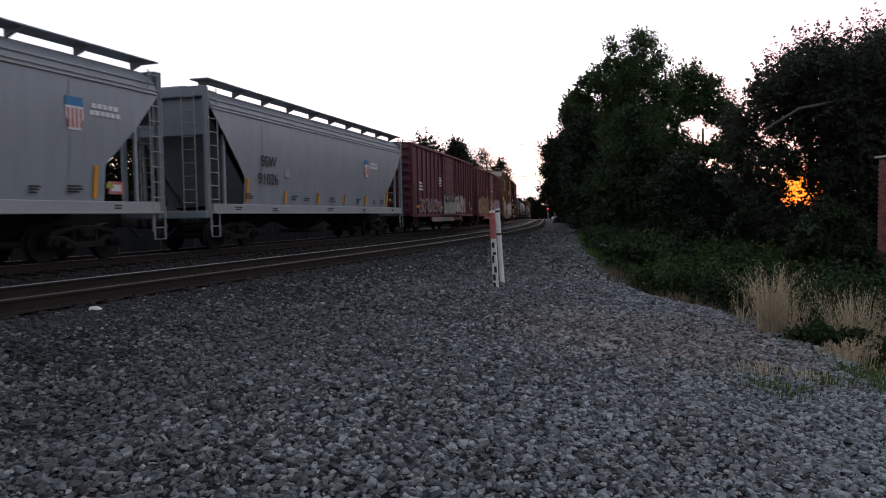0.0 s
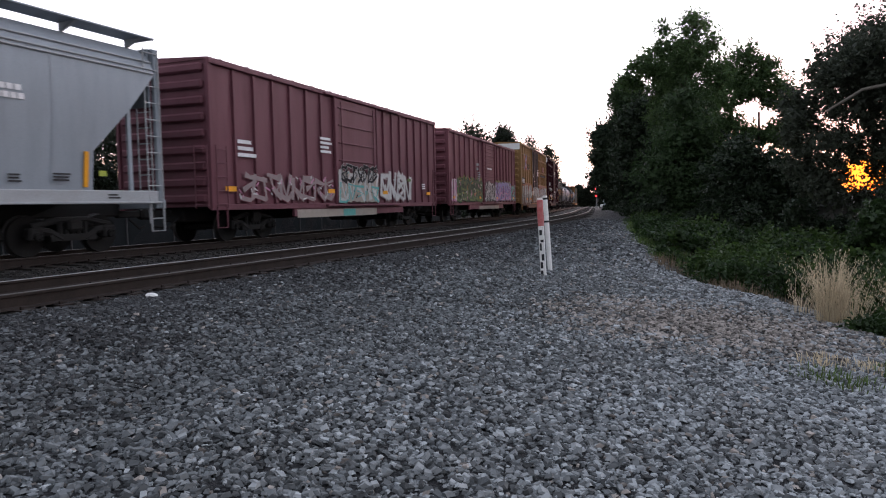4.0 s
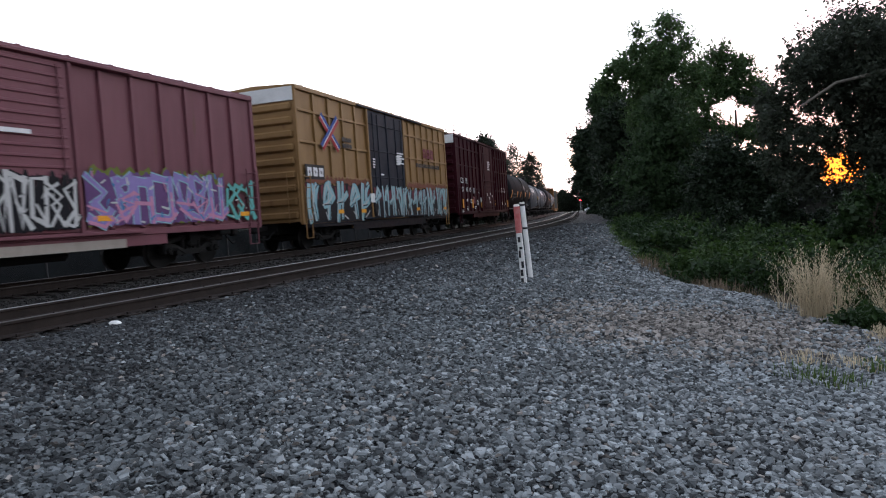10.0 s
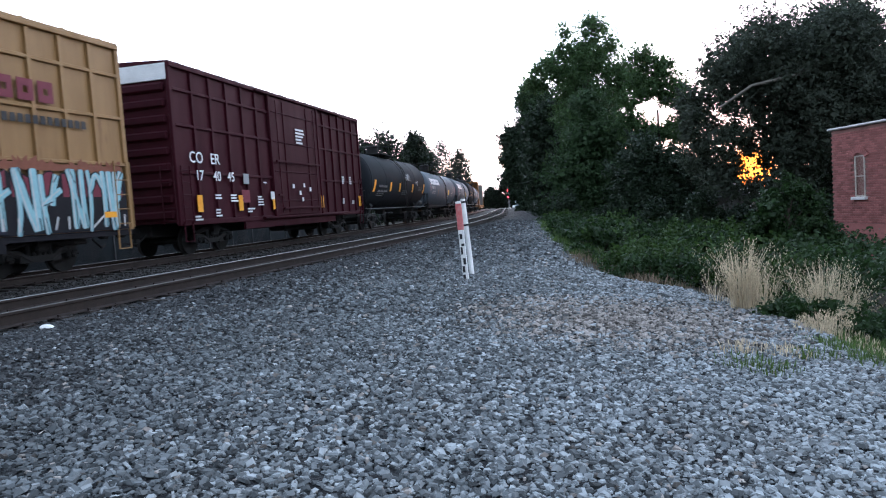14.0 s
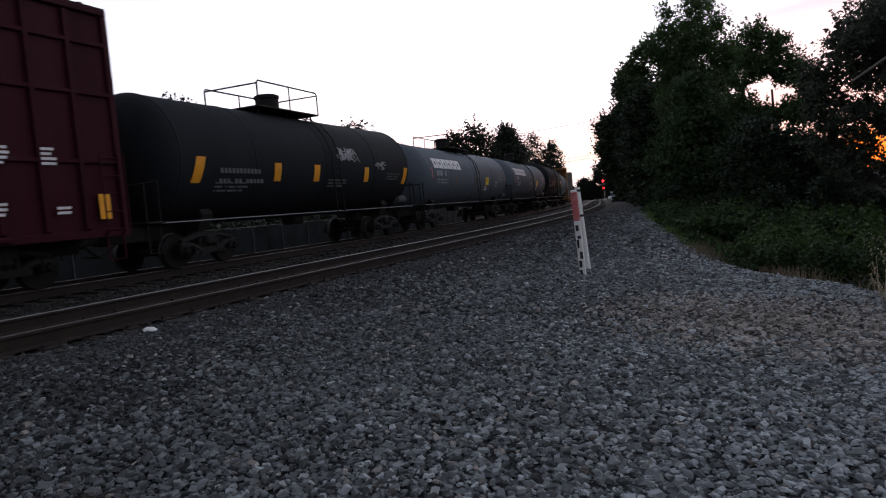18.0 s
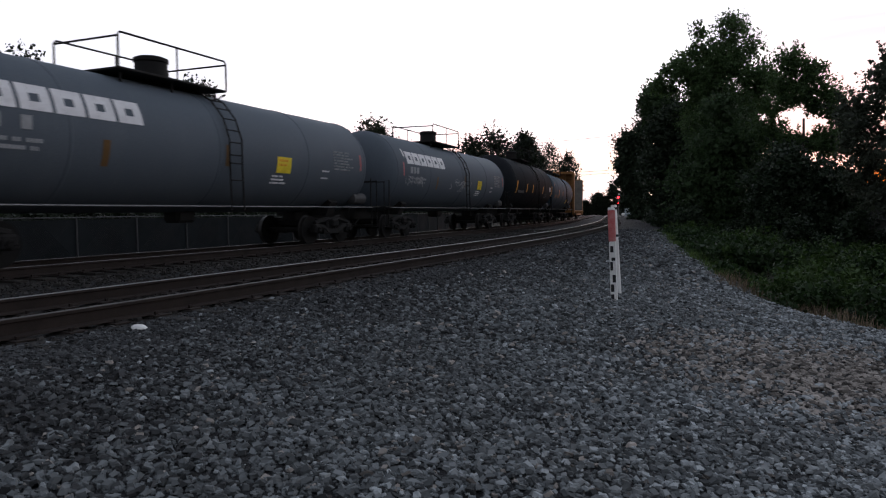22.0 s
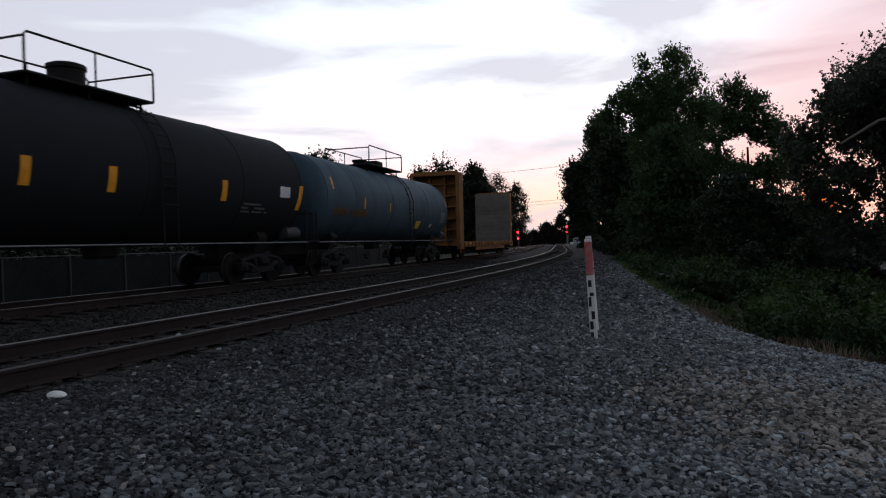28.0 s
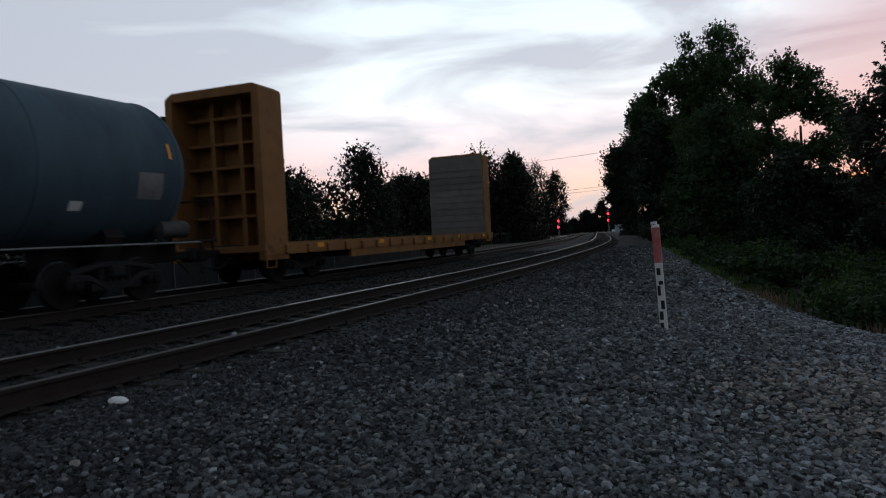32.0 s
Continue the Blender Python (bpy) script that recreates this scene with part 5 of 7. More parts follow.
for y in (-5.06, -3.13, 2.91, 6.9):
    marker(car, 1.625, y, 1.27, 0.4, 0.14, REFLECT)
marker(car, 1.69, -2.34, 1.77, 0.4, 0.36, WHITE, "placard_holder")
for y, z, n, w in ((-2.0, 3.35, 4, 0.22), (-1.2, 2.75, 1, 0.35), (0.9, 3.75, 5, 0.8)):
    bars(n, w, 0.06, MARK_WHITE, car, 1.695, y, z)
stain = Shape()
rnd = random.Random(44)
for k in range(120):
    y = -7.4 + 14.8 * k / 120
    if -2.3 < y < 1.6:
        continue
    stain.quad((1.5985, y, 2.28), (1.5985, y + 0.125, 2.28), (1.5985, y + 0.125, 2.42 + 0.2 * rnd.random() ** 2), (1.5985, y, 2.42 + 0.2 * rnd.random() ** 2))
tagged(part("paint_haze", stain, SPRAY["rust"], car, "red overspray along the painted edge"), kind="stuff")

car = boxcar(15.1, 5.48, BOX_MAROON, "dark maroon boxcar with white stencilled marks and a pale roof", "grid", 15, door_w=4.1, door_y=0.3, belts=(2.4, 3.75, 4.75), roof=ROOF_WHITE, name="boxcar")
TRAIN.append((car, 95.35))
for y, word in ((-6.6, "CO"), (-5.6, "ER")):
    letters(word, 0.46, MARK_WHITE, car, side_plane(1.612, y, 2.84), "white stencilled letters")
for y, word in ((-6.5, "17"), (-5.55, "40"), (-4.74, "45")):
    letters(word, 0.42, MARK_WHITE, car, side_plane(1.612, y, 2.32), "white stencilled numerals")
bars(2, 0.5, 0.05, MARK_WHITE, car, 1.612, -5.5, 1.75)
bars(3, 0.5, 0.05, MARK_WHITE, car, 1.612, -4.6, 1.75)
bars(4, 0.4, 0.05, MARK_WHITE, car, 1.612, -2.9, 1.7)
bars(5, 0.8, 0.07, MARK_WHITE, car, 1.68, 0.55, 4.3)
for y in (-6.6, -4.26, -1.9, 2.45, 7.0):
    part("reflector", Shape().box((1.615, y, 1.5), (0.012, 0.26, 0.5)), REFLECT, car)
for y, z, n, w in ((-6.7, 1.12, 2, 0.4), (-5.6, 1.3, 3, 0.35), (-3.6, 1.3, 2, 0.5), (-2.5, 2.2, 1, 0.2), (5.0, 2.6, 4, 0.3), (5.9, 2.6, 4, 0.3), (4.9, 1.6, 3, 0.25), (6.1, 1.5, 2, 0.3)):
    bars(n, w, 0.05, MARK_WHITE, car, 1.612, y, z)
part("route_panel", Shape().box((1.612, -3.8, 2.3), (0.012, 0.34, 0.34)), MARK_DIM, car, "worn square route panel")
part("route_panel", Shape().box((1.612, -3.9, 1.72), (0.012, 0.5, 0.42)), SPRAY["maroon"], car, "faded route panel")
for y, z in ((-0.4, 2.1), (0.15, 1.85), (0.55, 2.15), (0.35, 1.6), (1.1, 2.0)):
    part("door_decal", Shape().box((1.70, y, z), (0.02, 0.14, 0.16)), MARK_WHITE, car)
part("door_bar", Shape().box((1.70, 0.3, 1.28), (0.06, 3.2, 0.07), 0.01), BOX_MAROON, car)
part("door_bar", Shape().box((1.70, 0.3, 3.0), (0.06, 3.9, 0.07), 0.01), BOX_MAROON, car)
part("placard", Shape().box((1.612, -2.0, 1.75), (0.02, 0.26, 0.28)), MARK_WHITE, car, "white placard")
part("defect_card", Shape().box((-0.9, -7.64, 1.6), (0.3, 0.02, 0.3)), MARK_WHITE, car)
for z in (4.0, 3.4, 2.9):
    part("end_stencil", Shape().box((-0.7, -7.63, z), (0.5, 0.02, 0.1)).box((-0.7, -7.63, z - 0.16), (0.5, 0.02, 0.06)), MARK_WHITE, car)

R1, Z1 = 1.6, 2.64
car = tank_car(14.7, R1, TANK_BLACK, "black tank car with orange reflective marks", zc=Z1)
TRAIN.append((car, 110.8))
for y in (-5.7, -2.5, -0.45, 2.8, 6.0):
    on_tank(car, R1, Z1, y, 2.3, 0.32, 0.62 if abs(y) > 5 else 0.5, REFLECT, "reflector", 0.25 if abs(y) > 5 else 0.0)
tank_bars(car, R1, Z1, -4.0, 2.3, 1.9, 2, 0.13, MARK_FAINT)
scribble(car, R1, Z1, 1.0, 2.2, 2.7, 3.2, 36, 26)
scribble(car, R1, Z1, 3.6, 4.2, 2.5, 2.8, 37, 8)
for y, z in ((-4.4, 2.0), (0.9, 2.1), (5.0, 2.35)):
    tank_bars(car, R1, Z1, y, z, 1.3, 3, 0.05, MARK_FAINT)
R2, Z2 = 1.46, 2.42
for centre, shade in ((126.5, 1), (142.7, 2)):
    car = tank_car(15.9, R2, TANK_GREY, "slate grey tank car with a large white mark", zc=Z2)
    TRAIN.append((car, centre))
    blocks(car, 0, -4.05, 2.95, 6, 0.6, 0.46, 0.07, MARK_WHITE, (R2, Z2), "painted_mark")
    tank_bars(car, R2, Z2, -4.9, 2.5, 1.9, 1, 0.24, MARK_DIM)
    tank_bars(car, R2, Z2, -4.9, 2.2, 1.7, 2, 0.07, MARK_DIM)
    on_tank(car, R2, Z2, 2.6, 2.2, 0.62, 0.42, PLACARD, "placard")
    tank_bars(car, R2, Z2, 2.6, 2.32, 0.5, 2, 0.06, REFLECT)
    tank_bars(car, R2, Z2, 2.5, 1.9, 0.7, 3, 0.045, MARK_WHITE)
    tank_bars(car, R2, Z2, 5.6, 2.75, 1.15, 7, 0.045, MARK_DIM)
    for z, h in ((2.14, 0.045), (1.94, 0.045)):
        on_tank(car, R2, Z2, 4.6, z, 0.36, h, MARK_WHITE, "stencil_bar")
    on_tank(car, R2, Z2, -3.0, 2.1, 0.16, 0.5, SPRAY["faded"], "faded_reflector")
    on_tank(car, R2, Z2, 0.4, 2.3, 0.14, 0.5, SPRAY["faded"], "faded_reflector")
    if shade == 2:
        scribble(car, R2, Z2, -1.6, 1.7, 1.75, 2.35, 34)
        scribble(car, R2, Z2, -6.0, -4.4, 1.9, 2.3, 35)
        on_tank(car, R2, Z2, -6.2, 3.1, 0.1, 0.3, WHITE, "paint_mark")
    for y in (-6.4, 6.6):
        on_tank(car, R2, Z2, y, 2.5, 0.1, 0.5, MARK_RED, "reflector")
    sh = Shape()
    for k in range(3):
        sh.box((-0.4, -7.0 - 0.42, 3.2 - k * 0.17), (0.7, 0.03, 0.07))
    part("head_stencil", sh, MARK_DIM, car)
R3, Z3 = 1.58, 2.64
car = tank_car(14.5, R3, TANK_BLACK, "black tank car with a tall dome and orange marks", zc=Z3)
TRAIN.append((car, 157.9))
for y in (-5.6, -2.77, -0.88, 2.61, 6.1):
    on_tank(car, R3, Z3, y, 2.38, 0.2, 0.5 if abs(y) < 5.5 else 0.7, REFLECT, "reflector", 0.0 if abs(y) < 5.5 else 0.2)
tank_bars(car, R3, Z3, -4.2, 2.15, 2.0, 1, 0.2, MARK_FAINT)
tank_bars(car, R3, Z3, 4.0, 2.1, 1.2, 3, 0.05, MARK_FAINT)
on_tank(car, R3, Z3, 5.3, 2.5, 0.5, 0.3, MARK_WHITE, "stencil_panel")
R4, Z4 = 1.5, 2.55
car = tank_car(15.4, R4, TANK_BLUE, "faded blue tank car with a yellow placard", zc=Z4, dome="box", rail_len=3.6, mid=-0.1, bands=(-4.4, -0.84, 3.6))
TRAIN.append((car, 172.45))
for y, n in ((-5.6, 5), (-4.0, 6)):
    blocks(car, 0, y, 2.1, n, 0.17, 0.24, 0.05, SPRAY["faded"], (R4, Z4), "painted_mark")
on_tank(car, R4, Z4, -3.7, 2.45, 0.12, 0.4, REFLECT, "reflector")
on_tank(car, R4, Z4, -1.2, 2.4, 0.1, 0.36, REFLECT, "reflector")
on_tank(car, R4, Z4, 1.5, 2.35, 0.1, 0.32, REFLECT, "reflector")
on_tank(car, R4, Z4, 2.5, 1.8, 0.6, 0.34, PLACARD, "placard")
on_tank(car, R4, Z4, 5.9, 2.2, 0.6, 0.5, GALV, "stencil_panel")
on_tank(car, R4, Z4, 4.36, 1.8, 0.25, 0.16, MARK_WHITE, "stencil_panel")
on_tank(car, R4, Z4, -6.2, 3.0, 0.1, 0.4, REFLECT, "reflector")
on_tank(car, R4, Z4, 6.4, 2.9, 0.08, 0.3, REFLECT, "reflector")
car = bulkhead_flat(19.1, "yellow bulkhead flat car at the end of the train, unloaded")
TRAIN.append((car, 191.2))
for y in (-7, -3.2, 1.0, 4.5, 8):
    marker(car, 1.436, y, 0.9, 0.35, 0.12, REFLECT)

# pace of the train: seconds, metres a second
PACE = [(0, 4.85), (8, 5.12), (14, 5.0), (23, 5.4), (27, 5.2), (32, 5.5)]


def run(t):
    """How far the train has come at t."""
    far = 0.0
    for (a, va), (b, vb) in zip(PACE, PACE[1:]):
        if t > a:
            q = min(t, b)
            far += (q - a) * (va + va + (vb - va) * (q - a) / (b - a)) / 2
    return far


def motions():
    for thing, middle in TRAIN:
        rows = []
        for i in range(0, 33):
            p, th = line(middle - run(i))
            q = line(middle - run(i) + 6)[0] - line(middle - run(i) - 6)[0]
            rows.append((i, Matrix.Translation(p) @ Matrix.Rotation(math.atan2(-q.x, q.y), 4, "Z") @ Matrix.Rotation(math.atan2(q.z, math.hypot(q.x, q.y)), 4, "X")))
        walk(thing, rows)
    for w in WHEELS:
        base = w.matrix_basis.copy()
        walk(w, [(i / 10, base @ Matrix.Rotation(run(i / 10) / R_WHEEL, 4, "X")) for i in range(0, 321)])

# ---- trackside things ----


def leaf_cloud(lobes, count, size, rnd, spray=0.42, core=0.16):
    """Leaves as small bent quads: sprays of leaves all over each lobe of the crown, and larger ones in its dark heart."""
    lobes = np.array(lobes)
    weight = lobes[:, 3] ** 2
    subs = np.maximum((weight * 13 / spray).astype(int), 9)
    which = np.repeat(np.arange(len(lobes)), subs)
    d = rnd.normal(size=(len(which), 3))
    d /= np.linalg.norm(d, axis=1)[:, None]
    centre = lobes[which, :3] + d * (lobes[which, 3] * (0.45 + 0.55 * rnd.random(len(which)) ** 0.7 + 0.2 * rnd.normal(size=len(which))))[:, None] * np.array([1, 1, 0.85])
    reach = spray * (0.5 + 0.8 * rnd.random(len(which)))
    idx = rnd.integers(0, len(which), count)
    off = rnd.normal(size=(count, 3))
    off *= np.minimum(1.0, 1.7 / np.linalg.norm(off, axis=1))[:, None]
    p = centre[idx] + off * (reach[idx] * 0.55)[:, None]
    s = size * (0.6 + 0.8 * rnd.random(count))
    deep = int(count * core)
    li = rnd.choice(len(lobes), deep, p=weight / weight.sum())
    e = rnd.normal(size=(deep, 3))
    e /= np.linalg.norm(e, axis=1)[:, None]
    p[:deep] = lobes[li, :3] + e * (lobes[li, 3] * 0.8 * rnd.random(deep) ** 0.4)[:, None]
    s[:deep] *= 2.1
    wisp = np.arange(deep, deep + int(count * 0.2))
    lobe_of = rnd.choice(len(lobes), 60 + 14 * len(lobes), p=weight / weight.sum())
    way = rnd.normal(size=(len(lobe_of), 3)) + np.array([0, 0, 0.45])
    way /= np.linalg.norm(way, axis=1)[:, None]
    k = rnd.integers(0, len(lobe_of), len(wisp))
    along = 0.75 + 0.62 * rnd.random(len(wisp)) ** 1.3
    r_lobe = lobes[lobe_of[k], 3]
    p[wisp] = lobes[lobe_of[k], :3] + way[k] * (r_lobe * along)[:, None] + rnd.normal(size=(len(wisp), 3)) * (0.13 * np.minimum(r_lobe, 1.6) * (1.45 - along))[:, None]
    n = d[idx] * 0.6 + rnd.normal(size=(count, 3)) * 0.6 + np.array([0, 0, 0.35])
    n /= np.linalg.norm(n, axis=1)[:, None]
    a = np.cross(n, rnd.normal(size=(count, 3)))
    a /= np.linalg.norm(a, axis=1)[:, None]
    b = np.cross(n, a)
    a, b = a * s[:, None], b * (s * 0.6)[:, None]
    lift = n * (s * 0.15)[:, None]
    return np.stack([p - a, p - b + lift, p + a, p + b + lift], 1).reshape(-1, 3), centre


def quad_mesh(name, v, material):
    me = bpy.data.meshes.new(name)
    n = len(v) // 4
    me.vertices.add(n * 4)
    me.vertices.foreach_set("co", v.astype(np.float32).ravel())
    me.loops.add(n * 4)
    me.loops.foreach_set("vertex_index", np.arange(n * 4, dtype=np.int32))
    me.polygons.add(n)
    me.polygons.foreach_set("loop_start", np.arange(0, n * 4, 4, dtype=np.int32))
    me.update(calc_edges=True)
    me.materials.append(material)
    return me


def auto_lobes(height, width, low, count, rnd, fat):
    """An uneven crown, widest a little under its middle."""
    out = []
    for i in range(count):
        a, q = 2.4 * i + rnd.random(), (i + 0.5) / count
        bulge = math.sin(math.pi * min(q * 0.8 + 0.16, 0.95)) ** 0.7 if low > 0.1 or q > 0.5 else 0.95
        r = fat * width * (0.15 + 0.07 * rnd.random()) * (1.1 - 0.45 * q)
        span = max(width / 2 * bulge - r * 0.8, 0) * (0.55 + 0.5 * rnd.random())
        out.append((span * math.cos(a), span * math.sin(a), max(height * (low + (1 - low) * q) - r * 0.7, r * 0.5), r))
    return out


def tree(name, label, x, y, height, width, seed, leaves=9000, size=0.12, material=None, lobes=12, trunk_r=0.3, low=0.25, group="trackside trees", fat=1.0, spray=0.42, limbs=(), core=0.16):
    """lobes: how many, or a list of (x, z, radius) in the world for a crown of a given form."""
    rnd = np.random.default_rng(seed)
    z0 = ground_z(x, y) - 0.1
    t = empty(name, label, "tree" if name == "tree" else "shrub", group, Matrix.Translation((x, y, z0)))
    if isinstance(lobes, int):
        crown = auto_lobes(height, width, low, lobes, rnd, fat)
    else:
        crown = [(lx - x, (rnd.random() - 0.5) * width * 0.4, lz - z0, r) for lx, lz, r in lobes]
        for lx, lz, r in lobes:
            if r > 1.2:
                crown += [(lx - x + rnd.normal() * 0.4, side * (0.5 + 0.5 * rnd.random()) * width * 0.3, lz - z0 - 0.5 * rnd.random(), r * 0.8) for side in (-1, 1)]
    cx, cy = np.mean([c[0] for c in crown]), np.mean([c[1] for c in crown])
    bark = Shape()
    bark.tube([(0, 0, 0), (cx * 0.15, cy * 0.15, height * 0.18), (cx * 0.45, cy * 0.45, height * 0.42), (cx * 0.8, cy * 0.8, height * 0.72)], trunk_r, 10, trunk_r * 0.3)
    v, tips = leaf_cloud(crown, leaves, size, rnd, spray, core)
    for c in crown:
        if c[3] < 1.15 and not isinstance(lobes, int) or limbs and c[0] < -1.6:
            continue
        k = min(0.65, max(0.15, c[2] / height * 0.7))
        start = Vector((cx * k * 0.8, cy * k * 0.8, height * k))
        mid = start.lerp(Vector(c[:3]), 0.55) + Vector((0, 0, 0.05 * height * (rnd.random() - 0.2)))
        bark.tube([start, mid, Vector(c[:3])], trunk_r * 0.26, 6, trunk_r * 0.08, False)
        # twigs to a few of the sprays
        for tip in tips[np.argsort(np.linalg.norm(tips - np.array(c[:3]), axis=1))[5:40:7]]:
            bark.tube([Vector(c[:3]), Vector(c[:3]).lerp(Vector(tip), 0.5) + Vector((0, 0, 0.1)), Vector(tip)], trunk_r * 0.07, 4, trunk_r * 0.03, False)
    part("trunk", bark, BARK, t, smooth=True)
    for path, r in limbs:
        part("limb", Shape().tube([Vector(p) - Vector((x, y, z0)) for p in path], r, 8, r * 0.45), BARK_PALE, t, "pale bare limb", smooth=True)
    tagged(part("crown", quad_mesh("crown", v, material or LEAF), None, t), kind="stuff")
    return t


# the dense group of trees on the bank side
OAK = "tall leafy oak with an uneven crown against the sky"
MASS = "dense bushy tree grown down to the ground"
SPREAD = "large spreading oak with dark foliage"
tree("tree", OAK, -3.4, 62, 17.5, 6.0, 1, 56000, 0.09, LEAF_TOP, trunk_r=0.5, spray=0.46, core=0.1,
     lobes=[(-3.2, 16.3, 0.7), (-2.0, 15.8, 0.6), (-5.2, 15.4, 0.7), (-6.6, 13.9, 0.7), (-7.6, 12.6, 0.8), (-8.5, 11.6, 0.7), (-5.5, 14.5, 0.9), (-5.0, 13.6, 1.0), (-4.2, 14.3, 0.8), (-2.9, 15.3, 1.2), (-1.4, 14.2, 1.0), (-3.3, 13.2, 1.9), (-6.2, 12.6, 1.3), (-7.7, 11.4, 1.1), (-1.0, 11.5, 1.6), (-4.5, 11.1, 2.2), (-1.8, 9.7, 1.7), (-4.6, 8.4, 2.2), (-2.6, 7.4, 2.0)])
tree("tree", "leafy oak leaning towards the line", -9.6, 78, 15.5, 5.0, 21, 34000, 0.11, trunk_r=0.4, spray=0.5, core=0.1,
     lobes=[(-12.0, 12.6, 0.9), (-10.7, 13.8, 1.3), (-9.9, 12.3, 1.5), (-11.1, 11.2, 1.2), (-9.1, 11.0, 1.8), (-8.6, 8.6, 2.2)])
tree("tree", "slender tree with an open crown beside the oak", 1.9, 52, 12.0, 5.0, 3, 20000, 0.085, LEAF_TOP, trunk_r=0.22, core=0.1,
     lobes=[(1.0, 10.4, 1.1), (2.2, 9.9, 0.8), (0.5, 9.1, 1.1), (2.6, 8.8, 1.0), (-0.2, 7.7, 0.8), (3.3, 7.8, 1.1), (3.9, 6.5, 1.1), (3.3, 5.4, 1.1), (-0.2, 6.3, 1.2), (1.5, 8.6, 0.8), (0.8, 8.2, 0.6), (2.3, 7.9, 0.55), (1.0, 5.6, 1.0), (2.2, 5.6, 0.9)])
# LEAF_DEEP masses: their shade is in the leaf colour
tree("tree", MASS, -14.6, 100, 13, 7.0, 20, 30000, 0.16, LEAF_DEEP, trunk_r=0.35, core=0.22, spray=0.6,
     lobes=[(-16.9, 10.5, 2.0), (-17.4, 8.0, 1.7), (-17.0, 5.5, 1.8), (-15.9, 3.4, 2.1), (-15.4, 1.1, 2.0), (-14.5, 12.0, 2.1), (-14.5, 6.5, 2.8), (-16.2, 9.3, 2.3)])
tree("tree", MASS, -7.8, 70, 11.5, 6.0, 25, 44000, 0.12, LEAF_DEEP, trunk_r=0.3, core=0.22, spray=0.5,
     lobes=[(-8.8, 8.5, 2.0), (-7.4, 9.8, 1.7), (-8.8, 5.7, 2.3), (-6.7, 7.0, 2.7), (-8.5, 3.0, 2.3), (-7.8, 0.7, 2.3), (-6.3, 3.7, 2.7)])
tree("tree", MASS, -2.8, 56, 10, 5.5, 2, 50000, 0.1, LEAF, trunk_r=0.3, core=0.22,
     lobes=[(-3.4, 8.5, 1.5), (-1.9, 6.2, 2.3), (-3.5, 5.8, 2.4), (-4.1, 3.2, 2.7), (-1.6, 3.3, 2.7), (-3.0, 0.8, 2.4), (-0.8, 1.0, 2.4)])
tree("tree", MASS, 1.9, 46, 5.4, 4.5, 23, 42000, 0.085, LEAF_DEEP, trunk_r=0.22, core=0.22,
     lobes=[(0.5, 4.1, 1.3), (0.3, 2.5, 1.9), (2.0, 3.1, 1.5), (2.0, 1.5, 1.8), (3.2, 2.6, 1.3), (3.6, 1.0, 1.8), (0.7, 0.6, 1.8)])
tree("tree", "large spreading oak with pale bare limbs", 7.4, 36, 9.4, 7.0, 4, 100000, 0.07, LEAF_GREY, trunk_r=0.4, core=0.2,
     limbs=[([(8.6, 35, 6.9), (7.0, 34, 6.0), (5.2, 33.6, 5.7), (3.9, 33.4, 4.9)], 0.1), ([(7.6, 36, 3.0), (7.9, 35, 4.4), (8.6, 35, 6.0)], 0.14)],
     lobes=[(2.9, 5.5, 0.9), (2.7, 4.2, 0.7), (3.7, 5.9, 1.1), (4.1, 6.7, 1.1), (5.0, 7.5, 1.2), (4.9, 6.2, 1.2), (3.6, 4.6, 0.7), (4.0, 3.6, 0.8), (3.3, 2.8, 1.1), (4.1, 1.9, 0.9), (6.0, 7.7, 1.7), (6.2, 6.1, 1.2),
            (6.6, 4.0, 0.9), (7.2, 6.2, 1.9), (8.1, 7.4, 2.1), (8.1, 4.8, 1.7), (9.6, 7.8, 2.3), (9.4, 5.6, 2.3), (7.0, 2.8, 1.0), (8.1, 3.0, 1.4), (5.3, 3.75, 0.6), (4.6, 2.9, 0.5), (6.35, 3.1, 0.55), (6.5, 2.1, 0.7), (4.5, 1.4, 0.7), (5.6, 0.9, 0.75), (4.5, 5.0, 0.55), (6.1, 5.1, 0.6), (9.7, 3.6, 1.6), (7.2, 1.2, 1.2), (4.8, 2.4, 0.45), (6.05, 2.5, 0.42), (5.4, 3.1, 0.42), (5.5, 1.5, 0.45), (5.7, 4.35, 0.5), (4.9, 4.4, 0.45), (5.5, 5.4, 0.5), (3.3, 3.6, 0.7), (2.8, 4.9, 0.6), (4.3, 5.4, 0.6), (5.4, 3.35, 0.5), (4.3, 4.1, 0.6), (4.9, 3.7, 0.55), (6.2, 3.7, 0.65), (6.0, 3.0, 0.45), (6.7, 3.2, 0.6), (5.2, 4.9, 0.65), (5.7, 5.7, 0.6), (4.4, 1.9, 0.6)])
tree("tree", SPREAD, 15.5, 33, 13.5, 11, 5, 52000, 0.075, LEAF_GREY, lobes=26, low=0.15, trunk_r=0.45, fat=1.2)
tree("tree", SPREAD, 20, 40, 16, 14, 6, 20000, 0.16, lobes=26, low=0.1, trunk_r=0.45, fat=1.2)
tree("tree", "small leafy tree beside the brick building", 4.7, 24, 3.0, 3.4, 7, 26000, 0.05, LEAF_BUSH, lobes=16, low=0.03, trunk_r=0.1, spray=0.24)
tree("tree", "dark tree behind the brick building", 15, 52, 12, 9, 12, 12000, 0.17, lobes=18, low=0.02, fat=1.2)
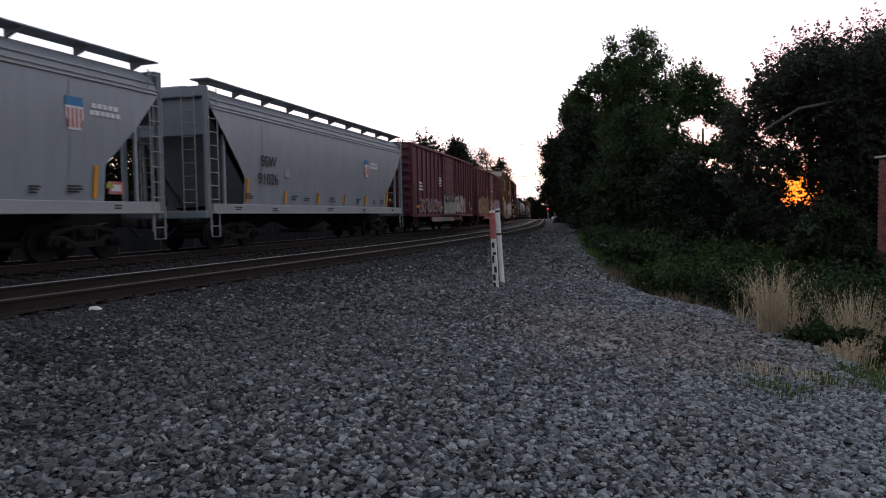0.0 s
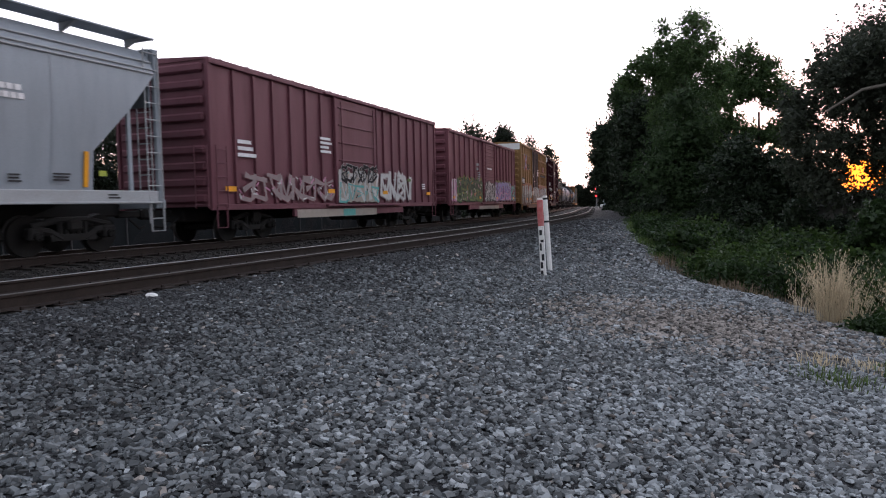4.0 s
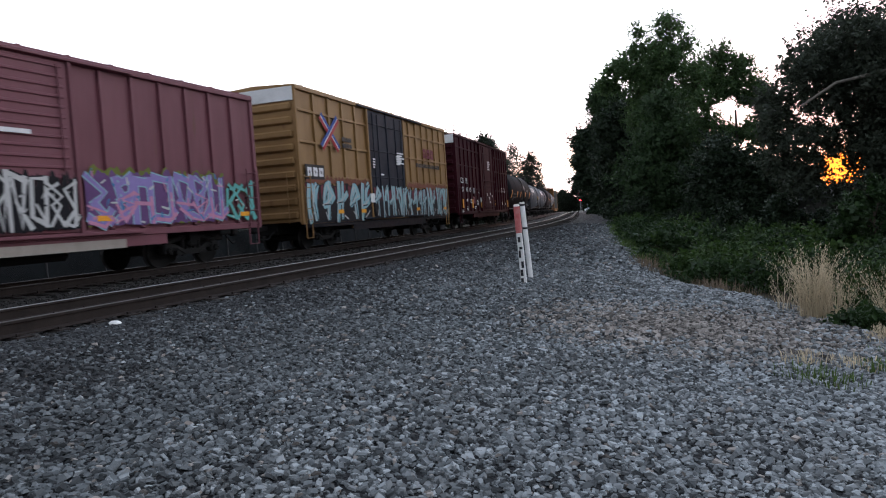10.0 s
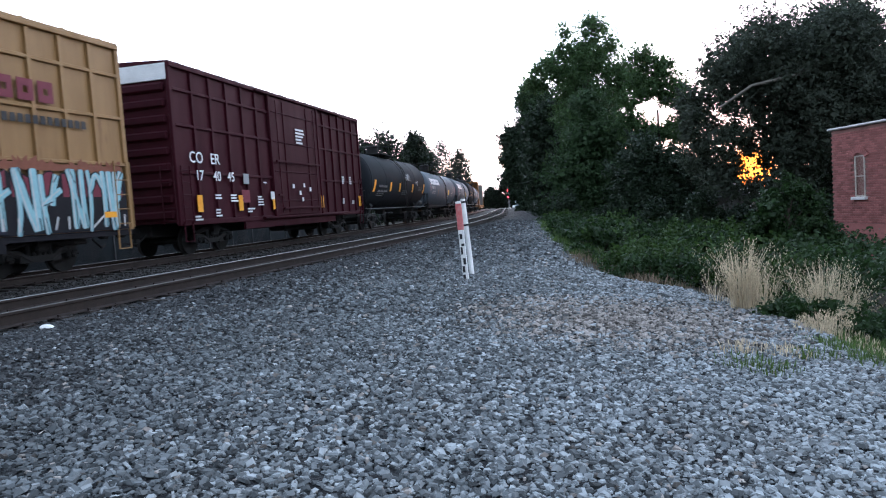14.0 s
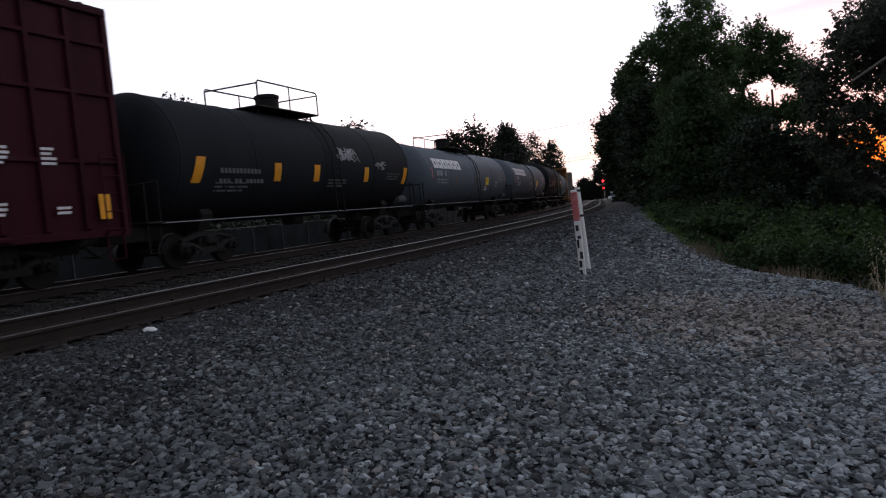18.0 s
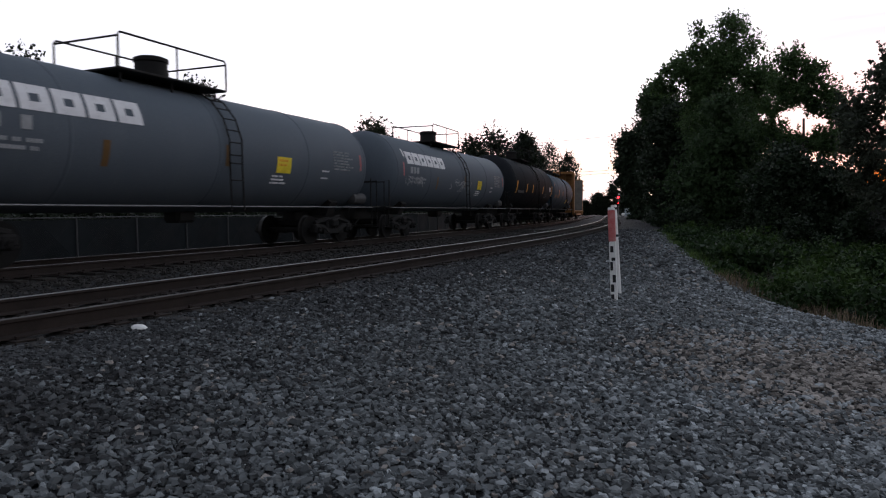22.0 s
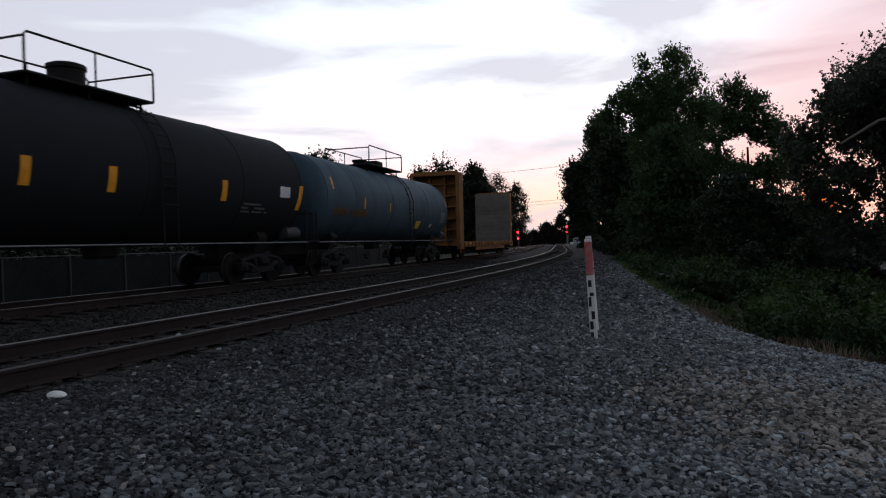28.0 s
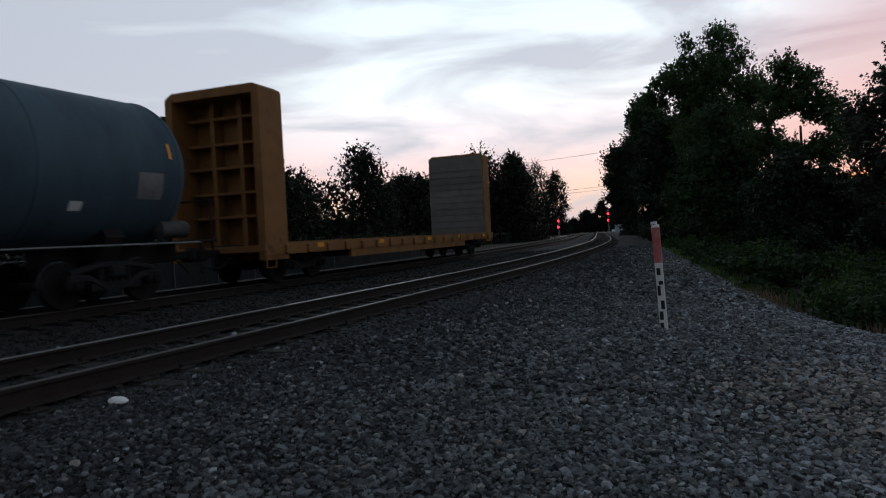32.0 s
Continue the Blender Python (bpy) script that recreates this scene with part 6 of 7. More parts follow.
# understorey below the oaks, its shade put into the dark leaf colour
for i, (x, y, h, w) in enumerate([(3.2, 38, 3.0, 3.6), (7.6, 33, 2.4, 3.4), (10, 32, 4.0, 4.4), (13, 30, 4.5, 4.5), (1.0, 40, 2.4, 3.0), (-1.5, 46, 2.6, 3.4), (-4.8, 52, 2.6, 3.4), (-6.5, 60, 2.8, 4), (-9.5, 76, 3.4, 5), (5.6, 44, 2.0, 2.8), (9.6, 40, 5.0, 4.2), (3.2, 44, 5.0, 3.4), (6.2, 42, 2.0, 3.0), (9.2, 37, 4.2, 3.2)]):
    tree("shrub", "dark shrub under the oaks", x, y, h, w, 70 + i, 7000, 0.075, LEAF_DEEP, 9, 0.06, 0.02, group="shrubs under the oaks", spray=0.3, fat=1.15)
# low dark woods far behind the bank
for i, (x, y, h, w) in enumerate([(0, 92, 4.6, 10), (8, 96, 4.6, 12), (18, 92, 5.4, 13), (29, 88, 6.0, 14), (-5, 118, 4.4, 10), (42, 80, 9, 16)]):
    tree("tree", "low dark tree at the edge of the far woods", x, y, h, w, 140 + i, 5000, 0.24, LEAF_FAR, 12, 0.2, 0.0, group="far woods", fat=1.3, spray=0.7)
# trees beyond the line: place, height of the top above the rails' level, width
for i, (x, y, top, w) in enumerate([(-44.5, 120, 16.4, 17), (-39.5, 128, 12.2, 10), (-66, 232, 25, 20), (-59.5, 232, 21, 13), (-38.5, 120, 15.5, 9), (-43, 134, 17, 14), (-51.5, 160, 19, 17), (-48.5, 119, 15.6, 13), (-51, 88, 14.8, 14), (-46.5, 98, 11, 11), (-58, 78, 12.2, 14), (-55, 58, 15.6, 13), (-62, 44, 16.6, 15),
                                    (-70, 62, 14, 18), (-58, 112, 12.5, 17), (-46, 240, 9.8, 9), (-51, 240, 7.2, 9), (-66, 26, 14, 17), (-62, 8, 13, 16), (-56, 242, 4.6, 9), (-40, 240, 11, 10), (-52, 104, 12, 13), (-46, 140, 10.5, 13), (-64, 92, 12.5, 16), (-57, 67, 12, 12), (-66, 52, 13, 13)]):
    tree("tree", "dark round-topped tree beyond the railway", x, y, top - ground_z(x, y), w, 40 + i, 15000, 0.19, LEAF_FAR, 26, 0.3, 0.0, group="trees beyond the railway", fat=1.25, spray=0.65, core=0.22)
# low dark hedge behind the fence
for i in range(36):
    s = -12 + i * 4.2
    p, th = line(s, -17 - 2.5 * random.random())
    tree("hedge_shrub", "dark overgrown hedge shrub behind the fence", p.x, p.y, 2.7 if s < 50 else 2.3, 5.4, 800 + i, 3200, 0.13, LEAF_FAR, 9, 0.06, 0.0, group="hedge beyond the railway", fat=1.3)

# ---- signals, post, building, undergrowth ----


def signal(x, y, h, label):
    z = ground_z(x, y)
    s = empty("railway_signal", label, "railway signal", "line signals", Matrix.Translation((x, y, z)))
    part("mast", Shape().tube([(0, 0, 0), (0, 0, h + 0.9)], 0.09, 10), GALV, s)
    part("base", Shape().box((0, 0, 0.2), (0.7, 0.7, 0.4), 0.04), CONCRETE, s)
    for k in (0, 1):
        zz = h - k * 1.35
        b = part("head", Shape().lathe([(-0.3, 0.44), (-0.27, 0.46), (-0.22, 0.46), (-0.2, 0.1)], 24, "y", (0, 0, zz)), SIGNAL_BLACK, s, "round black backing disc")
        part("lens", Shape().lathe([(-0.36, 0.02), (-0.35, 0.22), (-0.33, 0.22), (-0.32, 0.02)], 20, "y", (0, 0, zz)), RED_LIGHT, b, "glowing red lamp")
        part("hood", Shape().tube([(0, -0.32, zz + 0.22), (0, -0.62, zz + 0.22)], 0.2, 10, cap=False), SIGNAL_BLACK, b)
    part("ladder", Shape().tube([(-0.2, 0.3, 0), (-0.2, 0.3, h)], 0.02, 6).tube([(0.2, 0.3, 0), (0.2, 0.3, h)], 0.02, 6), GALV, s)
    return s


signal(-27.7, 150, 4.1, "trackside signal mast showing two red lamps")
signal(-38.4, 150, 3.6, "second signal mast with red lamps between the tracks")

# the level crossing far down the line, with its equipment case and a white pickup waiting there
road_v, road_f = [], []
for i in range(61):
    for y in (160.5, 167.5):
        x = -70 + i
        u = x + 6.87 + bend_off(y)
        road_v.append((x, y, RAIL_Z - drop(y) - 0.02 if -9.5 < u < 2.5 else ground_z(x, y) + 0.06))
    if i:
        road_f.append((2 * i - 2, 2 * i, 2 * i + 1, 2 * i - 1))
tagged(new("road", raw_mesh("road", road_v, road_f, CONCRETE)), "worn pale road over the level crossing", "road", kind="structure")
case = empty("equipment_case", "pale grey steel equipment case beside the crossing", "equipment case", m=Matrix.Translation((-26.6, 157, ground_z(-26.6, 157))))
part("cabinet", Shape().box((0, 0, 0.95), (1.9, 1.1, 1.6), 0.05), PALE_WALL, case)
part("lid", Shape().prism([(-1.05, 1.75), (1.05, 1.75), (0.9, 1.9), (-0.9, 1.9)], -0.62, 0.62), PALE_WALL, case)
part("plinth", Shape().box((0, 0, 0.08), (2.1, 1.3, 0.2), 0.02), CONCRETE, case)
van = empty("pickup_truck", "white pickup truck waiting at the level crossing", "pickup", m=Matrix.Translation((-27.0, 165, ground_z(-27.0, 165) + 0.08)))
part("body", Shape().box((0, 0, 0.78), (5.2, 1.85, 0.62), 0.12), WHITE, van)
part("cabin", Shape().add([(-1.0, -0.85, 1.08), (1.5, -0.85, 1.08), (1.0, -0.7, 1.82), (-0.7, -0.7, 1.82), (-1.0, 0.85, 1.08), (1.5, 0.85, 1.08), (1.0, 0.7, 1.82), (-0.7, 0.7, 1.82)],
                          [(0, 1, 2, 3), (4, 7, 6, 5), (0, 3, 7, 4), (1, 5, 6, 2), (3, 2, 6, 7)]), WHITE, van)
part("side_window", Shape().add([(-0.75, -0.84, 1.16), (1.15, -0.84, 1.16), (0.85, -0.73, 1.74), (-0.58, -0.73, 1.74)], [(0, 1, 2, 3)]), GLASS, van)
for wx in (-1.65, 1.65):
    for wy in (-0.85, 0.85):
        wh = part("wheel", Shape().lathe([(wy - 0.11, 0.2), (wy - 0.1, 0.36), (wy + 0.1, 0.36), (wy + 0.11, 0.2)], 18, "y", (wx, 0, 0.36)), SIGNAL_BLACK, van)
        part("rim", Shape().lathe([(wy - 0.12, 0.05), (wy - 0.118, 0.19), (wy + 0.118, 0.19), (wy + 0.12, 0.05)], 14, "y", (wx, 0, 0.36)), GALV, wh)

# trackside marker: a white wooden post with a red head and a thinner post leaning on it
px, py = -2.76, 13.6
pz = ground_z(px, py)
post = empty("marker_post", "white wooden marker post with a red head and black writing", "marker post", m=Matrix.Translation((px, py, pz)) @ Matrix.Rotation(radians(-2.4), 4, "Y"))
part("board", Shape().box((0, 0, 0.42), (0.105, 0.05, 1.04), 0.008), WHITE, post)
part("head", Shape().box((0, 0, 1.19), (0.11, 0.055, 0.5), 0.01), MARK_RED, post, "faded red top")
part("cap", Shape().box((0, 0, 1.455), (0.105, 0.052, 0.05), 0.012), WHITE, post)
for z, w, h in ((0.82, 0.05, 0.10), (0.66, 0.06, 0.05), (0.55, 0.04, 0.14), (0.35, 0.05, 0.12), (0.2, 0.05, 0.12), (0.05, 0.05, 0.1)):
    part("painted_digit", Shape().box((random.uniform(-0.02, 0.02), -0.027, z), (w, 0.006, h)), MARK_BLACK, post)
back = empty("marker_post", "thinner white post with black bands behind the marker", "marker post", m=Matrix.Translation((px - 0.08, py + 0.8, ground_z(px, py + 0.8))) @ Matrix.Rotation(radians(-3.5), 4, "Y"))
part("shaft", Shape().tube([(0, 0, -0.1), (0, 0, 1.54)], 0.048, 12), WHITE, back)
for z in (1.48, 1.02):
    part("band", Shape().lathe([(z - 0.02, 0.05), (z + 0.02, 0.05)], 12, "z"), MARK_BLACK, back)

rock = Shape()
bm = bmesh.new()
bmesh.ops.create_icosphere(bm, subdivisions=2, radius=0.062)
for v in bm.verts:
    v.co = Vector((v.co.x * 1.5, v.co.y * 1.0, v.co.z * 0.6)) * (1 + 0.25 * noise.noise(v.co * 14))
rock.add([v.co[:] for v in bm.verts], [[v.index for v in f.verts] for f in bm.faces])
bm.free()
tagged(part("rock", rock, WHITE, at=Matrix.Translation((-6.27, 7.47, ground_z(-6.27, 7.47) + 0.03))), "pale white rock lying beside the sleeper ends", "rock")

# brick building at the edge of the bank
BX, BY = 6.6, 27.0
bz = ground_z(BX, BY) - 0.3
house = empty("brick_building", "low red brick building with a pale coping and arched window", "building", m=Matrix.Translation((BX, BY, bz)) @ Matrix.Rotation(radians(-69), 4, "Z"))
top = 3.05 - bz
part("wall", Shape().box((4.5, 0.2, top / 2), (9, 0.3, top)).box((0.15, 5, top / 2), (0.3, 9.3, top)), MORTAR, house)
shared = Shape().box((0, 0, 0), (0.205, 0.05, 0.062), 0.004).mesh("brick", BRICK)
wx0, wx1, wz0, wz1 = 1.12, 1.58, top - 2.2, top - 0.9
for r in range(int((top - 0.1) / 0.075)):
    z = 0.06 + r * 0.075
    if z < top - 3.0:
        continue
    for k in range(14):
        x = 0.1 + k * 0.215 + (0.107 if r % 2 else 0)
        if wx0 - 0.1 < x < wx1 + 0.1 and wz0 < z < wz1 + 0.2 or x > 3.0:
            continue
        part("brick", shared, BRICK, house, at=Matrix.Translation((x, 0.045, z)))
rest = Shape().box((6.1, 0.04, top / 2), (5.9, 0.03, top - 0.1)).box((-0.01, 5, top / 2), (0.03, 9.2, top - 0.1)).box((1.5, 0.04, (top - 3.0) / 2), (3.0, 0.03, top - 3.1))
part("brick_facing", rest, BRICK, house)
part("coping", Shape().box((4.5, 0.15, top + 0.05), (9.2, 0.42, 0.07), 0.02).box((0.15, 5, top + 0.05), (0.42, 9.4, 0.07), 0.02), STONE_TRIM, house)
part("roof", Shape().box((4.6, 5, top - 0.3), (8.6, 9, 0.1)), SHINGLE, house)
win = part("window", Shape().box(((wx0 + wx1) / 2, 0.06, (wz0 + wz1) / 2), (wx1 - wx0, 0.02, wz1 - wz0)), CURTAIN, house, "narrow sash window with a drawn cream blind")
wc, hc = (wx0 + wx1) / 2, (wz0 + wz1) / 2
sash = Shape()
for x in (wx0 + 0.02, wx1 - 0.02):
    sash.box((x, 0.04, hc), (0.04, 0.05, wz1 - wz0))
for z in (wz0 + 0.02, hc, wz1 - 0.02):
    sash.box((wc, 0.042, z), (wx1 - wx0 - 0.08, 0.04, 0.04))
part("sash", sash, CREAM, win)
part("sill", Shape().box(((wx0 + wx1) / 2, 0.0, wz0 - 0.05), (wx1 - wx0 + 0.2, 0.16, 0.09), 0.01), STONE_TRIM, win)
arch = Shape()
for k in range(11):
    a = radians(25 + 130 * k / 10)
    arch.box((wc + 0.38 * math.cos(a), 0.015, wz1 - 0.12 + 0.3 * math.sin(a)), (0.075, 0.06, 0.2), 0.005, Matrix.Rotation(-(a - math.pi / 2), 3, "Y"))
part("window_arch", arch, BRICK, win)

# house with a gable among the trees
hz = ground_z(3.6, 49)
home = empty("house", "small grey gabled house half hidden under trees", "house", m=Matrix.Translation((3.6, 49, hz - 0.4)) @ Matrix.Rotation(radians(-12), 4, "Z"))
part("wall", Shape().box((0, 0, 1.4), (7, 6, 2.8)), SIDING, home)
part("roof", Shape().prism([(-3.9, 2.7), (3.9, 2.7), (0, 5.0)], -3.4, 3.4), SHINGLE, home)
w = part("window", Shape().box((-1.5, -3.02, 1.6), (1.1, 0.06, 1.1)), GLASS, home)
part("window_frame", Shape().box((-1.5, -3.06, 1.6), (1.25, 0.04, 0.08)).box((-1.5, -3.06, 2.2), (1.3, 0.05, 0.09)).box((-1.5, -3.06, 1.02), (1.3, 0.05, 0.09)).box((-2.1, -3.06, 1.6), (0.09, 0.05, 1.2)).box((-0.9, -3.06, 1.6), (0.09, 0.05, 1.2)), WHITE, w)

# pale shed and fence beyond the line
shed = empty("shed", "pale low shed beyond the railway under trees", "shed", m=Matrix.Translation((-46, 96, ground_z(-46, 96) - 1.2)))
part("wall", Shape().box((0, 0, 1.5), (5, 5, 3)), PALE_WALL, shed)
part("roof", Shape().prism([(-2.8, 2.9), (2.8, 2.9), (2.8, 3.05), (0, 3.6), (-2.8, 3.05)], -2.8, 2.8), GALV, shed)
part("door", Shape().box((1, -2.52, 1.1), (1.0, 0.06, 2.1)), SIDING, shed)

fence = empty("chain_fence", "chain link fence with steel posts behind the tracks", "fence")
post_me = Shape().tube([(0, 0, -0.2), (0, 0, 1.75)], 0.035, 8).mesh("fence_post", FENCE)
s = -6.0
spots = []
while s < 130:
    p, th = line(s, -10.6)
    p.z = ground_z(p.x, p.y)
    spots.append((p, th))
    part("fence_post", post_me, FENCE, fence, at=Matrix.Translation(p))
    s += 3.0
rails = Shape().tube([p + Vector((0, 0, 1.7)) for p, _ in spots], 0.022, 6)
rails.tube([p + Vector((0, 0, 0.1)) for p, _ in spots], 0.008, 4)
part("top_rail", rails, FENCE, fence)
for (a, _), (b, _) in zip(spots[:30], spots[1:31]):
    low, high, back_off = Vector((0, 0, 0.12)), Vector((0, 0, 1.62)), Vector((-0.05, 0, 0))
    sag = [a.lerp(b, k / 4) + back_off + Vector((0.015 * math.sin(k * 2.1 + a.y), 0, 0)) for k in range(5)]
    sc = Shape()
    for q0, q1 in zip(sag, sag[1:]):
        sc.quad(q0 + low, q1 + low, q1 + high, q0 + high)
    part("screen_panel", sc, SCREEN, fence, "dark woven privacy screen")
mesh_wire = Shape()
for (a, _), (b, _) in zip(spots[:18], spots[1:19]):
    for k in range(30):
        u = k / 30
        for d in (1, -1):
            v = u + d * 0.55
            if 0 <= v <= 1:
                p0, p1 = a.lerp(b, u) + Vector((0, 0, 0.1)), a.lerp(b, v) + Vector((0, 0, 1.7))
                mesh_wire.tube([p0, p1], 0.004, 3, cap=False)
tagged(part("wire_mesh", mesh_wire, WIRE, fence), kind="stuff")

# overhead wires across the line, far down
for n, (z0, z1, y) in enumerate(((9.8, 10.6, 150), (9.2, 10.0, 151), (13.5, 14.4, 120))):
    cable = Shape()
    pts = [Vector((-95 + 81 * k / 20, y + 0.1 * k, z0 + (z1 - z0) * k / 20 - 1.2 * math.sin(math.pi * k / 20))) for k in range(21)]
    cable.tube(pts, 0.03, 5)
    tagged(part("overhead_cable", cable, WIRE), "black overhead cable strung across the tracks", "cable", "overhead cables")
for x, y in ((-95, 151), (-14, 153)):
    pole = empty("utility_pole", "tall wooden utility pole with a crossarm", "utility pole", "utility poles", Matrix.Translation((x, y, ground_z(x, y))))
    part("pole", Shape().tube([(0, 0, 0), (0, 0, 16.5)], 0.17, 10, 0.11), BARK, pole)
    part("crossarm", Shape().box((0, 0, 15.2), (0.12, 2.4, 0.14), 0.01), BARK, pole)

# brambles on the bank
RNG = np.random.default_rng(5)


def bush(x, y, w, h, seed, leaves, size, material, label):
    rnd = np.random.default_rng(seed)
    z0 = ground_z(x, y)
    b = empty("bush", label, "bush", "bank undergrowth", Matrix.Translation((x, y, z0)))
    k = 9
    c = np.stack([(rnd.random(k) - 0.5) * w, (rnd.random(k) - 0.5) * w, h * (0.2 + 0.65 * rnd.random(k)), np.full(k, min(w * 0.2, h * 0.42)) * (0.5 + 0.8 * rnd.random(k))], 1)
    v, tips = leaf_cloud(c, leaves, size, rnd, 0.16, 0.06)
    v[:, 2] = np.maximum(v[:, 2], -0.1)
    tagged(part("leaves", quad_mesh("leaves", v, material), None, b), kind="stuff")
    st = Shape()
    for i in range(0, k, 2):
        st.tube([(c[i][0] * 0.3, c[i][1] * 0.3, -0.05), tuple(c[i][:3])], 0.02, 5, 0.008, False)
    part("stem", st, BARK, b)
    return b


count = 0
for i in range(420):
    y = 10.5 + 48 * RNG.random() ** 1.25
    past = 0.9 + 10 * RNG.random()
    x = past - 6.87 - bend_off(y) + float(np.interp(y, EDGE_Y, EDGE_U))
    if y < 14.5 and past < 3.4 or x > 10 or (5.2 < x and 25.5 < y) or (6.6 < x and 15 < y):
        continue
    w = 1.3 + 1.4 * RNG.random()
    h = 0.45 + 0.45 * RNG.random() + 0.12 * min(past, 4)
    bush(x, y, w, h, 100 + i, 1500 if y < 26 else 900, 0.05 if y < 20 else 0.075, LEAF_LIGHT if i % 3 == 0 else LEAF_BUSH, "low tangled green bramble on the bank")
    count += 1
    if count > 130:
        break
for i in range(60):
    s = RNG.random() * 100 - 5
    p, th = line(s, -11.6 - 4 * RNG.random())
    bush(p.x, p.y, 1.6 + RNG.random(), 0.9 + 0.9 * RNG.random(), 700 + i, 420, 0.13, LEAF_FAR, "dark weeds and scrub behind the fence")


def tuft(x, y, count, height, spread, material, seed, label, heads=False):
    """Arching blades from one foot; heads: loose thin seed heads along the upper third."""
    rnd = np.random.default_rng(seed)
    g = empty("grass_tuft", label, "grass", "bank grass", Matrix.Translation((x, y, ground_z(x, y) - 0.02)))
    vs, fs = [], []
    for i in range(count):
        a, r = rnd.random() * 6.283, spread * rnd.random() ** 0.7
        bx, by = r * math.cos(a), r * math.sin(a)
        short = heads and rnd.random() < 0.45
        hh = height * (0.3 + 0.3 * rnd.random() if short else 0.5 + 0.55 * rnd.random())
        a += 0.5 * rnd.normal()
        out = (0.1 + 0.9 * rnd.random() ** 1.4) * hh * (0.62 if heads else 0.6)
        dx, dy = math.cos(a) * out + 0.06 * rnd.normal() * hh, math.sin(a) * out + 0.06 * rnd.normal() * hh
        droop = 0.25 * rnd.random() * out
        w = (0.0022 + 0.0022 * rnd.random()) * (1 if heads else 1.5)
        px, py = -math.sin(a) * w, math.cos(a) * w
        n = len(vs)
        curve = [(bx + dx * u ** 1.8, by + dy * u ** 1.8, hh * u - droop * u ** 3) for u in (0.0, 0.4, 0.75, 1.0)]
        for k in range(3):
            c = curve[k]
            vs += [(c[0] - px, c[1] - py, c[2]), (c[0] + px, c[1] + py, c[2])]
        vs.append(curve[3])
        fs += [(n, n + 1, n + 3, n + 2), (n + 2, n + 3, n + 5, n + 4), (n + 4, n + 5, n + 6)]
        if heads and not short and rnd.random() < 0.75:
            for q in range(16):
                u = 0.62 + 0.4 * q / 16 + 0.02 * rnd.random()
                e = 0.006 + 0.012 * rnd.random()
                ang, side = rnd.random() * 6.28, 0.022 * rnd.normal()
                c = (bx + dx * u ** 1.8 + side, by + dy * u ** 1.8 + 0.022 * rnd.normal(), hh * u - droop * u ** 3)
                ex, ey = math.cos(ang) * e * 0.5, math.sin(ang) * e * 0.5
                n = len(vs)
                vs += [(c[0] - ex, c[1] - ey, c[2]), (c[0] + ex, c[1] + ey, c[2]), (c[0] + ex * 1.6, c[1] + ey * 1.6, c[2] + e * 2.0)]
                fs += [(n, n + 1, n + 2)]
    me = bpy.data.meshes.new("foliage")
    me.from_pydata(vs, [], fs)
    me.materials.append(material)
    tagged(part("foliage", me, None, g), kind="stuff")
    return g


for i, (x, y, n, h, sp) in enumerate([(1.85, 12.0, 300, 1.0, 0.2), (2.15, 12.3, 120, 0.75, 0.22), (2.95, 12.2, 260, 1.05, 0.22), (3.3, 12.5, 130, 0.8, 0.28), (1.55, 12.6, 40, 0.6, 0.25), (2.6, 10.6, 150, 0.3, 0.3)]):
    tuft(x, y, n, h, sp, DRY, 300 + i, "clump of tall dry straw-coloured grass", True)
for i in range(46):
    x, y = 1.3 + 2.6 * RNG.random(), 8.9 + 0.55 * RNG.normal()
    if i > 26:
        x, y = 2.6 + 2.0 * RNG.random(), 9.8 + 0.6 * RNG.random()
    tuft(x, y + (x - 1.5) * 0.12, 90, 0.12, 0.28, GRASS if i % 3 else DRY, 400 + i, "short green and yellow grass in the gravel")
for i in range(110):
    y = 13.5 + 30 * RNG.random()
    x = 0.1 + 1.5 * RNG.random() - 6.87 - bend_off(y) + float(np.interp(y, EDGE_Y, EDGE_U))
    if y > 22:
        tuft(x, y, 80, 0.28, 0.45, GRASS if i % 4 else LEAF_LIGHT, 500 + i, "bright green weeds along the gravel edge")
    elif i % 2:
        tuft(x, y, 40, 0.3, 0.4, STRAW, 500 + i, "dull brown dead weeds along the gravel edge")
for i, (x, y, w, h) in enumerate([(2.5, 11.3, 0.9, 0.3), (3.2, 11.2, 1.0, 0.34), (3.9, 11.4, 1.1, 0.5), (4.4, 12.2, 1.3, 0.8), (4.2, 10.6, 0.9, 0.3), (3.4, 13.4, 1.4, 0.8), (5.0, 13.4, 1.5, 1.0)]):
    bush(x, y, w, h, 950 + i, 1500, 0.035, LEAF_BUSH, "small green bush in front of the dry grass")

# ---- crushed stone ----


def pebble(rnd):
    """A chipped flat-lying stone: a cut box with shaken corners, 12 triangles."""
    v = np.array([(x, y, z) for x in (-1, 1) for y in (-1, 1) for z in (-1, 1)], float)
    v += 0.22 * rnd.normal(size=(8, 3))
    v[v[:, 2] > 0, :2] *= 0.55 + 0.35 * rnd.random()
    v *= np.array([1.05, 0.55 + 0.3 * rnd.random(), 0.27 + 0.22 * rnd.random()])
    return v


BOX_F = np.array([(0, 1, 3, 2), (4, 6, 7, 5), (0, 4, 5, 1), (2, 3, 7, 6), (1, 5, 7, 3)])  # open underneath
SHADES = (0.045, 0.095, 0.185)


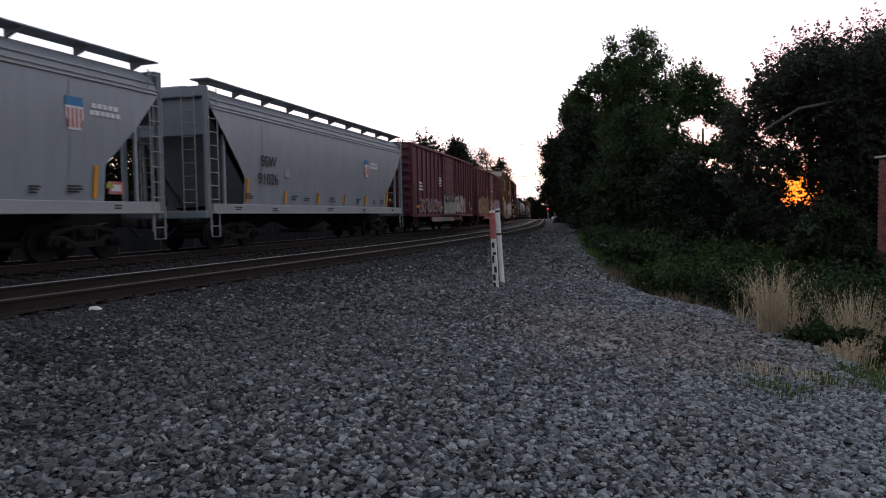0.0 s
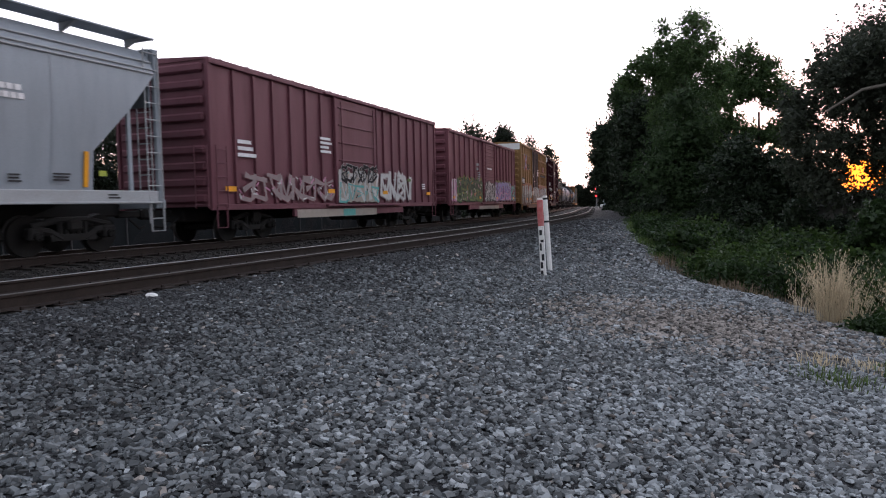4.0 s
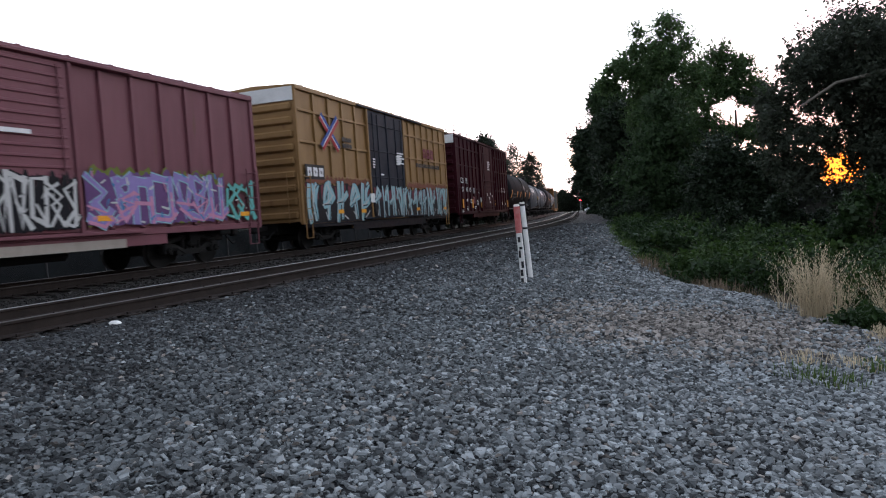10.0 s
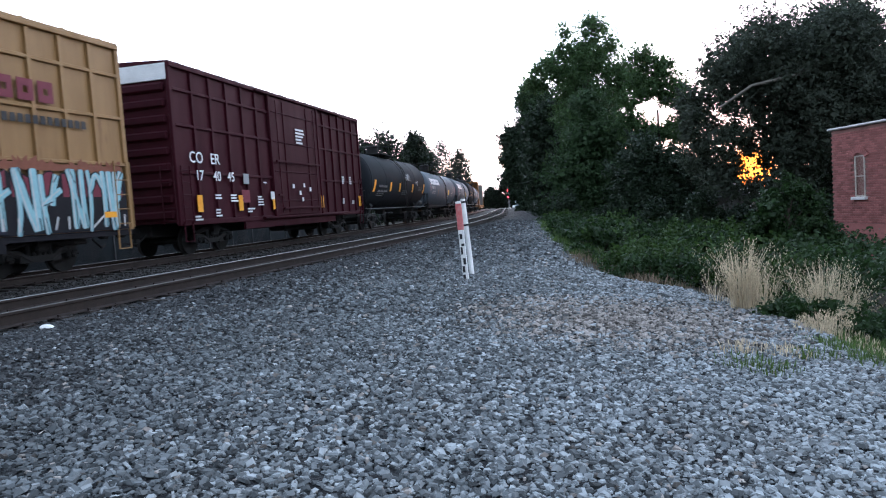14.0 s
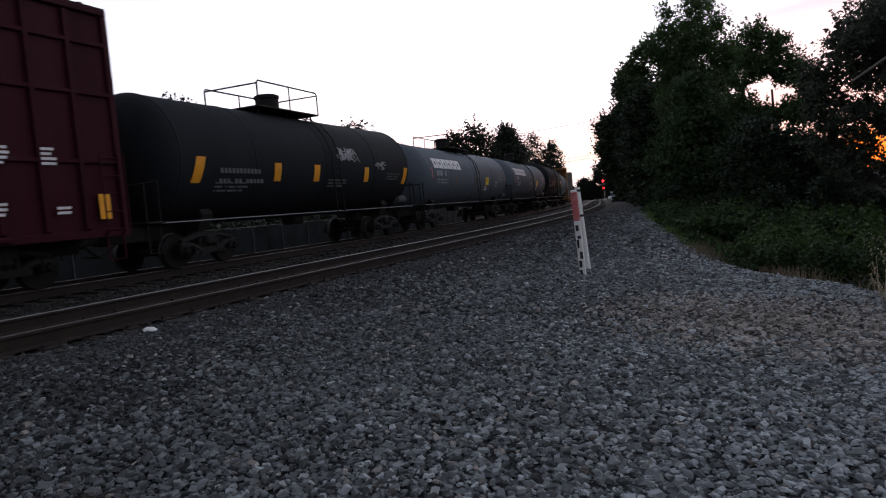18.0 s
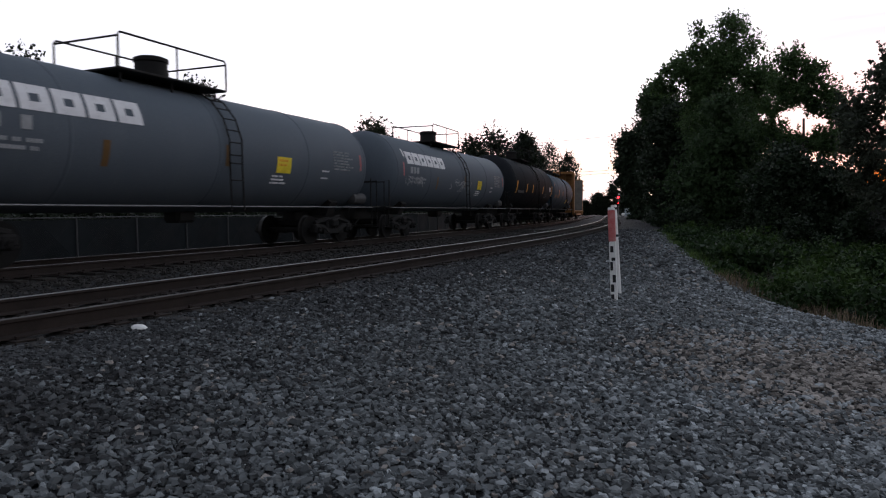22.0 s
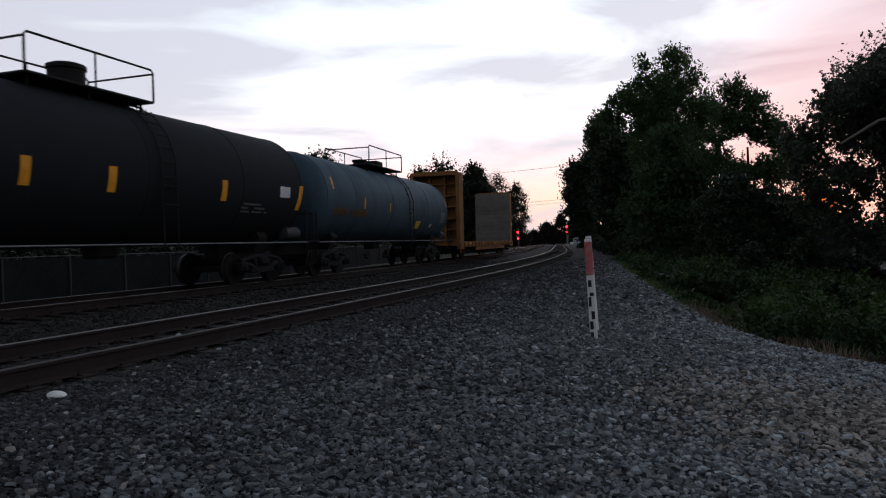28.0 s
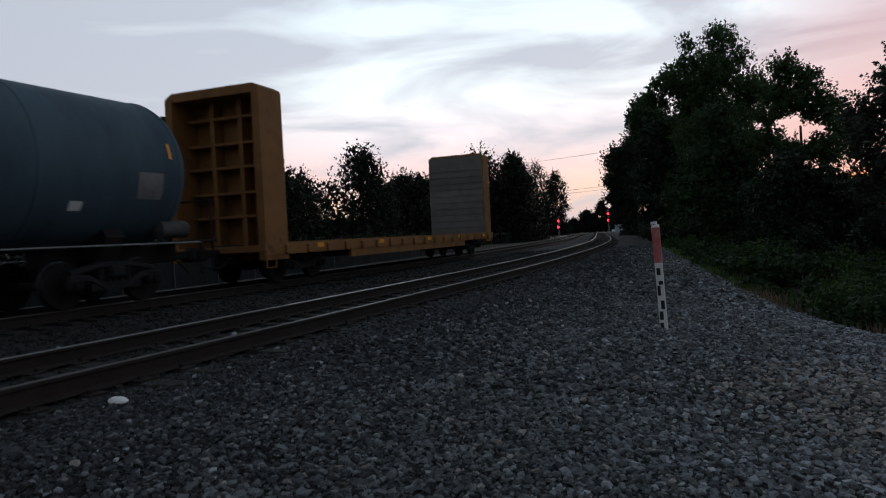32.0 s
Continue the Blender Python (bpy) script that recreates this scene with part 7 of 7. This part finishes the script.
def scatter(name, count, sample, size, seed, grimy=False):
    found = [[], [], [], []]
    rnd = np.random.default_rng(seed)
    kinds = np.stack([pebble(rnd) for _ in range(40)])
    for _ in range(count):
        x, y = sample(rnd)
        if edge_past(x, y) > 0.25 + 0.3 * rnd.normal():
            continue
        u = x + 6.87 + bend_off(y)
        if -2.85 < u < 0.7 and rnd.random() < 0.4:
            continue
        r = size * (0.5 + 0.85 * rnd.random() ** 2)
        # lies flat, a little tilted
        a, tx, ty = rnd.random() * 6.283, 0.27 * rnd.normal(), 0.27 * rnd.normal()
        ca, sa = math.cos(a), math.sin(a)
        m = np.array([[ca, -sa, 0], [sa, ca, 0], [0, 0, 1]]) @ np.array([[1, 0, tx], [0, 1, ty], [-tx, -ty, 1]])
        patch = noise.noise((x * 0.45, y * 0.45, 3)) + 0.5 * noise.noise((x * 1.6, y * 1.6, 8))
        # stone tone gets paler with distance from the near rail
        tone = 0.045 if grimy else 0.042 + 0.15 * min(max(-0.13 + 0.13 * u + 0.16 * patch, 0), 1)
        kind = 0
        if tone > SHADES[1]:
            kind = 2 if rnd.random() < (tone - SHADES[1]) / (SHADES[2] - SHADES[1]) else 1
        elif rnd.random() < (tone - SHADES[0]) / (SHADES[1] - SHADES[0]):
            kind = 1
        q = rnd.random()
        if kind and (((x - 0.2) / 2.6) ** 2 + ((y - 10.6) / 2.4) ** 2 < 1.0 - q or q < 0.035):
            kind = 3
        elif q > (0.997 if grimy else 0.985):
            kind = 2
        found[kind].append(kinds[rnd.integers(40)] @ m.T * r + (x, y, ground_z(x, y) + r * (0.1 + 0.6 * rnd.random())))
    for stones, material, label in zip(found, (GRAVEL_TRACK if grimy else GRAVEL_DARK, GRAVEL_MID, GRAVEL, GRAVEL_DUST), ("dark crushed stone", "grey crushed stone", "dusty pale grey crushed stone", "brownish dusty crushed stone")):
        if stones:
            f = (np.arange(len(stones))[:, None, None] * 8 + BOX_F[None]).reshape(-1, 4)
            tagged(part(name, raw_mesh(name, np.concatenate(stones), f, material), None, ground, label), kind="stuff")


def wedge(y0, y1, wide0, wide1):
    def sample(rnd):
        y = y0 + (y1 - y0) * rnd.random()
        u = rnd.random()
        lo = -6.6 - bend_off(y)
        hi = lo + 0.27 + wide0 + (wide1 - wide0) * (y - y0) / (y1 - y0)
        return lo + (hi - lo) * u, y
    return sample


scatter("loose_stones", 10000, wedge(-7.0, 2.6, 13.0, 11.0), 0.05, 7)
scatter("loose_stones", 80000, wedge(2.5, 9.0, 9.4, 9.6), 0.0215, 1)
scatter("loose_stones", 46000, wedge(9.0, 18.0, 9.4, 7.0), 0.027, 2)
scatter("loose_stones", 22000, wedge(18.0, 45.0, 6.2, 4.6), 0.045, 3)


def between(rnd):
    s = -2 + 45 * rnd.random()
    p, _ = line(s, 1.4 + 3.0 * rnd.random())
    return p.x, p.y


def beyond(rnd):
    s = -2 + 30 * rnd.random()
    p, _ = line(s, -1.3 - 1.4 * rnd.random())
    return p.x, p.y


def in_track(rnd):
    s = 1 + 32 * rnd.random()
    p, _ = line(s, SPACING - 1.5 + 3.0 * rnd.random())
    return p.x, p.y


scatter("loose_stones", 9000, between, 0.036, 4, True)
scatter("loose_stones", 4000, beyond, 0.045, 5, True)
scatter("loose_stones", 7000, in_track, 0.03, 6, True)
rnd = np.random.default_rng(9)
near_stones = []
for k in range(8):
    near_stones.append(raw_mesh("stone", pebble(rnd), BOX_F, GRAVEL_MID))
for k in range(290):
    x, y = -3.6 + 4.6 * rnd.random(), 3.6 + 2.6 * rnd.random()
    r = 0.018 + 0.018 * rnd.random()
    part("stone", near_stones[k % 8], None, ground, at=Matrix.Translation((x, y, ground_z(x, y) + r * 0.35)) @ Euler((0.3 * rnd.normal(), 0.3 * rnd.normal(), 6.28 * rnd.random())).to_matrix().to_4x4() @ Matrix.Scale(r, 4))

motions()
